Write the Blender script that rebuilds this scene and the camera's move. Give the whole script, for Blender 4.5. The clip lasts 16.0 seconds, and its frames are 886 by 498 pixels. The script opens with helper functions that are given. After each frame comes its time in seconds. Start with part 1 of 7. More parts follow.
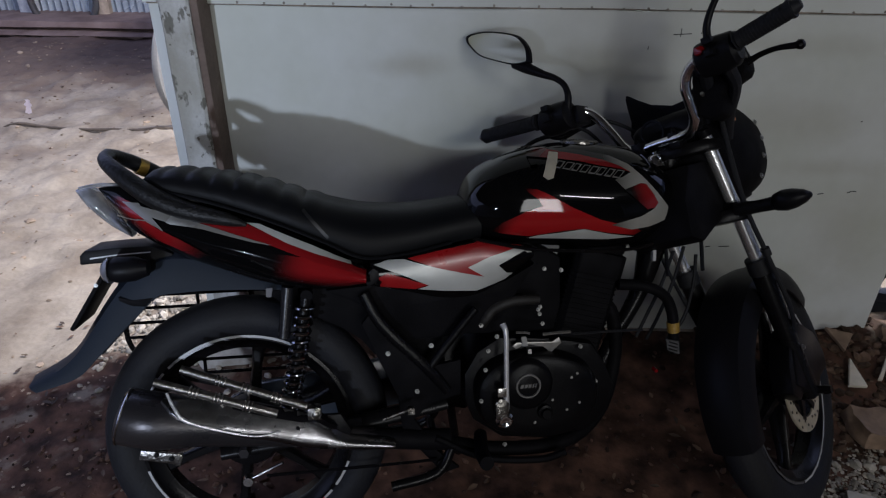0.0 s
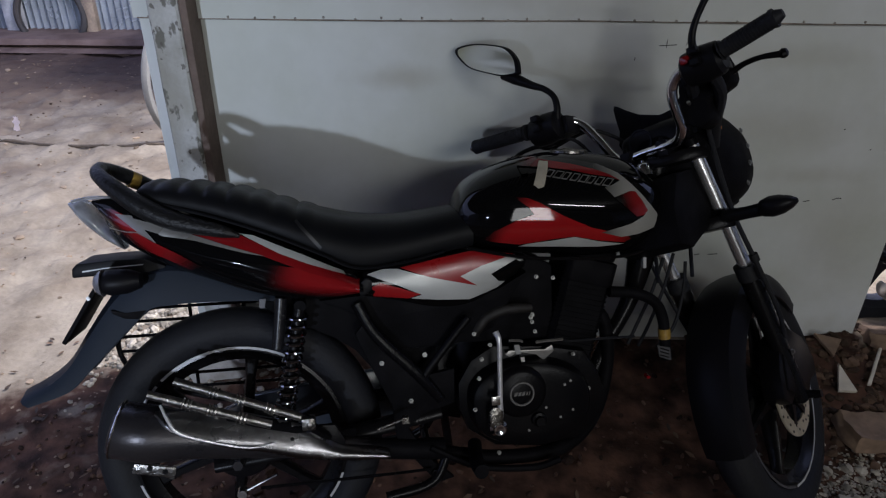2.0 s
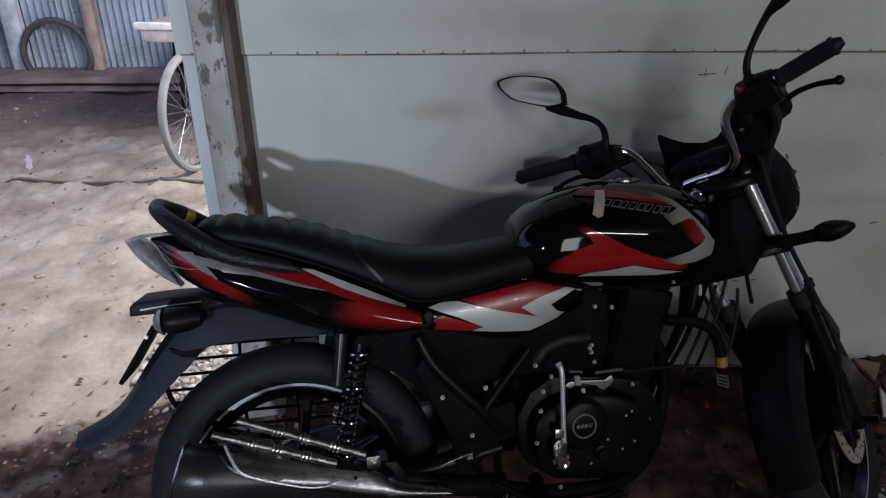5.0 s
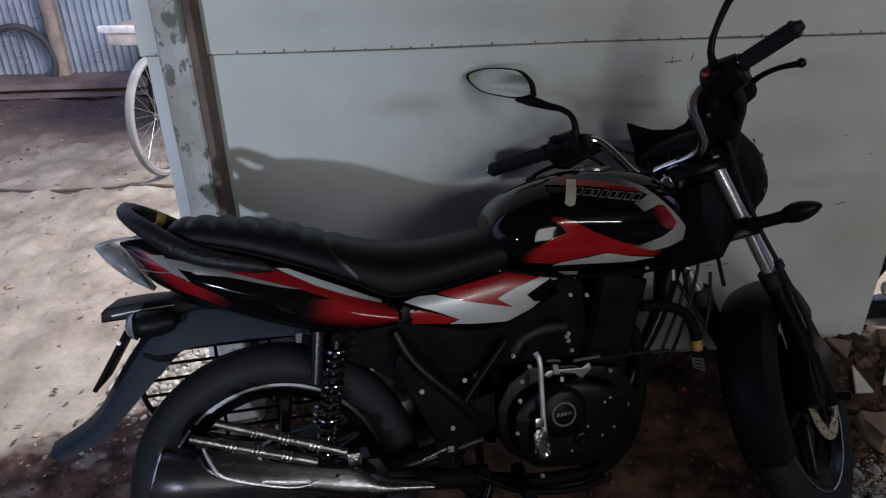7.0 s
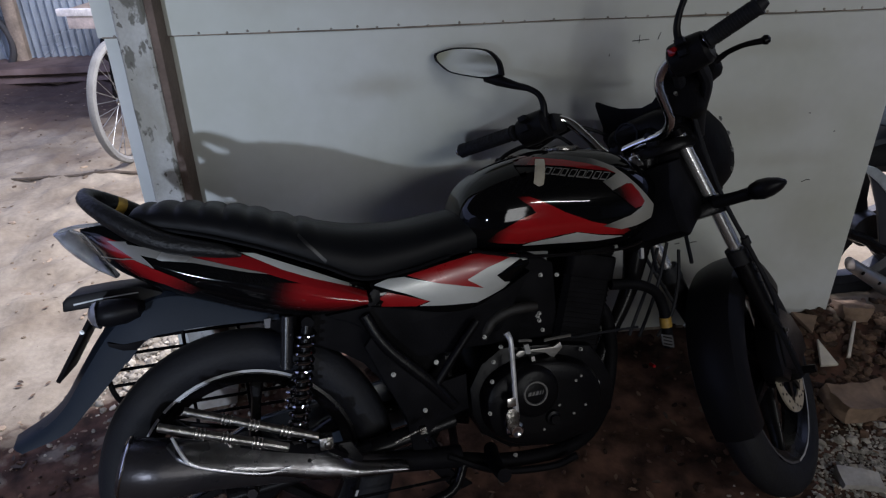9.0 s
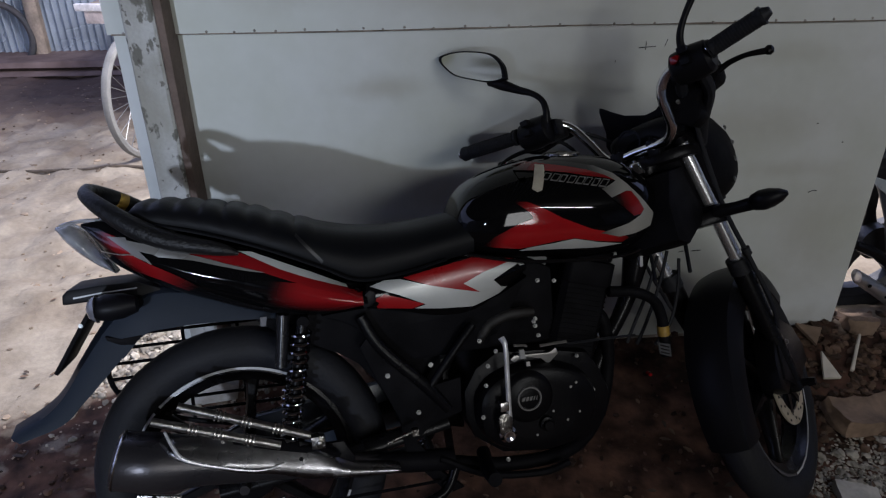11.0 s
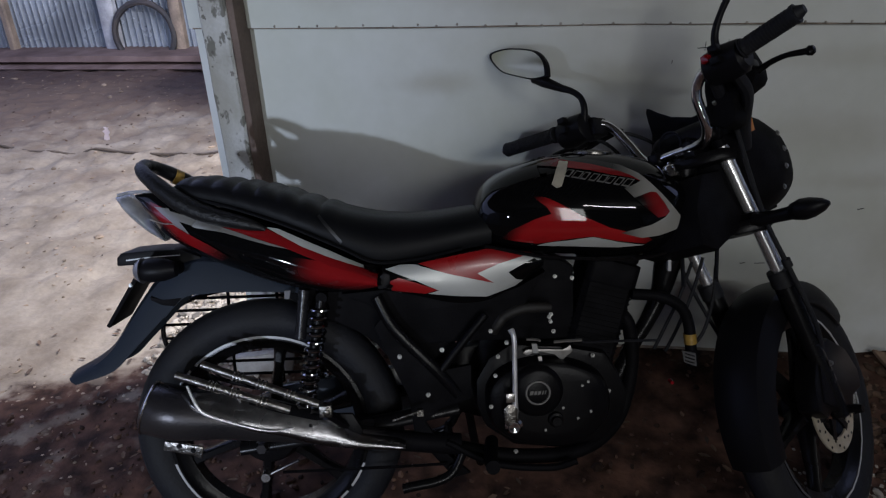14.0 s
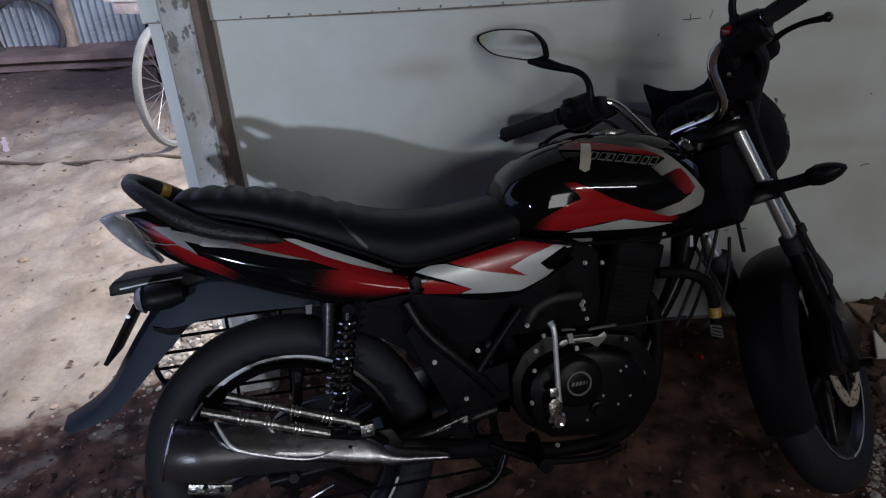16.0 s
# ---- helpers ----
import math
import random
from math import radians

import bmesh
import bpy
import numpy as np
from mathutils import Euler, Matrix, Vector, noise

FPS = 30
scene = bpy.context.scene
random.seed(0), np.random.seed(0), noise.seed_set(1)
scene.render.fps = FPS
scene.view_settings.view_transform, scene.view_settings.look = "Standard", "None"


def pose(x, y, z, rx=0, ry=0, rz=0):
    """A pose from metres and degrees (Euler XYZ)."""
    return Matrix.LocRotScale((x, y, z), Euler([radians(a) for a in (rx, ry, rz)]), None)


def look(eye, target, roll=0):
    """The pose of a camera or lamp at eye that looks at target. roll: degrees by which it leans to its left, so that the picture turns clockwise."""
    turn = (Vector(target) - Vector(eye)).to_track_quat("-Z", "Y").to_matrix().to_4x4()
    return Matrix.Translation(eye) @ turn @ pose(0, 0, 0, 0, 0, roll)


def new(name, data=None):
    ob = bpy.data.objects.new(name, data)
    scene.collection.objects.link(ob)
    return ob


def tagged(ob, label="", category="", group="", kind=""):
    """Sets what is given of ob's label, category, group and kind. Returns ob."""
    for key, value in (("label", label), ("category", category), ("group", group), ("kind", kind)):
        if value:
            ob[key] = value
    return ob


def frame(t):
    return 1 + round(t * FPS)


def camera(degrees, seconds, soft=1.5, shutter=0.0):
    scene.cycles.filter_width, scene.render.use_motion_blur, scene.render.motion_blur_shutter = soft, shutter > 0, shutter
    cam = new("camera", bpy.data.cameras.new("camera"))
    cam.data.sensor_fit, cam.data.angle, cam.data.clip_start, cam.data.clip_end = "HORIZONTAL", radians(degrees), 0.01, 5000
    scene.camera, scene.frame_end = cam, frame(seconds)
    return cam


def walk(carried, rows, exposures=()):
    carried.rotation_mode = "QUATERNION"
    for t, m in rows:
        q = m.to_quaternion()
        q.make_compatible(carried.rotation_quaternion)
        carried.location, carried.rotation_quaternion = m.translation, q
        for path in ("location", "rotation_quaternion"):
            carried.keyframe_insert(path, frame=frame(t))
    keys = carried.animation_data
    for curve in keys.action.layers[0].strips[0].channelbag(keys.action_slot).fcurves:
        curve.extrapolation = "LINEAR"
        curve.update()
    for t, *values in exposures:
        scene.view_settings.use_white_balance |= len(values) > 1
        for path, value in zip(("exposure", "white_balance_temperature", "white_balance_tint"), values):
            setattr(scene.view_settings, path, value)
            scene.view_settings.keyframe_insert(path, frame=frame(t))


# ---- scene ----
cam = camera(65.3, 16.0, soft=1.25)
METRES, EYE, TILT, LEAN, TURN = 0.775, 1.45, -17.2, -3.5, 3.2
ROWS = [
    (0.0, 0.0, 0.0, 0.0, -0.8, -13.5, 3.32),
    (0.5, -0.0079, 0.0056, -0.0092, -0.76, -13.52, 3.37),
    (1.0, -0.0038, -0.0011, -0.0089, -1.76, -13.12, 3.59),
    (1.5, -0.0061, -0.0125, -0.0099, -1.81, -12.83, 3.64),
    (2.0, -0.0075, -0.0151, -0.0105, -1.76, -12.36, 3.77),
    (2.5, -0.0183, -0.009, -0.0103, -0.43, -12.57, 3.5),
    (3.0, -0.0336, -0.0013, -0.0052, 0.36, -11.83, 2.82),
    (3.5, -0.0735, 0.0032, -0.0052, -0.61, -11.8, 3.39),
    (4.0, -0.1412, 0.0077, 0.0058, -2.0, -10.72, 4.13),
    (6.5, -0.1953, -0.0026, -0.0058, -3.13, -9.73, 5.22),
    (7.0, -0.172, 0.004, -0.0056, -4.67, -10.38, 6.37),
    (7.5, -0.1673, 0.0115, -0.0085, -5.11, -11.09, 6.48),
    (8.0, -0.1576, 0.0145, -0.0128, -5.81, -11.68, 6.61),
    (8.5, -0.1525, 0.01, -0.0157, -6.92, -11.83, 7.07),
    (9.0, -0.1585, 0.0127, -0.0161, -6.93, -11.94, 6.91),
    (11.5, -0.0743, -0.0035, -0.01, -4.27, -11.6, 4.69),
    (12.0, 0.017, -0.0239, -0.0161, -1.18, -10.52, 4.21),
    (12.5, 0.1074, -0.0297, -0.0272, 0.74, -10.61, 4.49),
    (13.0, 0.1524, -0.0409, -0.0543, 3.39, -11.35, 4.27),
    (13.5, 0.1573, -0.0585, -0.0571, 5.03, -11.24, 4.01),
    (14.0, 0.1563, -0.0597, -0.0593, 4.96, -10.7, 3.92),
    (14.5, 0.1271, -0.0519, -0.0596, 4.41, -11.81, 3.62),
    (15.0, 0.0296, -0.0019, -0.0332, 1.24, -12.7, 4.27),
    (15.5, -0.1061, 0.0369, -0.0125, 0.77, -13.2, 4.57),
    (16.0, -0.1639, 0.044, -0.0115, -3.71, -12.96, 7.28),
]
walk(cam, [(t, pose(0, 0, EYE, TILT, LEAN, TURN) @ pose(METRES * x, METRES * y, METRES * z, 90 + pitch, roll, yaw)) for t, x, y, z, yaw, pitch, roll in ROWS])

# ---- world and light ----
world = bpy.data.worlds.new("world")
scene.world = world
world.use_nodes = True
bg = world.node_tree.nodes["Background"]
bg.inputs[0].default_value = (0.60, 0.70, 1.22, 1)
bg.inputs[1].default_value = 1.08


def area_lamp(name, place, target, size, watts, colour):
    lamp = bpy.data.lights.new(name, "AREA")
    lamp.shape, lamp.size, lamp.size_y, lamp.energy, lamp.color = "RECTANGLE", size[0], size[1], watts, colour
    ob = new(name, lamp)
    ob.matrix_world = look(place, target)
    return ob


# the lit doorway of the house, an added fill strip and a small lamp, all behind the camera; the yard lamp behind the
# sheet wall
area_lamp("doorway_light", (1.17, -3.7, 1.84), (0.9, 1.8, 0.8), (0.66, 1.65), 34, (0.97, 0.985, 1.0))
# unseen strip light added to lift the shadows and draw the tank's highlight
area_lamp("fill_strip", (1.8, -1.7, 2.45), (1.7, 1.8, 0.65), (1.4, 0.06), 24.5, (0.97, 0.98, 1.0))
lamp = bpy.data.lights.new("porch_lamp", "SPOT")
lamp.energy, lamp.color, lamp.shadow_soft_size, lamp.spot_size, lamp.spot_blend = 670, (0.80, 0.92, 1.16), 0.075, radians(38), 1.0
porch = new("porch_lamp", lamp)
porch.matrix_world = look((-1.47, -4.35, 1.72), (-1.62, 1.83, 0.66))
area_lamp("yard_lamp", (1.0, 2.9, 2.8), (-0.1, 3.8, 0.0), (1.8, 0.4), 360, (0.98, 0.965, 1.03))
scene.view_settings.exposure = 0.0


# ---- materials ----
def surf(name, colour, rough, metal=0.0, var=0.18, scale=6.0, bump=0.08, grain=90.0, coat=0.0, second=None, amount=0.5, spec=0.5):
    """A material with two scales of variation: patches that mix in a second colour, and a fine grain."""
    m = bpy.data.materials.new(name)
    m.use_nodes = True
    nt = m.node_tree
    bsdf = nt.nodes["Principled BSDF"]
    bsdf.inputs["Roughness"].default_value = rough
    bsdf.inputs["Metallic"].default_value = metal
    bsdf.inputs["Coat Weight"].default_value = coat
    bsdf.inputs["Coat Roughness"].default_value = 0.04
    bsdf.inputs["Specular IOR Level"].default_value = spec
    tc = nt.nodes.new("ShaderNodeTexCoord")
    big, fine = nt.nodes.new("ShaderNodeTexNoise"), nt.nodes.new("ShaderNodeTexNoise")
    for n, s, d in ((big, scale, 5), (fine, grain, 3)):
        n.inputs["Scale"].default_value, n.inputs["Detail"].default_value = s, d
        nt.links.new(tc.outputs["Object"], n.inputs["Vector"])
    ramp = nt.nodes.new("ShaderNodeValToRGB")
    ramp.color_ramp.elements[0].position, ramp.color_ramp.elements[1].position = 0.5 - 0.16, 0.5 + 0.16
    nt.links.new(big.outputs["Fac"], ramp.inputs[0])
    mix = nt.nodes.new("ShaderNodeMix")
    mix.data_type = "RGBA"
    c2 = second or tuple(c * (1 - var) for c in colour)
    c1 = colour if second else tuple(min(1, c * (1 + var)) for c in colour)
    if second:
        c2 = tuple(a + (b - a) * amount for a, b in zip(colour, second))
    mix.inputs["A"].default_value, mix.inputs["B"].default_value = (*c1, 1), (*c2, 1)
    nt.links.new(ramp.outputs["Color"], mix.inputs["Factor"])
    spot = nt.nodes.new("ShaderNodeMix")
    spot.data_type, spot.blend_type = "RGBA", "MULTIPLY"
    spot.inputs["Factor"].default_value = min(1.0, var * 1.6)
    nt.links.new(mix.outputs["Result"], spot.inputs["A"])
    nt.links.new(fine.outputs["Fac"], spot.inputs["B"])
    nt.links.new(spot.outputs["Result"], bsdf.inputs["Base Color"])
    rr = nt.nodes.new("ShaderNodeMapRange")
    rr.inputs["To Min"].default_value, rr.inputs["To Max"].default_value = max(0.02, rough * 0.75), min(1, rough * 1.3)
    nt.links.new(big.outputs["Fac"], rr.inputs["Value"])
    nt.links.new(rr.outputs["Result"], bsdf.inputs["Roughness"])
    if bump:
        b = nt.nodes.new("ShaderNodeBump")
        b.inputs["Strength"].default_value, b.inputs["Distance"].default_value = bump, 0.004
        nt.links.new(fine.outputs["Fac"], b.inputs["Height"])
        nt.links.new(b.outputs["Normal"], bsdf.inputs["Normal"])
    return m


BLACK_GLOSS = surf("black_paint", (0.003, 0.003, 0.0034), 0.04, var=0.1, bump=0.0, coat=0.0, spec=0.24)
RED_GLOSS = surf("red_paint", (0.30, 0.009, 0.011), 0.30, var=0.10, scale=20, bump=0.02, coat=0.15)
SILVER_PAINT = surf("silver_paint", (0.52, 0.53, 0.51), 0.36, metal=0.2, var=0.08, scale=14, grain=600, bump=0.0, coat=0.12)
GREY_PAINT = surf("grey_paint", (0.21, 0.205, 0.19), 0.3, metal=0.3, var=0.06, grain=600, bump=0.0, coat=0.3)
BLACK_PLASTIC = surf("black_plastic", (0.0062, 0.0060, 0.0074), 0.42, var=0.2, scale=9, bump=0.05, grain=400, spec=0.12)
MUDGUARD_PLASTIC = surf("blue_grey_plastic", (0.0145, 0.0205, 0.032), 0.5, var=0.12, scale=7, second=(0.022, 0.027, 0.035), amount=0.6, bump=0.06, grain=300, spec=0.10)
VINYL = surf("seat_vinyl", (0.0050, 0.0056, 0.0068), 0.42, var=0.22, scale=11, bump=0.08, grain=420, second=(0.008, 0.008, 0.009), amount=0.7, spec=0.10)
WRAP = surf("wrapped_tape", (0.007, 0.007, 0.0075), 0.45, var=0.3, scale=30, bump=0.5, grain=160, spec=0.3)
CHROME = surf("chrome", (0.78, 0.78, 0.80), 0.10, metal=1.0, var=0.05, scale=14, bump=0.02, grain=200)
WORN_CHROME = surf("dusty_chrome", (0.58, 0.56, 0.54), 0.24, metal=1.0, var=0.2, scale=18, bump=0.08, grain=140)
STEEL = surf("bolt_steel", (0.36, 0.36, 0.35), 0.42, metal=1.0, var=0.12, scale=30)
ENGINE_BLACK = surf("engine_black", (0.0042, 0.0040, 0.0052), 0.33, var=0.25, scale=14, bump=0.12, grain=220, second=(0.0085, 0.0075, 0.0078), amount=0.5, spec=0.12)
FRAME_BLACK = surf("frame_black", (0.0052, 0.0050, 0.0062), 0.26, var=0.2, scale=10, bump=0.04, second=(0.006, 0.0056, 0.0053), amount=0.5, spec=0.18)
EXHAUST_BLACK = surf("exhaust_black", (0.030, 0.029, 0.033), 0.28, metal=0.5, var=0.2, scale=9, bump=0.1, grain=160, second=(0.060, 0.052, 0.052), amount=0.7)
DEEP_BLACK = surf("matt_black", (0.0052, 0.0049, 0.0062), 0.62, var=0.3, scale=16, bump=0.15, grain=200, spec=0.07)
DULL_STEEL = surf("worn_steel", (0.40, 0.385, 0.36), 0.27, metal=1.0, var=0.45, scale=45, bump=0.35, grain=120, second=(0.09, 0.075, 0.06), amount=0.7)
RUBBER = surf("tyre_rubber", (0.0125, 0.0135, 0.0185), 0.60, var=0.25, scale=8, bump=0.25, grain=150, second=(0.020, 0.0195, 0.019), amount=0.6, spec=0.2)
ALLOY = surf("cast_aluminium", (0.42, 0.41, 0.39), 0.42, metal=0.9, var=0.2, scale=25, bump=0.15, grain=160)
WHITE_TAPE = surf("white_tape", (0.46, 0.46, 0.47), 0.35, var=0.1, bump=0.0)
# darker copy of the white tape, for the front rim's shaded arc
SHADED_TAPE = surf("shaded_tape", (0.06, 0.06, 0.066), 0.4, var=0.15, bump=0.0)
RED_TAPE = surf("red_tape", (0.5, 0.04, 0.05), 0.35, var=0.1, bump=0.0)
BEIGE_TAPE = surf("beige_tape", (0.42, 0.38, 0.30), 0.55, var=0.12, scale=40, bump=0.1)
YELLOW_TAPE = surf("yellow_tape", (0.38, 0.23, 0.04), 0.45, var=0.25, scale=60, bump=0.1)
LENS = surf("clear_lens", (0.50, 0.51, 0.54), 0.08, var=0.2, scale=40, bump=0.0, coat=0.5)
SMOKE_LENS = surf("smoked_lens", (0.16, 0.16, 0.18), 0.10, var=0.2, scale=60, bump=0.0, coat=0.4)
RED_LENS = surf("red_lens", (0.20, 0.006, 0.008), 0.12, var=0.1, bump=0.0)
PLATE_WHITE = surf("plate_enamel", (0.30, 0.30, 0.29), 0.4, var=0.1)
BADGE = surf("badge_print", (0.15, 0.145, 0.14), 0.4, metal=0.3, var=0.05, bump=0.0)
DISC_STEEL = surf("disc_steel", (0.70, 0.63, 0.48), 0.40, metal=0.6, var=0.15, scale=20, bump=0.05)
ORANGE = surf("orange_lens", (0.40, 0.13, 0.02), 0.2, var=0.1, bump=0.0)


LENS.node_tree.nodes["Principled BSDF"].inputs["Transmission Weight"].default_value = 0.55


def airbrushed(name, colour, fades):
    """Paint sprayed over black that thins out along each fade: from (x, z) bare black to (x, z) full colour."""
    m = surf(name, colour, 0.06, var=0.06, bump=0.0, coat=0.1)
    nt = m.node_tree
    bsdf = nt.nodes["Principled BSDF"]
    tc = nt.nodes.new("ShaderNodeTexCoord")
    total = None
    for (ax, az), (bx, bz) in fades:
        dx, dz = bx - ax, bz - az
        k = dx * dx + dz * dz
        dot = nt.nodes.new("ShaderNodeVectorMath")
        dot.operation = "DOT_PRODUCT"
        dot.inputs[1].default_value = (dx / k, 0, dz / k)
        nt.links.new(tc.outputs["Object"], dot.inputs[0])
        mr = nt.nodes.new("ShaderNodeMapRange")
        mr.interpolation_type = "SMOOTHSTEP"
        start = (ax * dx + az * dz) / k
        mr.inputs["From Min"].default_value, mr.inputs["From Max"].default_value = start, start + 1
        nt.links.new(dot.outputs["Value"], mr.inputs["Value"])
        if total is None:
            total = mr.outputs["Result"]
        else:
            mul = nt.nodes.new("ShaderNodeMath")
            mul.operation = "MULTIPLY"
            nt.links.new(total, mul.inputs[0])
            nt.links.new(mr.outputs["Result"], mul.inputs[1])
            total = mul.outputs[0]
    mx = nt.nodes.new("ShaderNodeMix")
    mx.data_type = "RGBA"
    mx.inputs["A"].default_value = (0.003, 0.003, 0.0034, 1)
    nt.links.new(total, mx.inputs["Factor"])
    nt.links.new(bsdf.inputs["Base Color"].links[0].from_socket, mx.inputs["B"])
    nt.links.new(mx.outputs["Result"], bsdf.inputs["Base Color"])
    return m


def mirror_glass():
    m = bpy.data.materials.new("mirror_glass")
    m.use_nodes = True
    b = m.node_tree.nodes["Principled BSDF"]
    b.inputs["Base Color"].default_value = (0.62, 0.60, 0.42, 1)
    b.inputs["Metallic"].default_value, b.inputs["Roughness"].default_value = 1.0, 0.42
    return m


MIRROR = mirror_glass()


# ---- mesh tools ----
def part(name, bm, material, parent=None, label="", m=None, smooth=40, bevel=0.0):
    """Links a bmesh as one mesh object under its thing or part."""
    bmesh.ops.recalc_face_normals(bm, faces=bm.faces)
    if bevel:
        sharp = [e for e in bm.edges if len(e.link_faces) == 2 and e.calc_face_angle() > 0.7]
        bmesh.ops.bevel(bm, geom=sharp, offset=bevel, segments=2, affect="EDGES", profile=0.6)
    me = bpy.data.meshes.new(name)
    for f in bm.faces:
        f.smooth = True
    for e in bm.edges:
        e.smooth = not (len(e.link_faces) == 2 and e.calc_face_angle() > radians(smooth))
    bm.to_mesh(me)
    bm.free()
    me.materials.append(material)
    ob = new(name, me)
    if parent:
        ob.parent = parent
    if m is not None:
        ob.matrix_basis = m
    if label:
        tagged(ob, label)
    return ob


def thing(name, m, label, category, group=""):
    ob = new(name)
    ob.empty_display_size = 0.1
    ob.matrix_basis = m
    return tagged(ob, label, category, group)


def curve(pts, n=8, closed=False):
    """A smooth curve through the points, n steps to each stretch."""
    P = [Vector(p) for p in pts]
    out, k = [], len(P)
    for i in range(k if closed else k - 1):
        if closed:
            a, b, c, d = P[i - 1], P[i], P[(i + 1) % k], P[(i + 2) % k]
        else:
            b, c = P[i], P[i + 1]
            a = P[i - 1] if i else b * 2 - c
            d = P[i + 2] if i + 2 < k else c * 2 - b
        for j in range(n):
            t = j / n
            out.append(0.5 * ((2 * b) + (c - a) * t + (2 * a - 5 * b + 4 * c - d) * t * t + (3 * b - a - 3 * c + d) * t ** 3))
    if not closed:
        out.append(P[-1])
    return out


def table(pts, x):
    """The smooth curve z(x) through points given in order of x."""
    c = curve([(p[0], p[1], 0) for p in pts], 10)
    return float(np.interp(x, [p.x for p in c], [p.y for p in c]))


def loft(rings, cap=True, closed=True, bm=None):
    bm = bm or bmesh.new()
    vs = [[bm.verts.new(p) for p in r] for r in rings]
    k = len(rings[0])
    for a, b in zip(vs, vs[1:]):
        for i in range(k if closed else k - 1):
            j = (i + 1) % k
            bm.faces.new((a[i], a[j], b[j], b[i]))
    if cap and closed:
        bm.faces.new(vs[0][::-1])
        bm.faces.new(vs[-1])
    return bm


def tube(pts, r, seg=10, steps=6, bm=None, flat=1.0):
    """A round rod along a smooth curve; r is one radius or one for each point."""
    c = curve(pts, steps) if steps else [Vector(p) for p in pts]
    n = len(c)
    rr = [r] * n if not hasattr(r, "__len__") else list(np.interp(np.linspace(0, 1, n), np.linspace(0, 1, len(r)), r))
    rings, up = [], None
    for i, p in enumerate(c):
        d = (c[min(i + 1, n - 1)] - c[max(i - 1, 0)]).normalized()
        if up is None:
            up = d.orthogonal().normalized()
        up = (up - d * up.dot(d)).normalized()
        side = d.cross(up)
        rings.append([p + (up * math.cos(a) + side * math.sin(a) * flat) * rr[i] for a in (2 * math.pi * j / seg for j in range(seg))])
    return loft(rings, bm=bm)


def lathe(profile, centre=(0, 0, 0), seg=48, axis=1, ring=False, a0=0.0, a1=2 * math.pi, bm=None):
    """Turns a profile of (along the axis, radius) round an axis through centre. ring: the profile is a closed loop."""
    bm = bm or bmesh.new()
    c = Vector(centre)
    full = abs(a1 - a0) > 6.28
    cols = []
    for i in range(seg if full else seg + 1):
        a = a0 + (a1 - a0) * i / seg
        col = []
        for y, r in profile:
            u, v = r * math.cos(a), r * math.sin(a)
            col.append(bm.verts.new(c + Vector(((y, u, v), (u, y, v), (u, v, y))[axis])))
        cols.append(col)
    k = len(profile)
    pairs = list(zip(cols, cols[1:])) + ([(cols[-1], cols[0])] if full else [])
    for a, b in pairs:
        for i in range(k if ring else k - 1):
            j = (i + 1) % k
            bm.faces.new((a[i], a[j], b[j], b[i]))
    if not ring:
        for i in (0, k - 1):
            if full and profile[i][1] > 1e-5:
                bm.faces.new([col[i] for col in cols])
    elif not full:
        bm.faces.new(cols[0])
        bm.faces.new(cols[-1])
    bmesh.ops.remove_doubles(bm, verts=bm.verts, dist=1e-6)
    return bm


def box(x0, x1, y0, y1, z0, z1, bm=None):
    bm = bm or bmesh.new()
    v = [bm.verts.new((x, y, z)) for x in (x0, x1) for y in (y0, y1) for z in (z0, z1)]
    for f in ((0, 1, 3, 2), (4, 6, 7, 5), (0, 4, 5, 1), (2, 3, 7, 6), (0, 2, 6, 4), (1, 5, 7, 3)):
        bm.faces.new([v[i] for i in f])
    return bm


def slab(outline, y0, y1, bm=None):
    """An outline of (x, z) points made into a plate from y0 to y1."""
    bm = bm or bmesh.new()
    a = [bm.verts.new((x, y0, z)) for x, z in outline]
    b = [bm.verts.new((x, y1, z)) for x, z in outline]
    bm.faces.new(a)
    bm.faces.new(b[::-1])
    for i in range(len(a)):
        j = (i + 1) % len(a)
        bm.faces.new((a[i], b[i], b[j], a[j]))
    return bm


def disc_bolt(place, r=0.007, h=0.006, side=-1, bm=None):
    """A hexagonal bolt head on a washer that faces sideways."""
    bm = bm or bmesh.new()
    x, y, z = place
    lathe([(0, r * 1.45), (side * h * 0.3, r * 1.45), (side * h * 0.3, r), (side * h, r * 0.92), (side * h, 0)], place, 6, bm=bm)
    return bm


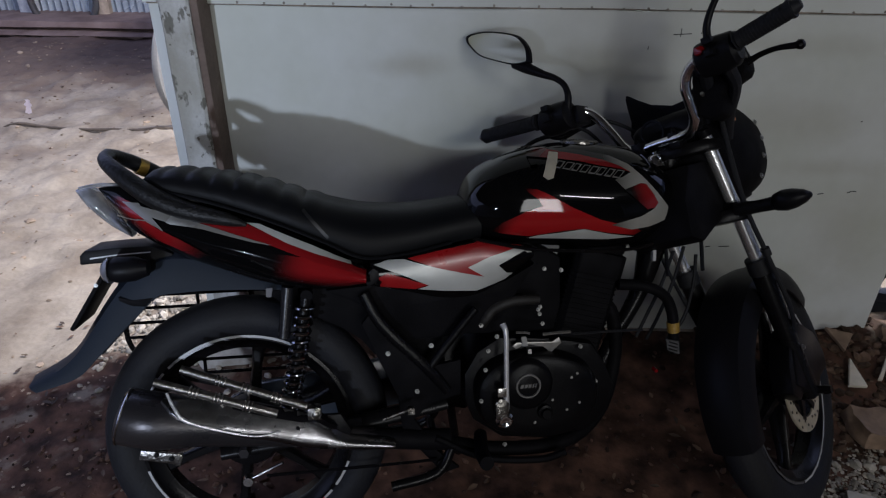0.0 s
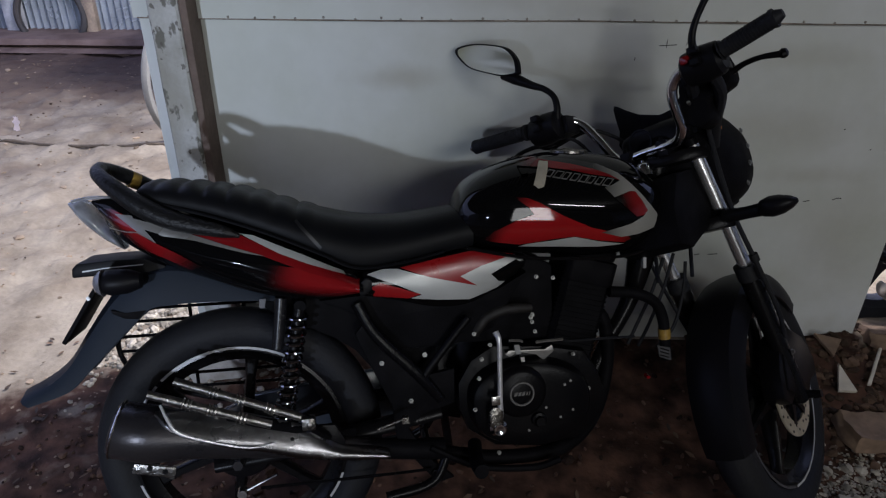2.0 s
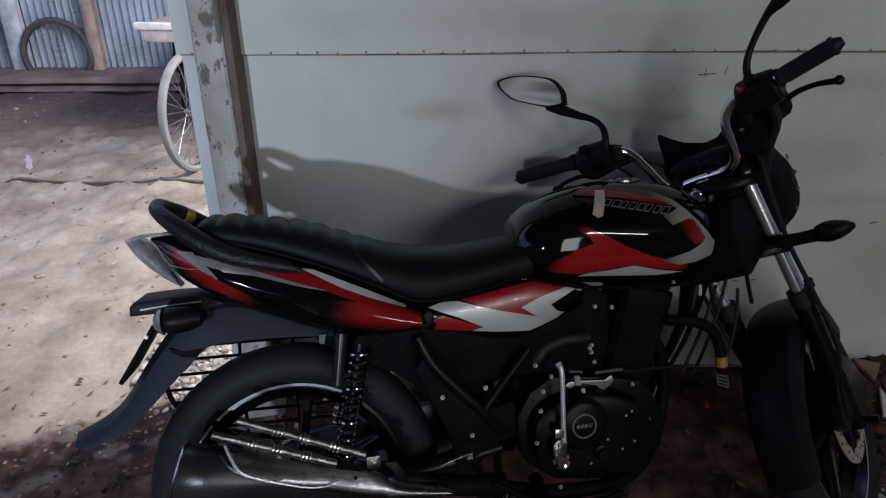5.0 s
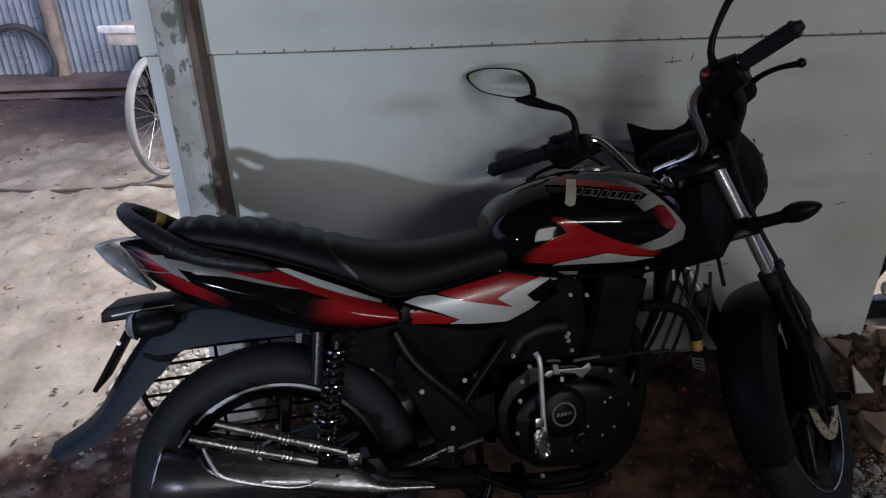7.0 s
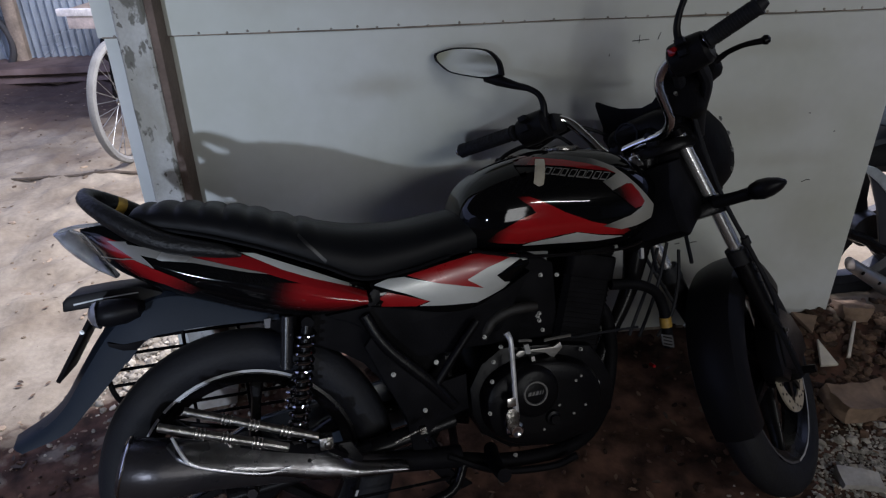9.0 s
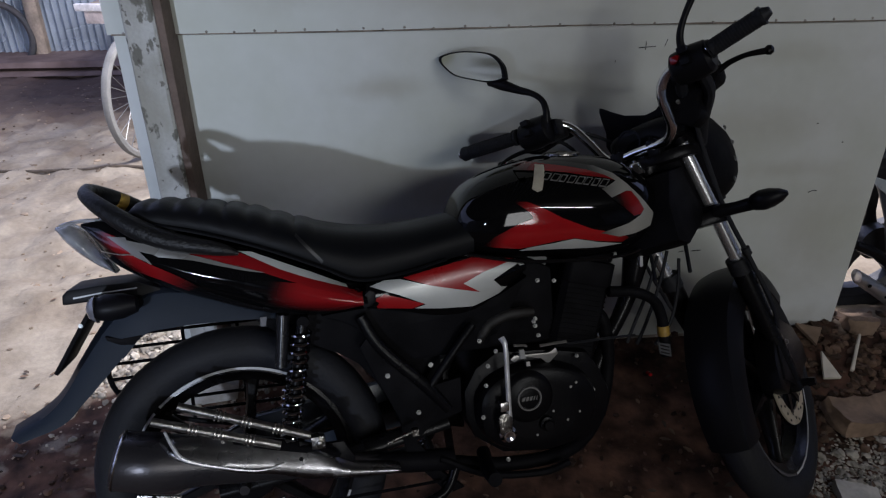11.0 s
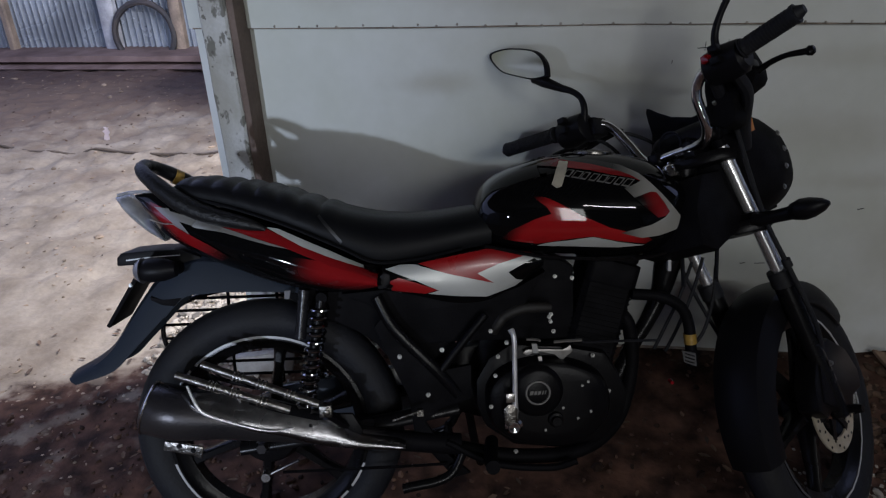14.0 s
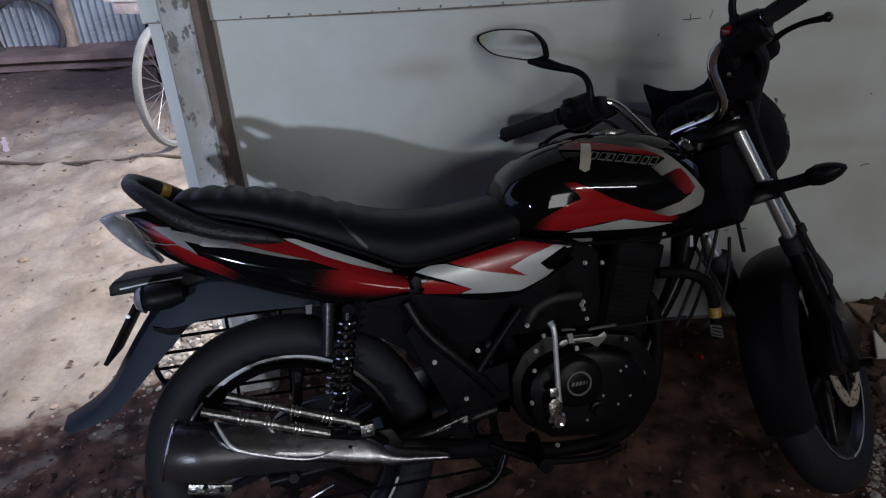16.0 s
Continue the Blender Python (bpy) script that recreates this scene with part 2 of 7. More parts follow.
def decal(name, outline, tree, material, parent, side=-1, lift=0.0012, label="", step=0.012, m=None):
    """A thin painted film in the shape of an outline (x, z), laid on the surface that the tree holds."""
    from mathutils.geometry import delaunay_2d_cdt
    from mathutils.interpolate import poly_3d_calc
    tree, base = tree
    pts = [Vector(p) for p in outline]
    edge = []
    for i, p in enumerate(pts):
        q = pts[(i + 1) % len(pts)]
        n = max(1, int((q - p).length / step))
        edge += [p.lerp(q, j / n) for j in range(n)]
    n = len(edge)
    lo = (min(p.x for p in pts), min(p.y for p in pts))
    hi = (max(p.x for p in pts), max(p.y for p in pts))
    inner = [Vector((x, z)) for x in np.arange(lo[0], hi[0], step) for z in np.arange(lo[1], hi[1], step)]
    vs, _, fs, *_ = delaunay_2d_cdt(edge + inner, [(i, (i + 1) % n) for i in range(n)], [], 1, 1e-5)
    bm = bmesh.new()
    made = []
    for v in vs:
        hit, nor, _, _ = tree.ray_cast(Vector((v.x, side * 0.6, v.y)), Vector((0, -side, 0)))
        if hit is None:
            hit, nor, _, _ = tree.find_nearest(Vector((v.x, side * 0.13, v.y)))
        if nor.y * side < 0:
            nor = -nor
        made.append(bm.verts.new(hit + nor * lift))
    for f in fs:
        try:
            bm.faces.new([made[i] for i in f])
        except ValueError:
            pass
    ob = part(name, bm, material, parent, label, m, smooth=180)
    up = []
    for v in ob.data.vertices:
        near, _, i, _ = tree.find_nearest(v.co)
        n, ring = Vector(), [base.vertices[k] for k in base.polygons[i].vertices]
        for w, k in zip(poly_3d_calc([k.co for k in ring], near), ring):
            n += k.normal * w
        up.append(n.normalized() if n.length else v.normal)
    facing = sum(1 if p.normal.dot(up[p.vertices[0]]) > 0 else -1 for p in ob.data.polygons)
    if facing < 0:
        ob.data.flip_normals()
    ob.data.normals_split_custom_set_from_vertices(up)
    return ob


def tree_of(ob):
    from mathutils.bvhtree import BVHTree
    bm = bmesh.new()
    bm.from_mesh(ob.data)
    t = BVHTree.FromBMesh(bm)
    bm.free()
    return t, ob.data


def joined(*bms):
    out = bmesh.new()
    for b in bms:
        me = bpy.data.meshes.new("tmp")
        b.to_mesh(me)
        out.from_mesh(me)
        b.free()
        bpy.data.meshes.remove(me)
    return out


# ---- the place ----
def ground_height(x, y):
    """The trodden earth: flat in the yard, a ridge of earth along the sheet wall, lumps everywhere."""
    z = 0.012
    ridge = math.exp(-((y - 1.88) / 0.22) ** 2) * (0.5 + 0.5 * math.tanh((x + 0.6) / 0.3))
    z += 0.055 * ridge
    z += 0.05 * math.exp(-((x - 1.35) / 0.28) ** 2 - ((y - 1.70) / 0.25) ** 2)
    z += 0.022 * noise.noise((x * 1.3, y * 1.3, 3.0))
    away = 1.0 if y > 2.1 else 0.0
    z += (0.011 + 0.012 * away) * noise.noise((x * 7, y * 9, 1.0)) + (0.006 + 0.009 * away) * noise.noise((x * 19, y * 19, 5.0))
    # hoof and foot prints trodden into the yard
    z += 0.030 * away * min(0.0, noise.noise((x * 4.2, y * 6.5, 9.0)) - 0.05)
    return z


def axis_steps(lo, a, b, hi, fine):
    v = list(np.arange(a, b + 1e-6, fine))
    s, p = fine, b
    while p < hi:
        s *= 1.18
        p += s
        v.append(p)
    s, p = fine, a
    while p > lo:
        s *= 1.18
        p -= s
        v.insert(0, p)
    return v


def earth_material():
    m = surf("earth", (0.345, 0.293, 0.228), 0.92, var=0.24, scale=4.2, bump=0.7, grain=45, second=(0.20, 0.16, 0.12), amount=0.95, spec=0.2)
    nt = m.node_tree
    bsdf = nt.nodes["Principled BSDF"]
    old = bsdf.inputs["Base Color"].links[0].from_socket
    tc = nt.nodes.new("ShaderNodeTexCoord")
    # brown loam with leaf mould where the motorcycle stands, darkened further for the shade there, pale dry sand in the
    # yard
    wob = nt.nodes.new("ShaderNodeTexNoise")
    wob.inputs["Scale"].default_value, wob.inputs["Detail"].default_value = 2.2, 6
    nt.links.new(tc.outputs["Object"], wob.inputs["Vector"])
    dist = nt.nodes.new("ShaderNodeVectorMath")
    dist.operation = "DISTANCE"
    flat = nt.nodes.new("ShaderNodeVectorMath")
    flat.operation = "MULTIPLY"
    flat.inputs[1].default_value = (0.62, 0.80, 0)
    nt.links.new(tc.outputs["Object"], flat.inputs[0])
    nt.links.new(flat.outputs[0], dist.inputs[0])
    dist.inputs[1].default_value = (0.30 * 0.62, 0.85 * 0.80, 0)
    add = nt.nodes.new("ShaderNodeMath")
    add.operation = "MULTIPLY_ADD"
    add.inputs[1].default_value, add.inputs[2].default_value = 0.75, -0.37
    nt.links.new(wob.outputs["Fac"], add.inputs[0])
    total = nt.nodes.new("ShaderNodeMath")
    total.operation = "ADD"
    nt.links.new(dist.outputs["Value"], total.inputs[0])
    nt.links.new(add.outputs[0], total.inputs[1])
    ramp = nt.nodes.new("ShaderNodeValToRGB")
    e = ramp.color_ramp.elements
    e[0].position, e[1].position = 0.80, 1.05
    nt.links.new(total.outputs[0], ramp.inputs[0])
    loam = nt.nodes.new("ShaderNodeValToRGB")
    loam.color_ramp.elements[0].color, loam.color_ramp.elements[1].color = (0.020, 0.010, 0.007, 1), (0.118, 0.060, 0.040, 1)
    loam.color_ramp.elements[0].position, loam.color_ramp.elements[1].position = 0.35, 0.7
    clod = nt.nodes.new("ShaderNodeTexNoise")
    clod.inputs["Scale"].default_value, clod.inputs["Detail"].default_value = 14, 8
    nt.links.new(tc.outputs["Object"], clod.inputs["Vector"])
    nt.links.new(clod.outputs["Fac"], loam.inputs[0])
    # a dark brown strip along the plinth
    sep = nt.nodes.new("ShaderNodeSeparateXYZ")
    nt.links.new(tc.outputs["Object"], sep.inputs[0])
    ragged = nt.nodes.new("ShaderNodeMath")
    ragged.operation = "MULTIPLY_ADD"
    ragged.inputs[1].default_value = 0.7
    nt.links.new(wob.outputs["Fac"], ragged.inputs[0])
    nt.links.new(sep.outputs["Y"], ragged.inputs[2])
    strip_fac = nt.nodes.new("ShaderNodeMapRange")
    strip_fac.inputs["From Min"].default_value, strip_fac.inputs["From Max"].default_value = 4.75, 5.20
    strip_fac.inputs["To Min"].default_value, strip_fac.inputs["To Max"].default_value = 0.0, 0.94
    nt.links.new(ragged.outputs[0], strip_fac.inputs["Value"])
    strip_mix = nt.nodes.new("ShaderNodeMix")
    strip_mix.data_type = "RGBA"
    strip_mix.inputs["B"].default_value = (0.050, 0.031, 0.028, 1)
    nt.links.new(old, strip_mix.inputs["A"])
    nt.links.new(strip_fac.outputs["Result"], strip_mix.inputs["Factor"])
    old = strip_mix.outputs["Result"]
    # the trodden edge before the wall's end: loam and tan crumbs in patches
    line = nt.nodes.new("ShaderNodeVectorMath")
    line.operation = "DOT_PRODUCT"
    line.inputs[1].default_value = (-0.5, 1.0, 0.0)
    nt.links.new(tc.outputs["Object"], line.inputs[0])
    edge = nt.nodes.new("ShaderNodeMath")
    edge.operation = "MULTIPLY_ADD"
    edge.inputs[1].default_value = 0.45
    nt.links.new(clod.outputs["Fac"], edge.inputs[0])
    nt.links.new(line.outputs["Value"], edge.inputs[2])
    zone = nt.nodes.new("ShaderNodeMapRange")
    zone.inputs["From Min"].default_value, zone.inputs["From Max"].default_value = 2.44, 2.56
    nt.links.new(edge.outputs[0], zone.inputs["Value"])
    patch = nt.nodes.new("ShaderNodeTexNoise")
    patch.inputs["Scale"].default_value, patch.inputs["Detail"].default_value = 10, 9
    nt.links.new(tc.outputs["Object"], patch.inputs["Vector"])
    tan = nt.nodes.new("ShaderNodeMapRange")
    uneven = nt.nodes.new("ShaderNodeMath")
    uneven.operation = "MULTIPLY_ADD"
    uneven.inputs[1].default_value = 0.45
    nt.links.new(wob.outputs["Fac"], uneven.inputs[0])
    nt.links.new(patch.outputs["Fac"], uneven.inputs[2])
    tan.inputs["From Min"].default_value, tan.inputs["From Max"].default_value = 0.755, 0.845
    tan.inputs["To Max"].default_value = 0.62
    nt.links.new(uneven.outputs[0], tan.inputs["Value"])
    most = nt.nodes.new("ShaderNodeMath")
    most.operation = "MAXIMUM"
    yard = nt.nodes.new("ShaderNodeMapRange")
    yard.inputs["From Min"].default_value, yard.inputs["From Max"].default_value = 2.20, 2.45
    nt.links.new(ragged.outputs[0], yard.inputs["Value"])
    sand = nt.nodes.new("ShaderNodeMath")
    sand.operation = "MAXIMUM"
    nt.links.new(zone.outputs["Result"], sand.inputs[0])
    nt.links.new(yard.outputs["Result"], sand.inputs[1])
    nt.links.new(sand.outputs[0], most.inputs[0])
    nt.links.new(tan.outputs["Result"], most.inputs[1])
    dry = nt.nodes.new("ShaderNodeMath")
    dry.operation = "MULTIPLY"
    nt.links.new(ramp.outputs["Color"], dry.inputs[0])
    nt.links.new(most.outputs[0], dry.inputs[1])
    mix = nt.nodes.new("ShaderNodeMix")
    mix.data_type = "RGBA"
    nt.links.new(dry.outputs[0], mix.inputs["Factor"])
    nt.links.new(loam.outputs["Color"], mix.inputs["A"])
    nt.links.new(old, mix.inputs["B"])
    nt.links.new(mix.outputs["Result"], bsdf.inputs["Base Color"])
    # crumbs stand out of the loam
    crumb = nt.nodes.new("ShaderNodeBump")
    crumb.inputs["Strength"].default_value, crumb.inputs["Distance"].default_value = 0.5, 0.02
    nt.links.new(patch.outputs["Fac"], crumb.inputs["Height"])
    nt.links.new(bsdf.inputs["Normal"].links[0].from_socket, crumb.inputs["Normal"])
    nt.links.new(crumb.outputs["Normal"], bsdf.inputs["Normal"])
    return m


def build_ground():
    xs = axis_steps(-60, -4.6, 1.9, 60, 0.027)
    ys = axis_steps(-60, 0.55, 5.9, 60, 0.027)
    verts = [(x, y, ground_height(x, y)) for x in xs for y in ys]
    k = len(ys)
    faces = [(i * k + j, (i + 1) * k + j, (i + 1) * k + j + 1, i * k + j + 1) for i in range(len(xs) - 1) for j in range(k - 1)]
    me = bpy.data.meshes.new("ground")
    me.from_pydata(verts, [], faces)
    me.polygons.foreach_set("use_smooth", [True] * len(faces))
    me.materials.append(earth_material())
    return tagged(new("ground", me), "bare earth, pale dry sand in the yard and loam darkened for shade by the wall", "ground", kind="structure")


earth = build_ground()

WALL_Y = 1.83
SHEET = surf("white_sheet_metal", (0.67, 0.69, 0.69), 0.34, var=0.05, scale=1.9, bump=0.03, grain=30, second=(0.53, 0.555, 0.495), amount=0.85)
def dirt_and_dimming(m, spots, ground=False, colour=(0.30, 0.27, 0.20, 1)):
    """Soft-edged patches, brown dirt on the sheet, dark earth and fading light in the yard: centre x and z, half width
    and half height, strength.
    """
    nt = m.node_tree
    bsdf = nt.nodes["Principled BSDF"]
    tc = nt.nodes.new("ShaderNodeTexCoord")
    wob = nt.nodes.new("ShaderNodeTexNoise")
    wob.inputs["Scale"].default_value, wob.inputs["Detail"].default_value = 9, 5
    nt.links.new(tc.outputs["Object"], wob.inputs["Vector"])
    for x, z, rx, rz, k in spots:
        vm = nt.nodes.new("ShaderNodeVectorMath")
        vm.operation = "MULTIPLY_ADD"
        vm.inputs[1].default_value, vm.inputs[2].default_value = ((1 / rx, 1 / rz, 0), (-x / rx, -z / rz, 0)) if ground else ((1 / rx, 0, 1 / rz), (-x / rx, 0, -z / rz))
        nt.links.new(tc.outputs["Object"], vm.inputs[0])
        ln = nt.nodes.new("ShaderNodeVectorMath")
        ln.operation = "LENGTH"
        nt.links.new(vm.outputs[0], ln.inputs[0])
        ad = nt.nodes.new("ShaderNodeMath")
        ad.operation = "MULTIPLY_ADD"
        ad.inputs[1].default_value = 1.4
        nt.links.new(wob.outputs["Fac"], ad.inputs[0])
        nt.links.new(ln.outputs["Value"], ad.inputs[2])
        mr = nt.nodes.new("ShaderNodeMapRange")
        mr.interpolation_type = "SMOOTHSTEP"
        mr.inputs["From Min"].default_value, mr.inputs["From Max"].default_value = 0.8, 2.1
        mr.inputs["To Min"].default_value, mr.inputs["To Max"].default_value = k, 0.0
        nt.links.new(ad.outputs[0], mr.inputs["Value"])
        mx = nt.nodes.new("ShaderNodeMix")
        mx.data_type = "RGBA"
        mx.inputs["B"].default_value = colour
        nt.links.new(mr.outputs["Result"], mx.inputs["Factor"])
        nt.links.new(bsdf.inputs["Base Color"].links[0].from_socket, mx.inputs["A"])
        nt.links.new(mx.outputs["Result"], bsdf.inputs["Base Color"])


# small dark earth patches; the wide ones paint in the lamp's fall-off
dirt_and_dimming(earth.data.materials[0], [(-3.3, 4.9, 1.9, 0.45, 0.6), (-4.3, 4.1, 1.3, 0.9, 0.8), (-2.9, 4.35, 0.5, 0.10, 0.6), (-3.6, 4.6, 1.2, 0.8, 0.72), (-3.6, 4.3, 0.5, 0.22, 0.5), (-2.7, 4.05, 0.35, 0.14, 0.6), (-3.1, 4.75, 0.35, 0.16, 0.55), (-2.2, 4.6, 0.3, 0.14, 0.55), (-2.35, 3.35, 0.3, 0.10, 0.5), (-1.9, 4.0, 0.25, 0.10, 0.5), (-3.9, 3.5, 0.5, 0.3, 0.6)], True, (0.12, 0.085, 0.065, 1))
dirt_and_dimming(SHEET, [(0.95, 0.80, 0.28, 0.07, 0.22), (0.55, 0.72, 0.2, 0.05, 0.2), (1.16, 0.45, 0.14, 0.22, 0.22), (0.75, 0.28, 0.35, 0.12, 0.3), (-0.25, 0.70, 0.3, 0.10, 0.12), (0.15, 1.16, 0.5, 0.04, 0.2), (0.9, 1.0, 0.3, 0.03, 0.18), (-0.12, 0.935, 0.14, 0.035, 0.42), (0.40, 0.95, 0.13, 0.06, 0.25), (1.05, 0.66, 0.16, 0.03, 0.22), (0.02, 0.62, 0.10, 0.05, 0.30), (0.30, 0.13, 1.3, 0.05, 0.35), (-0.45, 1.18, 0.12, 0.05, 0.2)])


def concrete():
    """Grey cast concrete: tall damp stains, pale limewash and flaked dark lichen with hard edges."""
    m = surf("old_concrete", (0.58, 0.58, 0.56), 0.85, var=0.16, scale=9, bump=0.8, grain=110, second=(0.36, 0.35, 0.31), amount=0.8)
    nt = m.node_tree
    bsdf = nt.nodes["Principled BSDF"]
    tc = nt.nodes.new("ShaderNodeTexCoord")
    for scale, stretch, lo, hi, colour, most in ((5.0, (1, 1, 0.35), 0.50, 0.60, (0.30, 0.29, 0.245, 1), 0.75), (16.0, (1, 1, 0.6), 0.575, 0.60, (0.13, 0.125, 0.105, 1), 0.9), (38.0, (1, 1, 0.8), 0.62, 0.645, (0.10, 0.09, 0.075, 1), 0.8)):
        mp = nt.nodes.new("ShaderNodeMapping")
        mp.inputs["Scale"].default_value = stretch
        nt.links.new(tc.outputs["Object"], mp.inputs["Vector"])
        n = nt.nodes.new("ShaderNodeTexNoise")
        n.inputs["Scale"].default_value, n.inputs["Detail"].default_value = scale, 8
        nt.links.new(mp.outputs[0], n.inputs["Vector"])
        mr = nt.nodes.new("ShaderNodeMapRange")
        mr.inputs["From Min"].default_value, mr.inputs["From Max"].default_value, mr.inputs["To Max"].default_value = lo, hi, most
        nt.links.new(n.outputs["Fac"], mr.inputs["Value"])
        mx = nt.nodes.new("ShaderNodeMix")
        mx.data_type = "RGBA"
        mx.inputs["B"].default_value = colour
        nt.links.new(mr.outputs["Result"], mx.inputs["Factor"])
        nt.links.new(bsdf.inputs["Base Color"].links[0].from_socket, mx.inputs["A"])
        nt.links.new(mx.outputs["Result"], bsdf.inputs["Base Color"])
    return m


CONCRETE = concrete()
DARK_WOOD = surf("dark_wood", (0.11, 0.075, 0.055), 0.7, var=0.3, scale=9, bump=0.3, grain=60)
ROUGH_WOOD = surf("rough_wood", (0.30, 0.235, 0.18), 0.8, var=0.3, scale=7, bump=0.3, grain=60)
RUST = surf("rusty_edge", (0.30, 0.25, 0.20), 0.8, var=0.4, scale=20, bump=0.2)
RIVET = surf("dull_rivet", (0.40, 0.37, 0.33), 0.5, metal=0.5, var=0.3, scale=40)


def sheet(x0, x1, y, z0, z1, thick=0.012, seed=1.0):
    """A slightly buckled sheet-metal panel."""
    bm = bmesh.new()
    nx, nz = 60, 16
    rows = []
    for side in (0, 1):
        rows.append([[bm.verts.new((x0 + (x1 - x0) * i / nx, y + side * thick + 0.004 * noise.noise((i / nx * 3 * seed, j / nz * 2, seed * 7)), z0 + (z1 - z0) * j / nz)) for j in range(nz + 1)] for i in range(nx + 1)])
    for s, g in enumerate(rows):
        for i in range(nx):
            for j in range(nz):
                f = (g[i][j], g[i + 1][j], g[i + 1][j + 1], g[i][j + 1])
                bm.faces.new(f if s == 0 else f[::-1])
    f, b = rows
    for i in range(nx):
        bm.faces.new((f[i][0], b[i][0], b[i + 1][0], f[i + 1][0]))
        bm.faces.new((f[i][nz], f[i + 1][nz], b[i + 1][nz], b[i][nz]))
    for j in range(nz):
        bm.faces.new((f[0][j], f[0][j + 1], b[0][j + 1], b[0][j]))
        bm.faces.new((f[nx][j], b[nx][j], b[nx][j + 1], f[nx][j + 1]))
    return bm


wall = tagged(new("wall_north"), "white painted sheet-metal partition with a riveted seam", "wall", kind="structure")
part("panel", sheet(-0.80, 1.33, WALL_Y, 0.075, 1.092, seed=1.0), SHEET, wall, "lower white sheet with scratches and rust at the foot")
part("panel", sheet(-0.81, 1.36, WALL_Y - 0.013, 1.086, 2.30, seed=2.0), SHEET, wall)
for i in range(33):
    x = -0.77 + i * 0.065 + 0.014 * math.sin(i * 5)
    bm = lathe([(0, 0.0036), (-0.002, 0.0034), (-0.0035, 0.002), (-0.004, 0)], (x, WALL_Y - 0.012, 1.089 + 0.002 * math.sin(i * 3)), 8)
    part("rivet", bm, RIVET, wall)


# ---- the motorcycle: x forward, y to its left, z up from the rear tyre's foot ----
bike = thing("motorcycle", pose(-0.4286, 1.0176, 0.0271, 0, 0, 9.5) @ pose(0, 0, 0, -19, 0, 0),
             "black and red motorcycle with silver graphics leaning on its stand", "motorcycle")
HEAD = Vector((0.955, 0, 0.85))
STEER = Matrix.Translation(HEAD) @ Matrix.Rotation(radians(42), 4, Vector((-math.sin(radians(27)), 0, math.cos(radians(27))))) @ Matrix.Translation(-HEAD)


def wheel(name, centre, R, w, m=None, tape=()):
    c = Vector(centre)
    root = part(name, lathe([(-w * 0.62, R * 0.735), (-w * 0.95, R * 0.79), (-w, R * 0.87), (-w * 0.84, R * 0.945), (-w * 0.45, R * 0.99), (0, R),
                             (w * 0.45, R * 0.99), (w * 0.84, R * 0.945), (w, R * 0.87), (w * 0.95, R * 0.79), (w * 0.62, R * 0.735)], c, 72, ring=True), RUBBER, bike, "worn black road tyre on an alloy wheel", m)
    rim = [(-w * 0.78, R * 0.745), (-w * 0.80, R * 0.722), (-w * 0.55, R * 0.70), (-w * 0.40, R * 0.64), (w * 0.40, R * 0.64), (w * 0.55, R * 0.70), (w * 0.80, R * 0.722), (w * 0.78, R * 0.745)]
    part("rim", lathe(rim, c, 72, ring=True), FRAME_BLACK, root, "black alloy rim")
    for i in range(6):
        a = 2 * math.pi * i / 6 + 0.35
        d, s = Vector((math.cos(a), 0, math.sin(a))), Vector((-math.sin(a), 0, math.cos(a)))
        rings = []
        for r, hw, hy in ((0.035, 0.020, 0.026), (0.08, 0.013, 0.020), (0.15, 0.010, 0.015), (R * 0.62, 0.014, 0.014), (R * 0.665, 0.022, 0.014)):
            rings.append([c + d * r + s * (hw * u) + Vector((0, hy * v, 0)) for u, v in ((-1, -0.6), (-0.6, -1), (0.6, -1), (1, -0.6), (1, 0.6), (0.6, 1), (-0.6, 1), (-1, 0.6))])
        part("spoke", loft(rings), FRAME_BLACK, root)
    for a0, a1, mat in tape:
        part("rim_tape", lathe([(-w * 0.815, R * 0.733), (-w * 0.81, R * 0.750), (-w * 0.79, R * 0.750), (-w * 0.79, R * 0.733)], c, 14, ring=True, a0=radians(a0), a1=radians(a1)), mat, root)
    return root


rear = wheel("rear_wheel", (0, 0, 0.305), 0.305, 0.046, None,
             [(62, 132, WHITE_TAPE), (136, 163, WHITE_TAPE), (166, 178, WHITE_TAPE), (196, 226, WHITE_TAPE), (229, 233, WHITE_TAPE), (233, 239, RED_TAPE), (239, 243, WHITE_TAPE),
              (300, 306, WHITE_TAPE), (306, 312, RED_TAPE), (312, 318, WHITE_TAPE), (322, 338, WHITE_TAPE)])
part("drum_hub", lathe([(-0.055, 0.0), (-0.055, 0.035), (-0.050, 0.062), (-0.03, 0.072), (0.03, 0.072), (0.05, 0.05), (0.055, 0)], (0, 0, 0.305), 32), ENGINE_BLACK, rear, "black drum brake hub")
# the rim's rear arc takes the darker tape in place of shade
front = wheel("front_wheel", (1.27, 0, 0.275), 0.300, 0.042, STEER, [(-95, 84, WHITE_TAPE), (88, 262, SHADED_TAPE)])
part("hub", lathe([(-0.05, 0), (-0.05, 0.025), (-0.035, 0.04), (0.035, 0.04), (0.05, 0.025), (0.05, 0)], (1.27, 0, 0.275), 28), ENGINE_BLACK, front)


def superring(x, w, zt, zb, n=2.5, k=28, yc=0.0):
    zc, h = (zt + zb) / 2, (zt - zb) / 2
    out = []
    for i in range(k):
        a = 2 * math.pi * i / k
        ca, sa = math.cos(a), math.sin(a)
        out.append((x, yc + w * math.copysign(abs(ca) ** (2 / n), ca), zc + h * math.copysign(abs(sa) ** (2 / n), sa)))
    return out


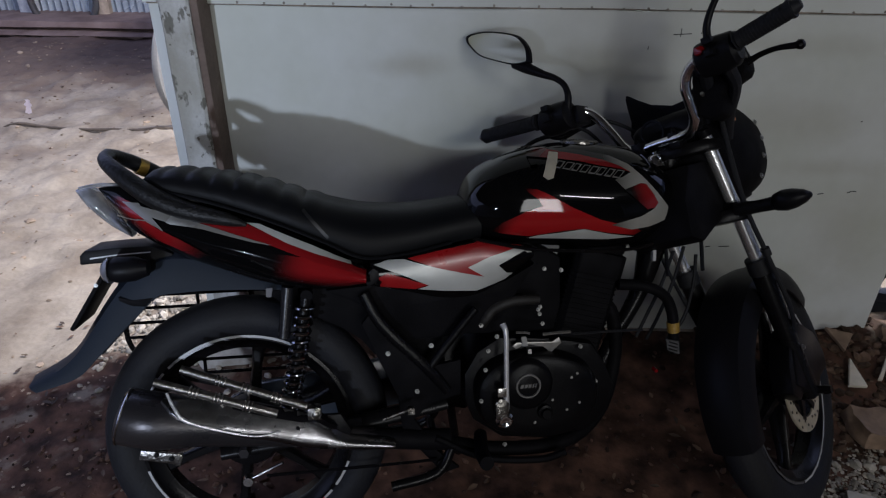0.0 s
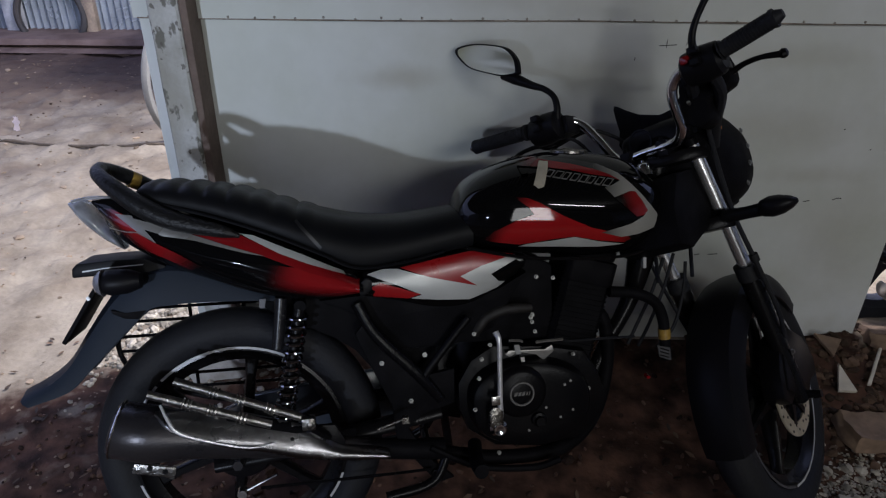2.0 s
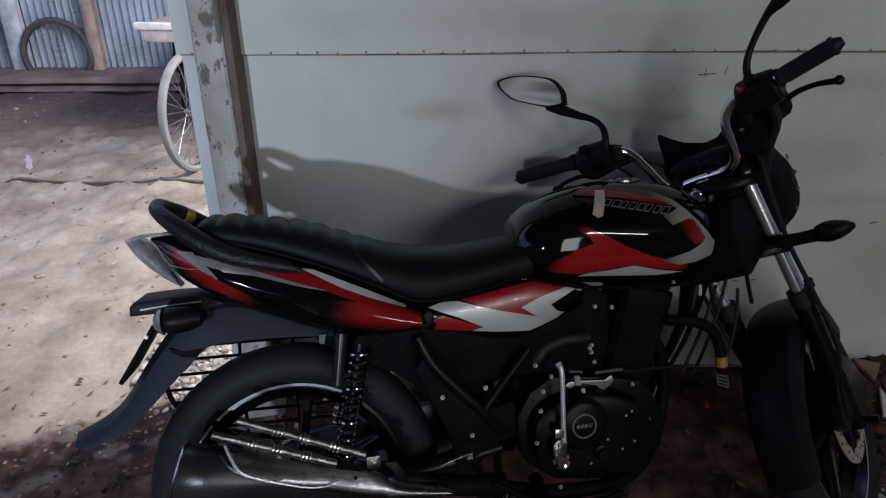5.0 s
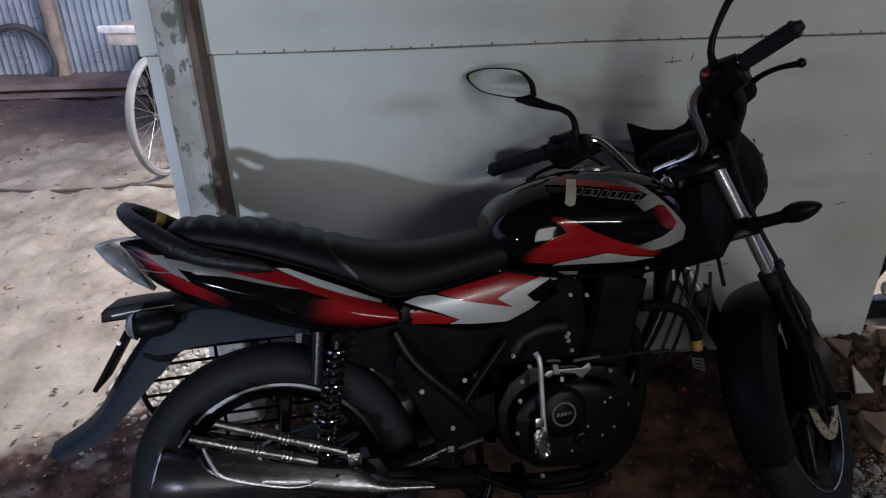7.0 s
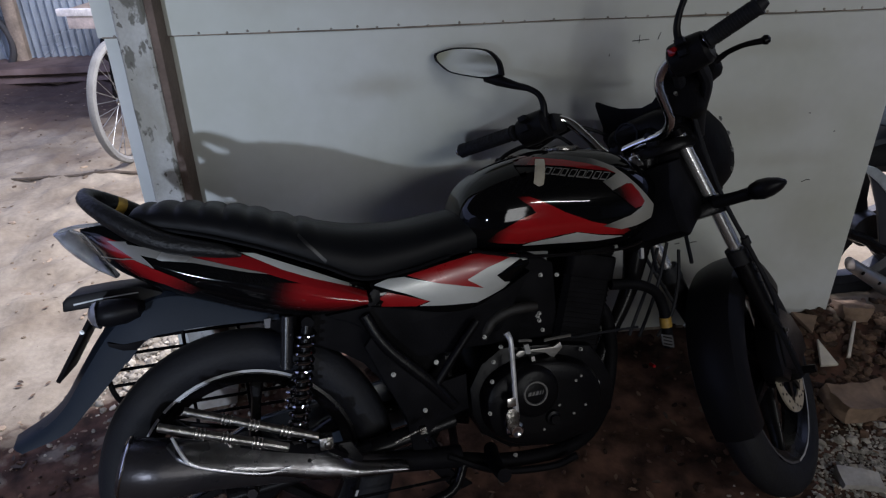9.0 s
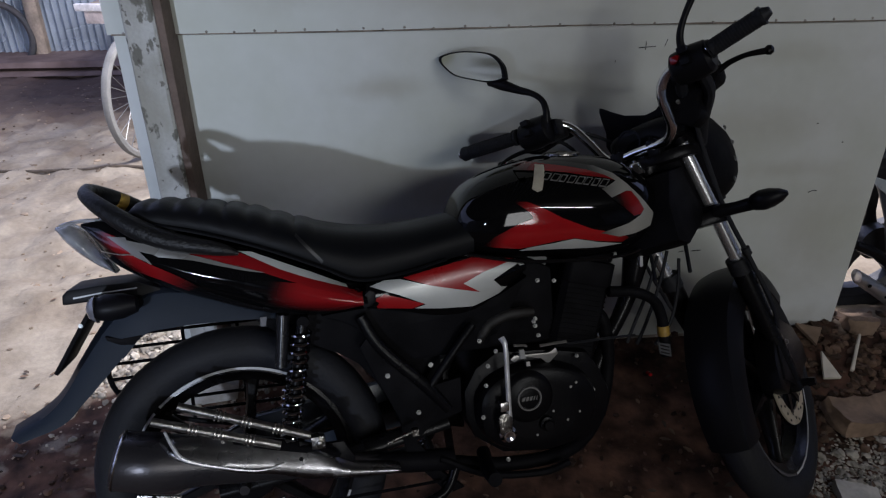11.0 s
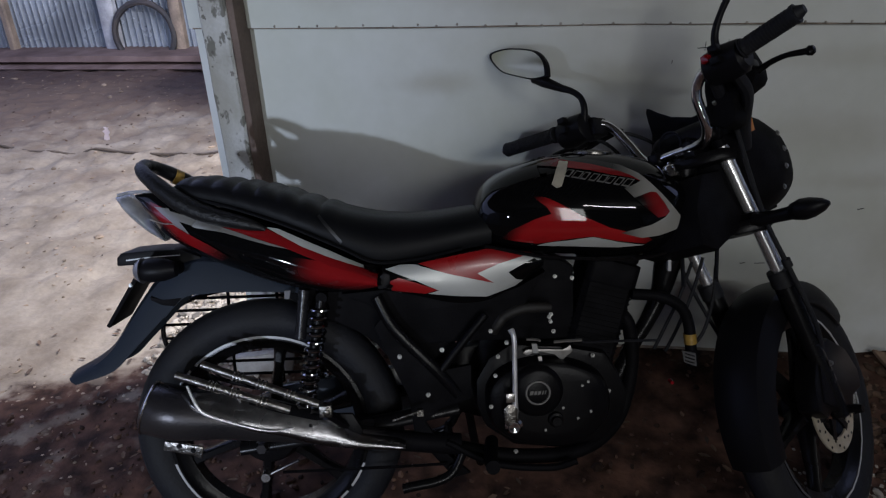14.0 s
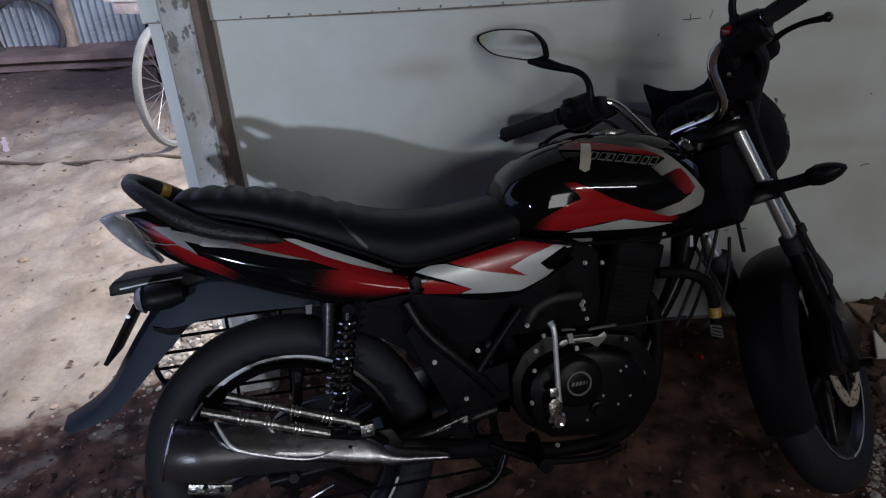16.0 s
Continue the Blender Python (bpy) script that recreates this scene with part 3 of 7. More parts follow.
# fuel tank
TANK_TOP = [(0.485, 0.795), (0.505, 0.838), (0.545, 0.868), (0.62, 0.893), (0.70, 0.905), (0.78, 0.903), (0.86, 0.887), (0.92, 0.850), (0.96, 0.800), (0.985, 0.755)]
TANK_LOW = [(0.485, 0.735), (0.52, 0.712), (0.60, 0.696), (0.70, 0.682), (0.78, 0.672), (0.86, 0.676), (0.92, 0.700), (0.96, 0.722), (0.985, 0.738)]
TANK_WIDE = [(0.485, 0.075), (0.51, 0.100), (0.56, 0.122), (0.64, 0.134), (0.74, 0.140), (0.84, 0.136), (0.90, 0.120), (0.95, 0.088), (0.985, 0.035)]
rings = []
for i in range(41):
    x = 0.485 + 0.5 * i / 40
    zt, zb, w = table(TANK_TOP, x), table(TANK_LOW, x), table(TANK_WIDE, x)
    ring = []
    for j in range(48):
        a = 2 * math.pi * j / 48
        ca, sa = math.cos(a), math.sin(a)
        y = w * math.copysign(abs(ca) ** 0.75, ca)
        z = (zt + zb) / 2 + (zt - zb) / 2 * math.copysign(abs(sa) ** 0.86, sa)
        # shoulders drawn in above the waist, a shallow hollow for the knee
        y *= 1 - 0.06 * max(0, (z - 0.735) / 0.17) - 0.14 * max(0, (z - 0.79) / 0.115) ** 1.6
        y *= 1 - 0.035 * math.exp(-((x - 0.60) / 0.09) ** 2 - ((z - 0.775) / 0.035) ** 2)
        ring.append((x, y, z))
    rings.append(ring)
tank = part("fuel_tank", loft(rings), BLACK_GLOSS, bike, "glossy black fuel tank with red and silver graphics", smooth=60)
tt = tree_of(tank)
TANK_RED = [(0.535, 0.737), (0.556, 0.755), (0.604, 0.777), (0.637, 0.787), (0.628, 0.801), (0.612, 0.813), (0.600, 0.824), (0.626, 0.821), (0.652, 0.809), (0.698, 0.781), (0.758, 0.753), (0.838, 0.730), (0.850, 0.722), (0.836, 0.714), (0.775, 0.724), (0.723, 0.736), (0.681, 0.733), (0.611, 0.723), (0.558, 0.731)]
TANK_WHITE = [(0.609, 0.720), (0.628, 0.726), (0.681, 0.731), (0.723, 0.736), (0.775, 0.723), (0.836, 0.712), (0.779, 0.710), (0.728, 0.713), (0.684, 0.716)]
TANK_GREY = [(0.664, 0.897), (0.700, 0.895), (0.733, 0.891), (0.790, 0.878), (0.827, 0.859), (0.851, 0.836), (0.878, 0.806), (0.909, 0.771), (0.917, 0.757), (0.904, 0.741), (0.863, 0.731), (0.826, 0.728), (0.780, 0.741), (0.811, 0.748), (0.844, 0.755), (0.874, 0.769), (0.884, 0.780), (0.871, 0.801), (0.857, 0.820), (0.845, 0.822), (0.808, 0.812), (0.789, 0.832), (0.806, 0.836), (0.826, 0.844), (0.805, 0.857), (0.772, 0.870), (0.727, 0.882), (0.690, 0.889)]
TANK_TOPRED = [(0.615, 0.894), (0.654, 0.897), (0.690, 0.889), (0.727, 0.882), (0.772, 0.870), (0.805, 0.857), (0.826, 0.844), (0.803, 0.852), (0.766, 0.859), (0.720, 0.870), (0.675, 0.877), (0.620, 0.882)]
TANK_NOSE = [(0.808, 0.811), (0.842, 0.821), (0.856, 0.820), (0.870, 0.801), (0.883, 0.780), (0.874, 0.771), (0.857, 0.769), (0.832, 0.790)]
for name, outline, mat, up in (
        ("red_graphic", TANK_RED, airbrushed("tank_red", (0.31, 0.009, 0.011), [((0.530, 0.740), (0.580, 0.748)), ((0.605, 0.833), (0.640, 0.800)), ((0.868, 0.715), (0.805, 0.735))]), 0.0012),
        ("white_graphic", TANK_WHITE, SILVER_PAINT, 0.0030),
        ("silver_graphic", TANK_GREY, airbrushed("tank_silver", (0.27, 0.265, 0.245), [((0.755, 0.742), (0.845, 0.738))]), 0.0020),
        ("red_stripe", TANK_TOPRED, airbrushed("stripe_red", (0.17, 0.010, 0.012), [((0.615, 0.885), (0.685, 0.885))]), 0.0030),
        ("red_patch", TANK_NOSE, airbrushed("nose_red", (0.20, 0.010, 0.012), [((0.825, 0.790), (0.862, 0.803))]), 0.0030)):
    decal(name, outline, tt, mat, tank, lift=up)
    decal(name, outline, tt, mat, tank, side=1, lift=up)
decal("tape_patch", [(0.667, 0.889), (0.684, 0.887), (0.672, 0.862), (0.661, 0.840), (0.650, 0.837), (0.641, 0.844), (0.654, 0.870)], tt, BEIGE_TAPE, tank, lift=0.004, label="torn beige adhesive tape")
# the maker's word mark, as slanted silver outlines
for k in range(8):
    u, v = k / 8, (k + (0.80, 0.9, 0.72)[k % 3]) / 8
    a, b = (0.680 + 0.136 * u, 0.873 - 0.026 * u), (0.680 + 0.136 * v, 0.873 - 0.026 * v)
    d, c = (0.665 + 0.134 * u, 0.8605 - 0.0275 * u), (0.665 + 0.134 * v, 0.8605 - 0.0275 * v)
    mx_, mz_ = (a[0] + b[0] + c[0] + d[0]) / 4, (a[1] + b[1] + c[1] + d[1]) / 4
    decal("word_mark", [a, b, c, d], tt, BADGE, tank, lift=0.003, step=0.004)
    decal("word_inset", [(mx_ + (x - mx_) * (0.72 if k % 2 else 0.62), mz_ + (z - mz_) * 0.70) for x, z in (a, b, c, d)], tt, BLACK_GLOSS, tank, lift=0.0040, step=0.004)
part("filler_cap", lathe([(-0.004, 0.042), (0.003, 0.042), (0.006, 0.038), (0.006, 0.014), (0.008, 0.012), (0.008, 0)], (0, 0, 0), 28, axis=2), DULL_STEEL, tank, "chrome filler cap", pose(0.755, 0.0, 0.903, 0, 3, 0))
part("tank_seam", tube([(0.50, -0.100, 0.722), (0.60, -0.118, 0.700), (0.70, -0.122, 0.689), (0.80, -0.118, 0.682), (0.88, -0.102, 0.688), (0.94, -0.075, 0.712)], 0.004, 6), FRAME_BLACK, tank)

# seat
SEAT_TOP = [(-0.150, 0.868), (-0.135, 0.886), (-0.10, 0.890), (-0.02, 0.880), (0.07, 0.860), (0.13, 0.838), (0.20, 0.814), (0.28, 0.795), (0.37, 0.789), (0.46, 0.797), (0.515, 0.802)]
SEAT_LOW = [(-0.150, 0.856), (-0.12, 0.848), (-0.02, 0.824), (0.06, 0.796), (0.154, 0.756), (0.24, 0.712), (0.285, 0.697), (0.35, 0.702), (0.43, 0.714), (0.515, 0.725)]
SEAT_WIDE = [(-0.150, 0.070), (-0.12, 0.092), (-0.05, 0.105), (0.10, 0.125), (0.25, 0.130), (0.38, 0.118), (0.515, 0.098)]
rings = []
for i in range(141):
    x = -0.150 + 0.665 * i / 140
    zt, zb, w = table(SEAT_TOP, x), table(SEAT_LOW, x), table(SEAT_WIDE, x)
    # stitched pleats across the pillion's part
    pleat = 0.0085 * abs(math.sin(math.pi * (x + 0.15) / 0.044)) ** 0.45 - 0.002 if -0.15 < x < 0.20 else 0.003
    ring = [(x, -w * 0.93, zb), (x, -w, zb + 0.015)]
    for j in range(1, 12):
        a = math.pi * (1 - j / 12)
        ca, sa = math.cos(a), math.sin(a)
        y = w * math.copysign(abs(ca) ** 0.55, ca) * (1 - 0.10 * sa)
        ring.append((x, y, zb + 0.02 + (zt - zb - 0.024 + pleat) * abs(sa) ** 0.75))
    ring += [(x, w, zb + 0.015), (x, w * 0.93, zb)]
    rings.append(ring)
seat = part("seat", loft(rings), VINYL, bike, "black ribbed vinyl dual seat", smooth=50)
ts = tree_of(seat)
decal("seat_seam", [(0.155, 0.802), (0.159, 0.806), (0.183, 0.778), (0.205, 0.750), (0.201, 0.745), (0.177, 0.775)], ts, surf("seam_vinyl", (0.006, 0.006, 0.007), 0.4, var=0.1), seat, lift=0.0015, step=0.005)
part("seat_piping", tube([(-0.14, -0.085, 0.860), (-0.08, -0.102, 0.845), (0.0, -0.115, 0.822), (0.10, -0.128, 0.785), (0.20, -0.133, 0.738), (0.27, -0.133, 0.704), (0.36, -0.125, 0.706), (0.45, -0.112, 0.720)], 0.0035, 6), VINYL, seat)

# tail cowl: one moulded panel on each side
TAIL_TOP = [(-0.236, 0.861), (-0.186, 0.862)] + [(-0.099, 0.838), (-0.028, 0.809)] + [(0.058, 0.788), (0.152, 0.748), (0.238, 0.697), (0.282, 0.673)]
TAIL_LOW = [(-0.236, 0.859), (-0.220, 0.831), (-0.191, 0.787)] + [(-0.143, 0.753), (-0.062, 0.710)] + [(0.057, 0.666), (0.122, 0.647), (0.188, 0.639), (0.280, 0.648)]
TAIL_WIDE = [(-0.26, 0.045), (-0.22, 0.058), (-0.15, 0.082), (-0.02, 0.098), (0.12, 0.112), (0.28, 0.118)]


def cowl(side):
    grid = []
    nx, nz = 88, 24
    for i in range(nx + 1):
        x = TAIL_TOP[0][0] + 0.003 + (0.280 - TAIL_TOP[0][0] - 0.003) * i / nx
        zt, zb, w = table(TAIL_TOP, x), table(TAIL_LOW, x), table(TAIL_WIDE, x)
        if zb > zt - 0.006:
            zb = zt - 0.006
        col = []
        for j in range(nz + 1):
            v = j / nz
            bulge = min(0.032, 0.004 + 0.22 * (x - TAIL_TOP[0][0])) * (1 - (2 * v - 1) ** 2) + 0.003 * math.exp(-((v - 0.46) / 0.08) ** 2) - 0.014 * (1 - v) ** 2
            col.append(Vector((x, side * (w + bulge), zb + (zt - zb) * v)))
        grid.append(col + [p - Vector((0, side * 0.014, 0)) for p in col[::-1]])
    return loft(grid)


TAIL_RED = airbrushed("tail_red", (0.23, 0.008, 0.010), [((-0.213, 0.840), (-0.165, 0.822)), ((-0.030, 0.722), (-0.105, 0.768)), ((-0.158, 0.772), (-0.138, 0.790))])
BAND_RED = airbrushed("band_red", (0.19, 0.007, 0.009), [((-0.085, 0.800), (-0.005, 0.785))])
LOW_RED = airbrushed("low_red", (0.23, 0.008, 0.010), [((0.085, 0.700), (0.165, 0.690)), ((0.200, 0.643), (0.207, 0.674)), ((0.100, 0.735), (0.135, 0.700))])
for side in (-1, 1):
    panel = part("tail_panel", cowl(side), BLACK_GLOSS, bike, "glossy black tail panel with red and silver graphics", smooth=35)
    tp = tree_of(panel)
    for name, outline, mat, up in (
            ("red_graphic", [(-0.222, 0.850), (-0.190, 0.845), (-0.167, 0.835), (-0.133, 0.795), (-0.104, 0.778), (-0.072, 0.759), (-0.027, 0.727), (-0.052, 0.719), (-0.097, 0.746), (-0.146, 0.768), (-0.176, 0.797), (-0.205, 0.828)], TAIL_RED, 0.0008),
            ("silver_graphic", [(-0.182, 0.836), (-0.148, 0.831), (-0.146, 0.826), (-0.123, 0.819), (-0.084, 0.808), (-0.099, 0.796), (-0.125, 0.805), (-0.104, 0.780), (-0.133, 0.796)], GREY_PAINT, 0.0024),
            ("pin_stripe", [(-0.198, 0.811), (-0.136, 0.8005), (-0.136, 0.799), (-0.199, 0.8085)], GREY_PAINT, 0.0036),
            ("red_graphic", [(-0.085, 0.814), (-0.032, 0.800), (0.022, 0.789), (0.047, 0.783), (0.081, 0.766), (0.120, 0.744), (0.170, 0.721), (0.232, 0.695), (0.273, 0.677), (0.272, 0.669), (0.178, 0.702), (0.138, 0.720), (0.094, 0.740), (0.049, 0.754), (0.019, 0.763), (-0.034, 0.781), (-0.076, 0.799)], BAND_RED, 0.0008),
            ("silver_graphic", [(-0.043, 0.790), (0.020, 0.767), (0.096, 0.740), (0.058, 0.749), (0.019, 0.761), (-0.034, 0.778), (-0.055, 0.783)], GREY_PAINT, 0.0024),
            ("silver_graphic", [(0.047, 0.784), (0.072, 0.779), (0.112, 0.760), (0.172, 0.731), (0.223, 0.704), (0.275, 0.678), (0.232, 0.694), (0.170, 0.720), (0.120, 0.743), (0.081, 0.765)], SILVER_PAINT, 0.0026),
            ("red_graphic", [(0.056, 0.732), (0.117, 0.722), (0.158, 0.713), (0.178, 0.702), (0.272, 0.669), (0.272, 0.656), (0.239, 0.646), (0.183, 0.650), (0.130, 0.656), (0.079, 0.679), (0.051, 0.702)], LOW_RED, 0.0008)):
        decal(name, outline, tp, mat, panel, side=side, lift=up + 0.0016, step=0.005)
    decal("worn_badge", [(-0.099, 0.795), (-0.082, 0.812), (-0.057, 0.804), (-0.038, 0.788), (-0.051, 0.782), (-0.092, 0.791)], tp, STEEL, panel, side=side, lift=0.0062, label="worn grey model badge")

# side cover under the seat's nose, with the silver flash
SIDE_TOP = [(0.282, 0.691), (0.351, 0.699), (0.432, 0.709), (0.503, 0.718), (0.574, 0.709), (0.624, 0.697)]
SIDE_LOW = [(0.279, 0.644), (0.347, 0.628), (0.428, 0.606), (0.499, 0.606), (0.560, 0.632), (0.624, 0.671)]
def side_cover(side):
    rings = []
    x0, x1 = SIDE_TOP[0][0], SIDE_TOP[-1][0]
    for i in range(33):
        x = x0 + (x1 - x0) * i / 32
        zt, zb = table(SIDE_TOP, x), table(SIDE_LOW, x)
        w = 0.118 - 0.03 * ((x - x0) / (x1 - x0)) ** 2
        col = [Vector((x, side * (w + 0.012 * (1 - (2 * j / 8 - 1) ** 2)), zb + (zt - zb) * j / 8)) for j in range(9)]
        rings.append(col + [p - Vector((0, side * 0.012, 0)) for p in col[::-1]])
    return loft(rings)


for side in (-1, 1):
    cover = part("side_cover", side_cover(side), BLACK_GLOSS, bike, "black side cover with red and silver flash", smooth=35)
    tc_ = tree_of(cover)
    for name, outline, mat, up in (
            ("red_graphic", [(0.297, 0.662), (0.315, 0.669), (0.349, 0.657), (0.396, 0.638), (0.370, 0.631), (0.300, 0.641)], RED_GLOSS, 0.0012),
            ("red_graphic", [(0.357, 0.695), (0.432, 0.707), (0.505, 0.717), (0.568, 0.707), (0.600, 0.702), (0.526, 0.684), (0.480, 0.668), (0.515, 0.645), (0.419, 0.670)], RED_GLOSS, 0.0012),
            ("silver_graphic", [(0.289, 0.686), (0.319, 0.694), (0.351, 0.693), (0.419, 0.671), (0.515, 0.645), (0.480, 0.668), (0.526, 0.685), (0.608, 0.703), (0.624, 0.698), (0.585, 0.684), (0.546, 0.666), (0.563, 0.649), (0.578, 0.646), (0.560, 0.634), (0.499, 0.616), (0.429, 0.623), (0.375, 0.631), (0.398, 0.637), (0.349, 0.662)], SILVER_PAINT, 0.002)):
        decal(name, outline, tc_, mat, cover, side=side, lift=up)
part("joint_cap", slab([(0.277, 0.674), (0.286, 0.683), (0.298, 0.676), (0.298, 0.658), (0.285, 0.648), (0.273, 0.646), (0.269, 0.661)], -0.134, -0.115), BLACK_PLASTIC, bike, bevel=0.003)
part("inner_fairing", slab([(0.187, 0.631), (0.280, 0.636), (0.398, 0.614), (0.507, 0.607), (0.569, 0.627), (0.632, 0.660), (0.593, 0.600), (0.554, 0.540), (0.466, 0.510), (0.344, 0.509), (0.276, 0.577), (0.243, 0.605)], -0.085, 0.085), DEEP_BLACK, bike, "matt black battery and air box", bevel=0.006)

# tail lamp, rear mudguard, number plate
rings = []
lens_top = [(-0.290, 0.857), (-0.270, 0.863), (-0.246, 0.848), (-0.221, 0.805), (-0.195, 0.758)]
lamp_low = [(-0.290, 0.849), (-0.275, 0.821), (-0.253, 0.796), (-0.225, 0.771), (-0.196, 0.753)]
for i in range(15):
    a = i / 14
    u = Vector((np.interp(a, np.linspace(0, 1, 5), [p[0] for p in lens_top]), 0, np.interp(a, np.linspace(0, 1, 5), [p[1] for p in lens_top])))
    d = Vector((np.interp(a, np.linspace(0, 1, 5), [p[0] for p in lamp_low]), 0, np.interp(a, np.linspace(0, 1, 5), [p[1] for p in lamp_low])))
    w = 0.020 + 0.022 * math.sin(math.pi * a)
    c, h = (u + d) / 2, (u - d) / 2
    rings.append([c + h * math.sin(t) + Vector((0, w * math.cos(t), 0)) for t in (2 * math.pi * j / 20 for j in range(20))])
part("tail_lamp", loft(rings), LENS, bike, "clear tail lamp lens", smooth=60)
part("lamp_rim", tube([(x, y, z) for y in (-0.055,) for x, z in [(-0.270, 0.861), (-0.242, 0.866), (-0.211, 0.866), (-0.184, 0.862)]], 0.0035, 8), LENS, bike, "clear upper lip of the tail lamp")
MUD_UP = [(0.10, 0.655), (0.02, 0.690), (-0.06, 0.715), (-0.12, 0.722), (-0.18, 0.700), (-0.235, 0.650), (-0.285, 0.585), (-0.325, 0.530), (-0.365, 0.497), (-0.425, 0.466)]
MUD_LOW = [(0.10, 0.636), (0.03, 0.642), (-0.05, 0.646), (-0.10, 0.645), (-0.15, 0.638), (-0.196, 0.595), (-0.240, 0.553), (-0.280, 0.515), (-0.325, 0.476), (-0.405, 0.452)]
up_c, low_c = curve([(x, 0, z) for x, z in MUD_UP], 5), curve([(x, 0, z) for x, z in MUD_LOW], 5)
rings = []
for i, (u, d) in enumerate(zip(up_c, low_c)):
    w = 0.070 - 0.008 * i / len(up_c)
    mid = (u - d)
    outer = [d + Vector((0, -w, 0)), d + mid * 0.5 + Vector((0, -w * 0.98, 0)), d + mid * 0.85 + Vector((0, -w * 0.86, 0)), u + Vector((0, -w * 0.5, 0)), u + mid.normalized() * 0.006,
             u + Vector((0, w * 0.5, 0)), d + mid * 0.85 + Vector((0, w * 0.86, 0)), d + mid * 0.5 + Vector((0, w * 0.98, 0)), d + Vector((0, w, 0))]
    c = d + mid * 0.4
    inner = [c + (p - c) * 0.93 - mid.normalized() * 0.002 for p in outer[::-1]]
    rings.append(outer + inner)
shell_rings = [[c_ + (p - c_) * 1.045 for p in r] for r in rings[:26] for c_ in [sum(r, Vector()) / len(r)]]
part("mudguard_shell", loft(shell_rings), MUDGUARD_PLASTIC, bike, "upper shell of the rear mudguard", smooth=45)
part("rear_mudguard", loft(rings), MUDGUARD_PLASTIC, bike, "blue-grey plastic rear mudguard with a flared flap", smooth=45)
part("rear_carrier_box", slab([(-0.290, 0.727), (-0.280, 0.737), (-0.221, 0.740), (-0.152, 0.739), (-0.111, 0.721), (-0.114, 0.699), (-0.224, 0.710), (-0.292, 0.708)], -0.05, 0.05), BLACK_PLASTIC, bike, "black tail bracket", bevel=0.005)
part("bracket_stripe", slab([(-0.270, 0.722), (-0.218, 0.726), (-0.154, 0.728), (-0.154, 0.726), (-0.219, 0.724), (-0.270, 0.719)], -0.0515, -0.0495), WHITE_TAPE, bike)
winker = part("rear_indicator", loft([[c + Vector((0, 0, 0)) for c in [Vector((-0.232 + dx, -0.10 + ry * math.cos(t), 0.705 + rz * math.sin(t))) for t in (2 * math.pi * j / 16 for j in range(16))]] for dx, ry, rz in ((0, 0.008, 0.008), (0.01, 0.022, 0.02), (0.03, 0.028, 0.026), (0.06, 0.026, 0.024), (0.085, 0.016, 0.015))]), BLACK_PLASTIC, bike, "black indicator with a clear lens", smooth=60)
part("lens", loft([[Vector((-0.236 + dx, -0.10 + ry * math.cos(t), 0.705 + rz * math.sin(t))) for t in (2 * math.pi * j / 16 for j in range(16))] for dx, ry, rz in ((0, 0.006, 0.006), (0.006, 0.02, 0.018), (0.013, 0.0265, 0.0245), (0.019, 0.029, 0.027))]), SMOKE_LENS, winker)
part("indicator_stem", tube([(-0.16, -0.09, 0.70), (-0.15, -0.03, 0.70)], 0.012, 10, 0), BLACK_PLASTIC, winker)
plate = part("number_plate", slab([(-0.325, 0.580), (-0.318, 0.575), (-0.240, 0.690), (-0.247, 0.695)], -0.06, 0.06), DEEP_BLACK, bike, "dark number plate seen edge-on", bevel=0.002)
part("plate_bolt", disc_bolt((-0.262, -0.062, 0.668), 0.003, 0.003), STEEL, plate)

# grab rail, wrapped with tape
for side in (-1, 1):
    part("grab_rail", tube([(0.050, side * 0.128, 0.783), (0.015, side * 0.125, 0.795), (-0.07, side * 0.114, 0.818), (-0.13, side * 0.102, 0.848), (-0.185, side * 0.080, 0.888), (-0.218, side * 0.045, 0.912), (-0.226, 0, 0.920)], [0.004, 0.013, 0.019, 0.020, 0.017, 0.014, 0.014], 12), WRAP, bike, "grab rail wound with black tape")
part("tape_band", tube([(-0.193, 0.072, 0.892), (-0.180, 0.082, 0.884)], 0.0182, 12, 3), YELLOW_TAPE, bike, "frayed yellow tape band")


# frame and rear suspension
part("frame", joined(
    tube([(0.955, 0, 0.80), (0.940, 0, 0.70), (0.925, 0, 0.64), (0.912, 0, 0.586), (0.897, 0, 0.547), (0.873, 0, 0.502), (0.845, 0, 0.458), (0.80, 0, 0.36), (0.74, 0, 0.24)], [0.034, 0.034, 0.030, 0.023, 0.020, 0.018, 0.018, 0.018, 0.018], 12),
    tube([(0.92, 0, 0.80), (0.70, 0, 0.73), (0.48, 0, 0.69), (0.36, 0, 0.60), (0.36, 0, 0.36)], 0.019, 12),
    tube([(0.95, 0, 0.74), (0.965, 0, 0.88)], 0.028, 14, 0)), FRAME_BLACK, bike, "black tubular steel frame")
GLOSS_BLACK = surf("gloss_black_steel", (0.42, 0.42, 0.44), 0.08, metal=1.0, var=0.1, bump=0.0, coat=0.5)
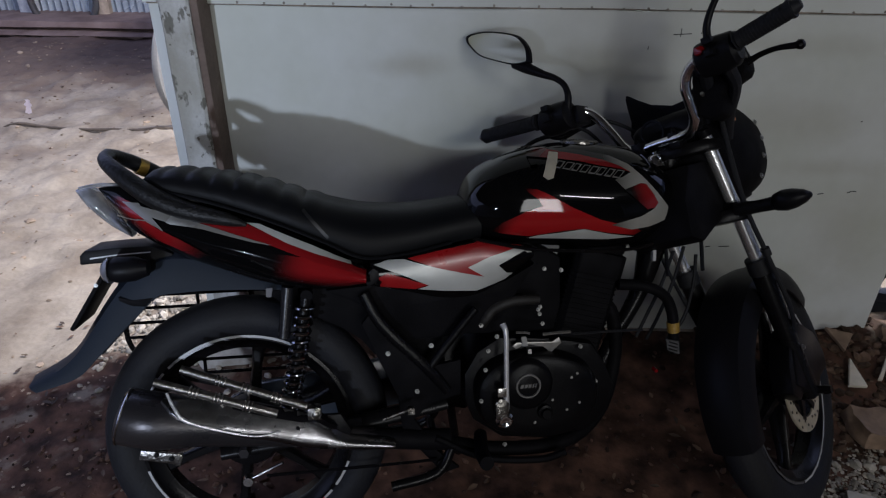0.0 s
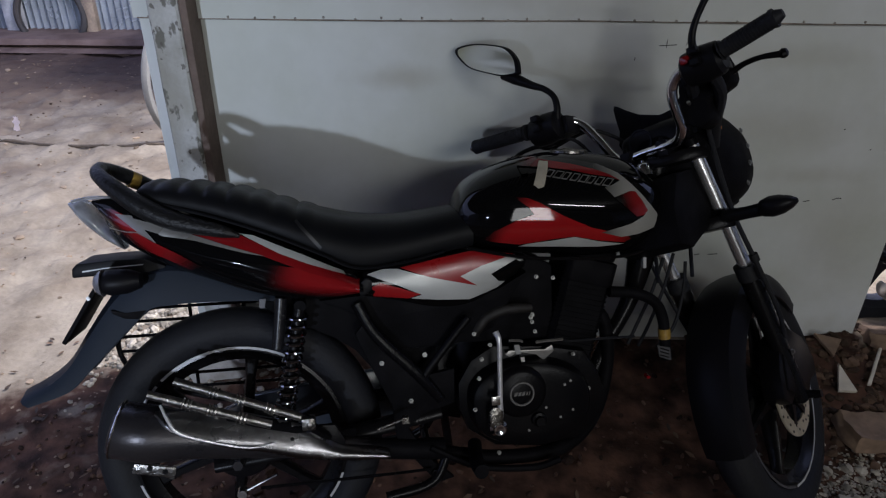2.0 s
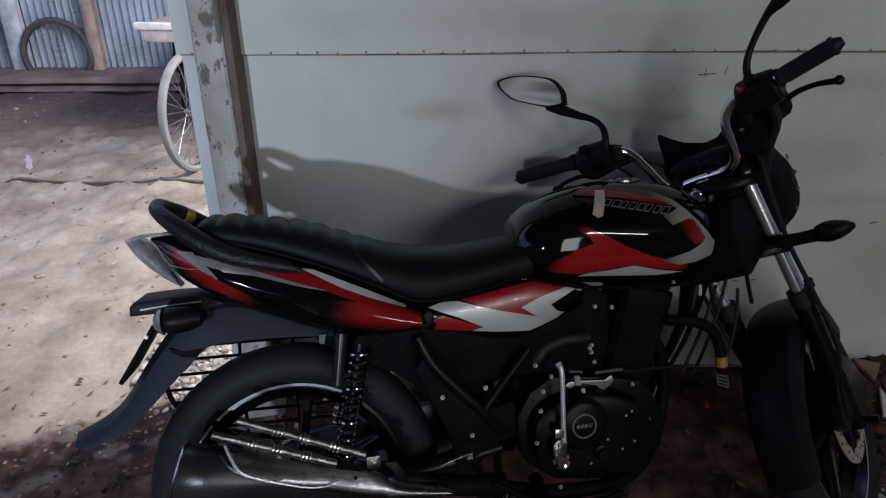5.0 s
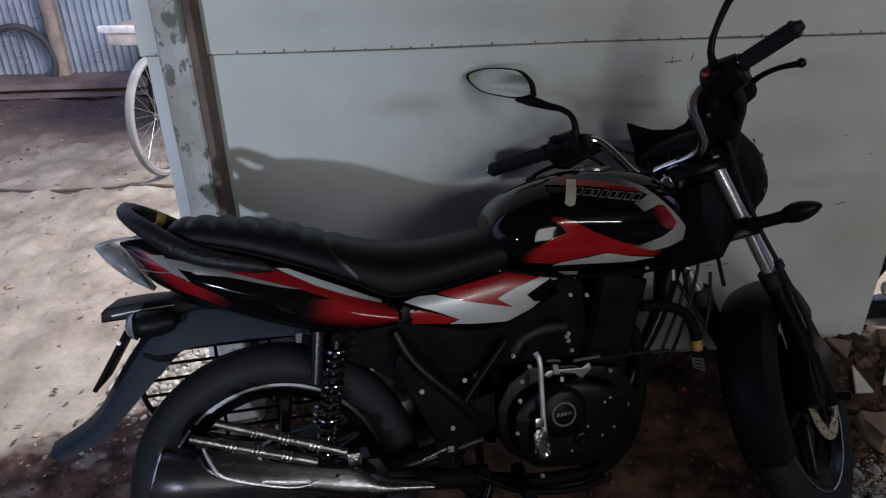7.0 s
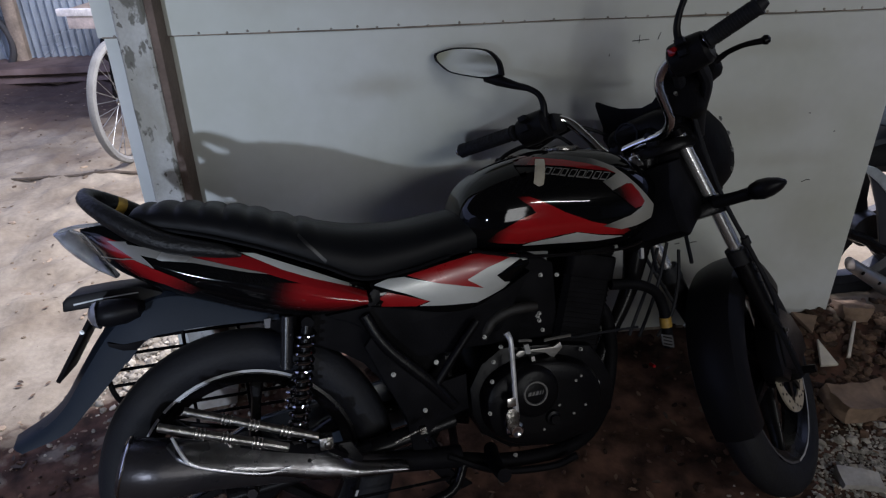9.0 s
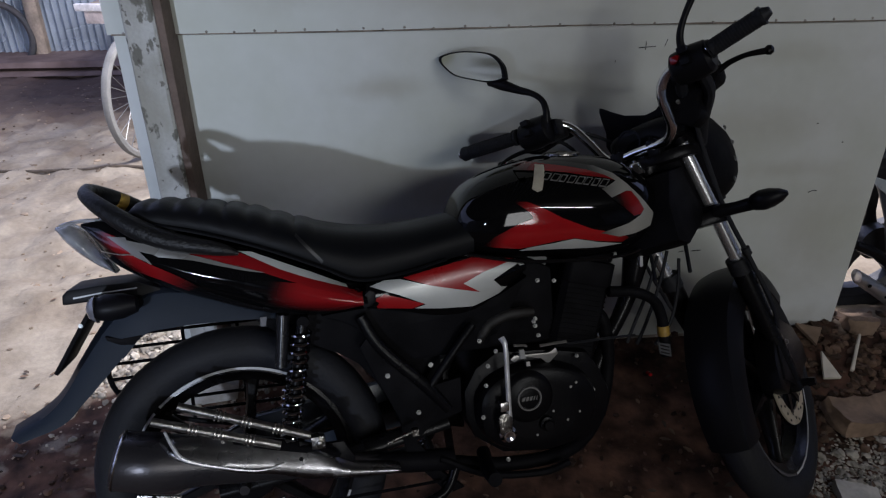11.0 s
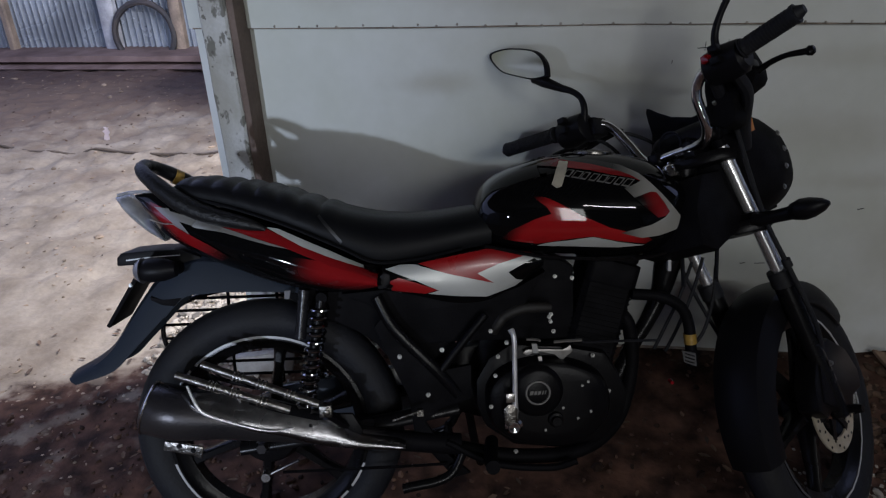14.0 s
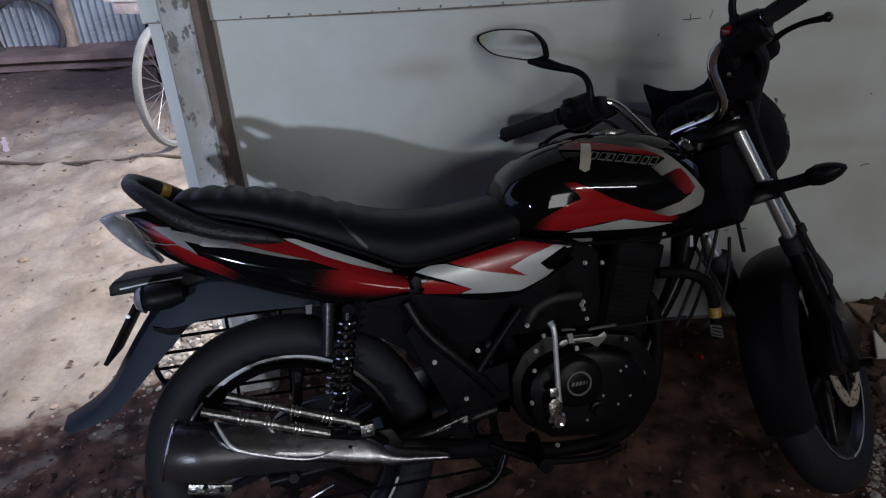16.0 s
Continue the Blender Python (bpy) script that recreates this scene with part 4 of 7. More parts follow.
for side in (-1, 1):
    part("seat_rail", tube([(0.42, side * 0.07, 0.70), (0.25, side * 0.095, 0.655), (0.10, side * 0.095, 0.665), (-0.10, side * 0.07, 0.74)], 0.013, 10), FRAME_BLACK, bike)
    part("rear_stay", tube([(0.265, side * 0.105, 0.625), (0.30, side * 0.110, 0.555), (0.385, side * 0.112, 0.460), (0.43, side * 0.105, 0.400)], 0.013, 10), FRAME_BLACK, bike, "glossy black frame stay")
    part("swingarm", tube([(0.43, side * 0.085, 0.365), (0.30, side * 0.090, 0.345), (0.10, side * 0.092, 0.315), (-0.05, side * 0.092, 0.300)], 0.019, 12, flat=0.6), FRAME_BLACK, bike, "black steel swingarm arm")
    # gas shock: body, coils, cups
    top, foot = Vector((0.152, side * 0.112, 0.632)), Vector((0.090, side * 0.112, 0.345))
    d = foot - top
    shock = part("shock_absorber", joined(
        tube([top + d * 0.02, top + d * 0.22], 0.012, 14, 0), tube([top + d * 0.2, foot], 0.011, 12, 0),
        tube([foot - d * 0.10, foot], 0.017, 14, 0)), FRAME_BLACK, bike, "black coil-spring shock absorber")
    coil = []
    ax = d.normalized()
    e1, e2 = Vector((0, 1, 0)), ax.cross(Vector((0, 1, 0))).normalized()
    for i in range(14 * 14 + 1):
        a = 2 * math.pi * i / 14
        coil.append(top + d * (0.06 + 0.84 * i / (14 * 14)) + (e1 * math.cos(a) + e2 * math.sin(a)) * 0.0175)
    part("coil_spring", tube(coil, 0.0042, 8, 0), GLOSS_BLACK, shock, "glossy black coil spring")
    part("upper_eye", lathe([(-0.010, 0), (-0.010, 0.012), (0.016, 0.012), (0.016, 0)], top, 16), DEEP_BLACK, shock)
part("reservoir", tube([(0.116, -0.108, 0.650), (0.100, -0.108, 0.545)], 0.0125, 14, 0), surf("reservoir_black", (0.012, 0.012, 0.014), 0.25, var=0.2, scale=20, spec=0.5), bike, "glossy black gas reservoir")

part("inner_mudguard", slab([(0.06, 0.632), (0.10, 0.67), (0.25, 0.69), (0.42, 0.64), (0.44, 0.36), (0.330, 0.36), (0.312, 0.42), (0.285, 0.47), (0.255, 0.51), (0.215, 0.540), (0.165, 0.565), (0.11, 0.592)], -0.062, 0.062), DEEP_BLACK, bike, "black inner mudguard", bevel=0.006)
part("chain_case", slab([(-0.06, 0.27), (0.0, 0.245), (0.42, 0.30), (0.455, 0.36), (0.42, 0.42), (0.0, 0.37), (-0.06, 0.34)], 0.088, 0.115), surf("blue_grey_case", (0.045, 0.055, 0.075), 0.22, var=0.15), bike, "blue-grey chain case on the far side", bevel=0.006)
# black wedge drawn in for the shadow under the mudguard's upper moulding
part("fold_shadow", slab([(-0.221, 0.642), (-0.193, 0.634), (-0.152, 0.637), (-0.171, 0.619), (-0.196, 0.622), (-0.219, 0.634)], -0.0695, -0.062), DEEP_BLACK, bike, "dark wedge for the shadow where the mudguard's two mouldings meet", bevel=0.001)
# footrest plate, bolts, brake pedal, stands
part("footrest_plate", slab([(0.276, 0.583), (0.310, 0.531), (0.381, 0.455), (0.461, 0.467), (0.458, 0.390), (0.389, 0.371), (0.357, 0.342), (0.403, 0.264), (0.451, 0.218), (0.413, 0.209), (0.331, 0.313), (0.324, 0.398), (0.287, 0.484), (0.257, 0.561)], -0.112, -0.098), DEEP_BLACK, bike, "black footrest mounting plate", bevel=0.003)
for x, z in [(0.399, 0.504), (0.308, 0.494), (0.365, 0.405), (0.551, 0.264), (0.208, 0.356), (0.196, 0.329)]:
    part("bolt", disc_bolt((x, -0.113, z), 0.0038, 0.005), STEEL, bike)
part("pillion_footrest", joined(tube([(0.288, -0.165, 0.372), (0.340, -0.165, 0.388)], 0.0035, 8, 0), box(0.340, 0.353, -0.172, -0.158, 0.381, 0.394)), DULL_STEEL, bike, "bare steel rod with a square nut")
part("rider_footrest", tube([(0.50, -0.10, 0.285), (0.49, -0.17, 0.280), (0.49, -0.225, 0.285)], 0.015, 12), DEEP_BLACK, bike, "ribbed rubber footrest")
part("brake_pedal", tube([(0.40, -0.125, 0.30), (0.50, -0.135, 0.25), (0.62, -0.14, 0.235), (0.68, -0.145, 0.25)], 0.008, 8), DEEP_BLACK, bike)
part("brake_rod", tube([(0.400, -0.12, 0.248), (0.30, -0.115, 0.245), (0.04, -0.11, 0.245)], 0.0035, 6), FRAME_BLACK, bike)
part("brake_arm", joined(tube([(0.0, -0.098, 0.232), (0.045, -0.098, 0.252), (0.075, -0.105, 0.268)], 0.0035, 8), lathe([(-0.108, 0), (-0.108, 0.010), (-0.09, 0.012), (-0.09, 0)], (0.0, 0, 0.232), 12)), WORN_CHROME, bike, "drum brake arm and adjuster")
part("frame_strut", tube([(x, -0.112, z) for x, z in [(0.495, 0.577), (0.456, 0.532), (0.417, 0.485), (0.388, 0.448)]], 0.009, 10), ENGINE_BLACK, bike, "glossy black frame strut")
part("axle_nut", joined(lathe([(-0.122, 0), (-0.122, 0.011), (-0.10, 0.013), (-0.10, 0.019), (-0.096, 0.019), (-0.096, 0)], (0.0, 0, 0.305), 6)), EXHAUST_BLACK, bike)
part("side_stand", tube([(0.46, 0.10, 0.30), (0.48, 0.17, 0.16), (0.50, 0.245, 0.055)], 0.011, 10), FRAME_BLACK, bike, "black side stand on the far side")
part("centre_stand", joined(tube([(0.44, -0.11, 0.28), (0.40, -0.125, 0.22), (0.30, -0.13, 0.20)], 0.011, 10), tube([(0.44, 0.11, 0.28), (0.40, 0.125, 0.22), (0.30, 0.13, 0.20)], 0.011, 10), tube([(0.41, -0.12, 0.235), (0.41, 0.12, 0.235)], 0.010, 8, 0)), FRAME_BLACK, bike)

# silencer with its chrome shield
sil = []
for x, y, z, ry, rz in ((0.42, -0.105, 0.285, 0.021, 0.021), (0.33, -0.112, 0.300, 0.020, 0.018), (0.22, -0.128, 0.326, 0.022, 0.020), (0.08, -0.148, 0.362, 0.034, 0.030), (-0.05, -0.160, 0.396, 0.044, 0.042), (-0.14, -0.165, 0.412, 0.053, 0.054), (-0.205, -0.168, 0.432, 0.052, 0.052), (-0.212, -0.168, 0.434, 0.045, 0.045)):
    sil.append([Vector((x + 0.35 * rz * math.sin(t), y + ry * math.cos(t), z + rz * math.sin(t))) for t in (2 * math.pi * j / 24 for j in range(24))])
silencer = part("silencer", loft(sil), EXHAUST_BLACK, bike, "dark steel silencer with a chrome heat shield", smooth=50)
part("end_rim", tube([p.copy() for p in sil[-2]] + [sil[-2][0].copy()], 0.0024, 6, 0), WORN_CHROME, silencer, "scuffed bright rim")
SHIELD_UP = [(-0.122, 0.478), (-0.078, 0.459), (0.004, 0.443), (0.076, 0.419), (0.155, 0.386), (0.205, 0.350), (0.262, 0.331), (0.302, 0.320), (0.314, 0.312)]
SHIELD_LOW = [(-0.121, 0.475), (-0.102, 0.427), (-0.003, 0.376), (0.070, 0.353), (0.150, 0.322), (0.210, 0.306), (0.266, 0.297), (0.302, 0.292), (0.314, 0.297)]
rings = []
for i in range(37):
    x = SHIELD_UP[0][0] + 0.002 + (SHIELD_UP[-1][0] - SHIELD_UP[0][0] - 0.004) * i / 36
    zt, zb = table(SHIELD_UP, x), table(SHIELD_LOW, x)
    yc = -np.interp(x, [-0.2, 0.0, 0.3], [0.232, 0.212, 0.158])
    col = [Vector((x, yc + (np.interp(x, [-0.2, 0.3], [0.022, 0.014]) * max(0.0, 1 - j / 8 / 0.3) ** 2 + 0.004 * (2 * j / 8 - 1) ** 2 + np.interp(x, [0.14, 0.22], [0.0, 0.016]) * (2 * j / 8 - 1) ** 2) + (zt - zb) * (j / 8) * np.interp(x, [-0.2, 0.0, 0.3], [0.82, 0.64, 0.24]), zb + (zt - zb) * j / 8)) for j in range(9)]
    rings.append(col + [p + Vector((0, 0.004, 0)) for p in col[::-1]])
shield = part("heat_shield", loft(rings), surf("streaked_chrome", (0.36, 0.36, 0.38), 0.27, metal=1.0, var=0.3, scale=16, bump=0.18, grain=55, second=(0.14, 0.135, 0.13), amount=0.8), silencer, "chrome heat shield with a long slot", smooth=40)
tsh = tree_of(shield)
decal("slot", [(-0.004, 0.438), (0.005, 0.441), (0.108, 0.408), (0.148, 0.390), (0.151, 0.379), (0.127, 0.382), (0.044, 0.411), (-0.002, 0.429)], tsh, DEEP_BLACK, shield, lift=0.0012)
part("shield_edge", tube([(-0.11, -0.215, 0.49), (-0.101, -0.213, 0.46), (-0.085, -0.212, 0.431), (-0.034, -0.207, 0.405), (0.04, -0.199, 0.379), (0.09, -0.192, 0.381)], [0.0026, 0.0036, 0.0040, 0.0030, 0.0020, 0.0008], 8), surf("polished_edge", (0.78, 0.78, 0.80), 0.28, metal=0.6, var=0.25, scale=60, bump=0.1), silencer, "bright folded edge of the heat shield")
for x, z in [(0.119, 0.375)]:
    part("shield_screw", disc_bolt((x, -0.172, z), 0.003, 0.004), ENGINE_BLACK, silencer)
# matt black sleeve added to sink the pipe into shade
part("shade_sleeve", tube([(0.215, -0.130, 0.326), (0.33, -0.112, 0.300), (0.43, -0.105, 0.285)], [0.021, 0.0225, 0.0235], 14), DEEP_BLACK, silencer, "matt black sleeve standing in for shade on the pipe")
part("silencer_bracket", slab([(0.153, 0.388), (0.204, 0.386), (0.224, 0.349), (0.210, 0.313), (0.166, 0.331)], -0.150, -0.140), ENGINE_BLACK, silencer, bevel=0.002)
part("header_pipe", tube([(0.80, -0.01, 0.545), (0.832, -0.01, 0.51), (0.838, -0.015, 0.41), (0.80, -0.03, 0.29), (0.70, -0.085, 0.245), (0.55, -0.105, 0.25), (0.40, -0.108, 0.285)], 0.016, 12), DEEP_BLACK, silencer, "matt black exhaust header")
part("end_plate", slab([(-0.189, 0.351), (-0.111, 0.333), (-0.118, 0.307), (-0.135, 0.316), (-0.195, 0.331)], -0.156, -0.148), DULL_STEEL, silencer, "bare steel tab", bevel=0.002)
for x, z in [(-0.160, 0.339), (-0.132, 0.328)]:
    part("tab_screw", disc_bolt((x, -0.157, z), 0.004, 0.003), ENGINE_BLACK, silencer)

# folded step bars above the silencer
DUSTY_STEEL = surf("dusty_steel", (0.42, 0.41, 0.39), 0.30, metal=1.0, var=0.4, scale=60, bump=0.3, grain=160, second=(0.12, 0.11, 0.10), amount=0.7)
def step_bar(a, b, name="step_bar"):
    a, b = Vector(a), Vector(b)
    d = b - a
    bar = part(name, tube([a, b], 0.0082, 12, 0), DUSTY_STEEL, bike, "dusty chrome step bar with ribbed grips")
    for k in (0.28, 0.31, 0.34, 0.48, 0.51, 0.54, 0.72, 0.75, 0.78):
        part("ring", tube([a + d * (k - 0.006), a + d * (k + 0.006)], 0.0112, 12, 0), WORN_CHROME, bar)
    return bar


BARS = [(-0.130, 0.519), (0.085, 0.426), (-0.088, 0.523), (0.141, 0.425)]
step_bar((BARS[0][0], -0.215, BARS[0][1] - 0.006), (BARS[1][0], -0.200, BARS[1][1] - 0.004))
step_bar((BARS[2][0], -0.185, BARS[2][1]), (BARS[3][0], -0.185, BARS[3][1]))
part("bar_pivot", joined(box(0.142, 0.168, -0.198, -0.172, 0.400, 0.425), disc_bolt((0.158, -0.198, 0.412), 0.007, 0.005)), DULL_STEEL, bike, "steel pivot block", bevel=0.003)
part("bar_mount", tube([(0.155, -0.18, 0.40), (0.19, -0.14, 0.36), (0.24, -0.11, 0.35)], 0.012, 8), FRAME_BLACK, bike)
part("bar_mount", tube([(-0.02, -0.19, 0.465), (-0.015, -0.16, 0.42)], 0.008, 8), WORN_CHROME, bike)

# wire leg guard on the far side
guard = part("leg_guard", tube([(0.10, 0.15, 0.62), (-0.15, 0.16, 0.60), (-0.27, 0.16, 0.55), (-0.285, 0.16, 0.47), (-0.22, 0.16, 0.40), (-0.05, 0.15, 0.345), (0.12, 0.15, 0.335)], 0.0062, 8), FRAME_BLACK, bike, "black wire leg guard")
for z, x0, x1 in ((0.585, -0.24, 0.12), (0.555, -0.265, 0.12), (0.52, -0.28, 0.12), (0.485, -0.285, 0.12), (0.455, -0.275, 0.12), (0.42, -0.24, 0.12), (0.385, -0.17, 0.12)):
    part("wire", tube([(x0, 0.16, z), (x1, 0.155, z - 0.004)], 0.0042, 6, 0), FRAME_BLACK, guard)
for x in (-0.12, 0.0, 0.11):
    part("wire", tube([(x, 0.156, 0.60), (x, 0.156, 0.36)], 0.0045, 6, 0), FRAME_BLACK, guard)

# engine
engine = part("engine", slab([(0.47, 0.36), (0.49, 0.31), (0.55, 0.265), (0.66, 0.250), (0.75, 0.262), (0.80, 0.31), (0.81, 0.37), (0.79, 0.42), (0.76, 0.47), (0.66, 0.49), (0.55, 0.50), (0.50, 0.47), (0.47, 0.42)], -0.085, 0.10), ENGINE_BLACK, bike, "black single-cylinder engine", bevel=0.014)
CLUTCH = [(0.490, 0.385), (0.497, 0.335), (0.530, 0.300), (0.585, 0.280), (0.650, 0.272), (0.710, 0.285), (0.752, 0.325), (0.762, 0.375), (0.745, 0.425), (0.700, 0.455), (0.640, 0.470), (0.575, 0.468), (0.525, 0.450), (0.497, 0.420)]
bm = loft([[(x, y, z) for x, z in [((px_ - 0.625) * k + 0.625, (pz - 0.37) * k + 0.37) for px_, pz in [(p.x, p.y) for p in curve([(a, b, 0) for a, b in CLUTCH], 4, closed=True)]]] for y, k in ((-0.08, 1.0), (-0.112, 0.99), (-0.124, 0.94), (-0.129, 0.86), (-0.131, 0.60))])
part("clutch_cover", bm, ENGINE_BLACK, engine, "black clutch cover", smooth=35)
part("cover_dome", lathe([(-0.128, 0.058), (-0.138, 0.054), (-0.143, 0.045), (-0.1435, 0)], (0.598, 0, 0.407), 40), ENGINE_BLACK, engine)
badge = part("badge", lathe([(-0.1445, 0.0275), (-0.147, 0.0265), (-0.147, 0.0235), (-0.1445, 0.0225)], (0.598, 0, 0.408), 40, ring=True), BADGE, engine, "round engine badge with a bright rim")
part("badge_print", joined(*[slab([(x, 0.404), (x + w, 0.405), (x + w + 0.002, 0.413), (x + 0.002, 0.412)], -0.1465, -0.144) for x, w in ((0.580, 0.007), (0.589, 0.006), (0.597, 0.006), (0.606, 0.003), (0.612, 0.002))]), BADGE, badge)
part("oil_cap", lathe([(-0.13, 0.017), (-0.140, 0.016), (-0.142, 0.011), (-0.150, 0.010), (-0.150, 0)], (0.637, 0, 0.342), 20), ENGINE_BLACK, engine)
for x, z in [(0.510, 0.445), (0.503, 0.544), (0.696, 0.414), (0.714, 0.355), (0.536, 0.517), (0.517, 0.487), (0.654, 0.366), (0.686, 0.341), (0.709, 0.422), (0.615, 0.318), (0.543, 0.322), (0.499, 0.376), (0.586, 0.395)]:
    part("cover_bolt", disc_bolt((x, -0.126, z), 0.0034, 0.007), STEEL, engine)
for x, z in [(0.728, 0.468), (0.643, 0.527), (0.648, 0.648), (0.685, 0.643), (0.634, 0.559), (0.637, 0.549), (0.638, 0.565), (0.763, 0.385)]:
    part("cover_bolt", disc_bolt((x, -0.094, z), 0.0033, 0.007), STEEL, engine)
for i in range(14):
    u = Vector((0.27, 0, 0.96)).normalized()
    c = Vector((0.735, 0, 0.47)) + u * (0.0115 * i)
    f, s = Vector((0.96, 0, -0.27)).normalized(), Vector((0, 1, 0))
    hw = 0.0650
    ring = [[c + u * h + f * (0.0592 * a) + s * (hw * b) for a, b in ((-1, -0.75), (-0.75, -1), (0.75, -1), (1, -0.75), (1, 0.75), (0.75, 1), (-0.75, 1), (-1, 0.75))] for h in (-0.0016, 0.0016)]
    part("cooling_fin", loft(ring), DEEP_BLACK, engine)
u = Vector((0.27, 0, 0.96)).normalized()
f = Vector((0.96, 0, -0.27)).normalized()
def block(c, hf, hs, h0, h1):
    return loft([[c + u * h + f * (hf * a) + Vector((0, hs * b, 0)) for a, b in ((-1, -0.8), (-0.8, -1), (0.8, -1), (1, -0.8), (1, 0.8), (0.8, 1), (-0.8, 1), (-1, 0.8))] for h in (h0, h1)])
part("cylinder", block(Vector((0.735, 0, 0.47)), 0.056, 0.062, -0.04, 0.18), DEEP_BLACK, engine)
part("cylinder_head", block(Vector((0.735, 0, 0.47)), 0.060, 0.070, 0.150, 0.205), DEEP_BLACK, engine, bevel=0.006)
part("rocker_cover", block(Vector((0.735, 0, 0.47)), 0.052, 0.065, 0.205, 0.235), DEEP_BLACK, engine, bevel=0.008)
part("carburettor", joined(tube([(0.66, -0.01, 0.585), (0.56, -0.01, 0.60)], 0.030, 16, 0), lathe([(-0.03, 0.03), (0.05, 0.03), (0.055, 0.02)], (0.61, 0.0, 0.575), 20, axis=2)), DEEP_BLACK, engine, "matt black carburettor")
part("air_box", slab([(0.44, 0.50), (0.70, 0.49), (0.70, 0.66), (0.62, 0.70), (0.46, 0.69)], -0.045, 0.07), DEEP_BLACK, bike, "black air box", bevel=0.008)
part("intake_boot", tube([(0.56, -0.01, 0.60), (0.50, -0.01, 0.605)], 0.033, 14, 0), RUBBER, engine)
part("cable_bracket", slab([(0.573, 0.485), (0.582, 0.492), (0.617, 0.491), (0.661, 0.488), (0.677, 0.497), (0.682, 0.484), (0.658, 0.463), (0.642, 0.478), (0.604, 0.487), (0.582, 0.478)], -0.106, -0.100), ALLOY, engine, "bright clutch cable bracket", bevel=0.0015)
part("clutch_arm", joined(tube([(x, -0.105, z) for x, z in [(0.641, 0.506), (0.666, 0.507), (0.702, 0.507)]], 0.0035, 6), tube([(x, -0.105, z) for x, z in [(0.582, 0.515), (0.604, 0.513), (0.612, 0.510)]], 0.003, 6)), ALLOY, engine)
part("bracket_tab", slab([(0.592, 0.506), (0.603, 0.506), (0.607, 0.485), (0.595, 0.485)], -0.112, -0.106), PLATE_WHITE, engine)
part("sensor", slab([(0.605, 0.479), (0.613, 0.478), (0.614, 0.464), (0.606, 0.464)], -0.116, -0.100), ALLOY, engine)

BRIGHT_STEEL = surf("scuffed_chrome", (0.80, 0.80, 0.81), 0.32, metal=0.55, var=0.12, scale=40, bump=0.1, grain=200)
# kick starter
kick = part("kick_lever", tube([(0.540, -0.152, 0.350), (0.546, -0.158, 0.372), (0.547, -0.160, 0.41), (0.548, -0.160, 0.48), (0.548, -0.160, 0.535), (0.543, -0.152, 0.552)], [0.0095, 0.0070, 0.0055, 0.0053, 0.0055, 0.0070], 12), BRIGHT_STEEL, engine, "chrome kick starter lever")
part("kick_boss", lathe([(-0.125, 0.020), (-0.155, 0.019), (-0.160, 0.013), (-0.168, 0.012), (-0.168, 0.006), (-0.164, 0)], (0.543, 0, 0.342), 20), CHROME, kick, "kick starter boss")
part("kick_clamp", slab([(0.522, 0.385), (0.532, 0.394), (0.544, 0.392), (0.552, 0.382), (0.549, 0.352), (0.536, 0.340), (0.523, 0.350)], -0.166, -0.152), DULL_STEEL, kick, "worn clamp of the kick starter", bevel=0.003)
part("lever_stop", box(0.527, 0.546, -0.168, -0.150, 0.398, 0.418), WORN_CHROME, kick, bevel=0.002)
part("front_sprocket_case", slab([(0.40, 0.30), (0.50, 0.27), (0.50, 0.46), (0.43, 0.45), (0.39, 0.38)], 0.06, 0.11), ENGINE_BLACK, engine, bevel=0.01)

part("clutch_cable", tube([(0.700, -0.104, 0.507), (0.717, -0.098, 0.499), (0.792, -0.092, 0.496), (0.873, -0.088, 0.492)], 0.0030, 6), RUBBER, engine, "thin black clutch cable")
part("breather_hose", tube([(0.515, -0.072, 0.525), (0.520, -0.078, 0.540), (0.540, -0.080, 0.563), (0.572, -0.080, 0.576), (0.605, -0.078, 0.578), (0.640, -0.070, 0.574)], [0.010, 0.0125, 0.0125, 0.0125, 0.0125, 0.0110], 12), surf("dusty_hose", (0.014, 0.012, 0.011), 0.6, var=0.3, scale=30, bump=0.1), engine, "dusty grey breather hose")
part("seat_tab", slab([(0.071, 0.646), (0.084, 0.646), (0.080, 0.627), (0.070, 0.628)], -0.094, -0.090), surf("dull_tab", (0.10, 0.10, 0.11), 0.5, var=0.2), bike, "small dull metal tab")
bm = bmesh.new()
COVER = [(0.276, 1.046), (0.250, 1.054), (0.218, 1.050), (0.187, 1.036), (0.143, 1.011), (0.112, 0.992), (0.145, 0.986), (0.196, 0.983), (0.243, 0.976), (0.264, 0.983), (0.272, 1.011)]
fr, bk = [bm.verts.new((0.950, y, z)) for y, z in COVER], [bm.verts.new((0.916, y, z)) for y, z in COVER]
bm.faces.new(fr)
bm.faces.new(bk[::-1])
for i in range(len(fr)):
    j = (i + 1) % len(fr)
    bm.faces.new((fr[i], bk[i], bk[j], fr[j]))
part("lever_cover", bm, DEEP_BLACK, bike, "black clutch lever perch and cable cover", STEER, bevel=0.008)

# coil, hoses and wiring ahead of the engine
part("crash_bar", tube([(x, -0.07, z) for x, z in [(0.821, 0.595), (0.883, 0.586), (0.929, 0.562), (0.949, 0.521), (0.955, 0.467), (0.959, 0.425)]], 0.0125, 10), DEEP_BLACK, bike, "black engine guard tube")
part("guard_tape", tube([(x, -0.07, z) for x, z in [(0.952, 0.498), (0.954, 0.475)]], 0.0140, 10, 0), YELLOW_TAPE, bike, "yellow tape band")
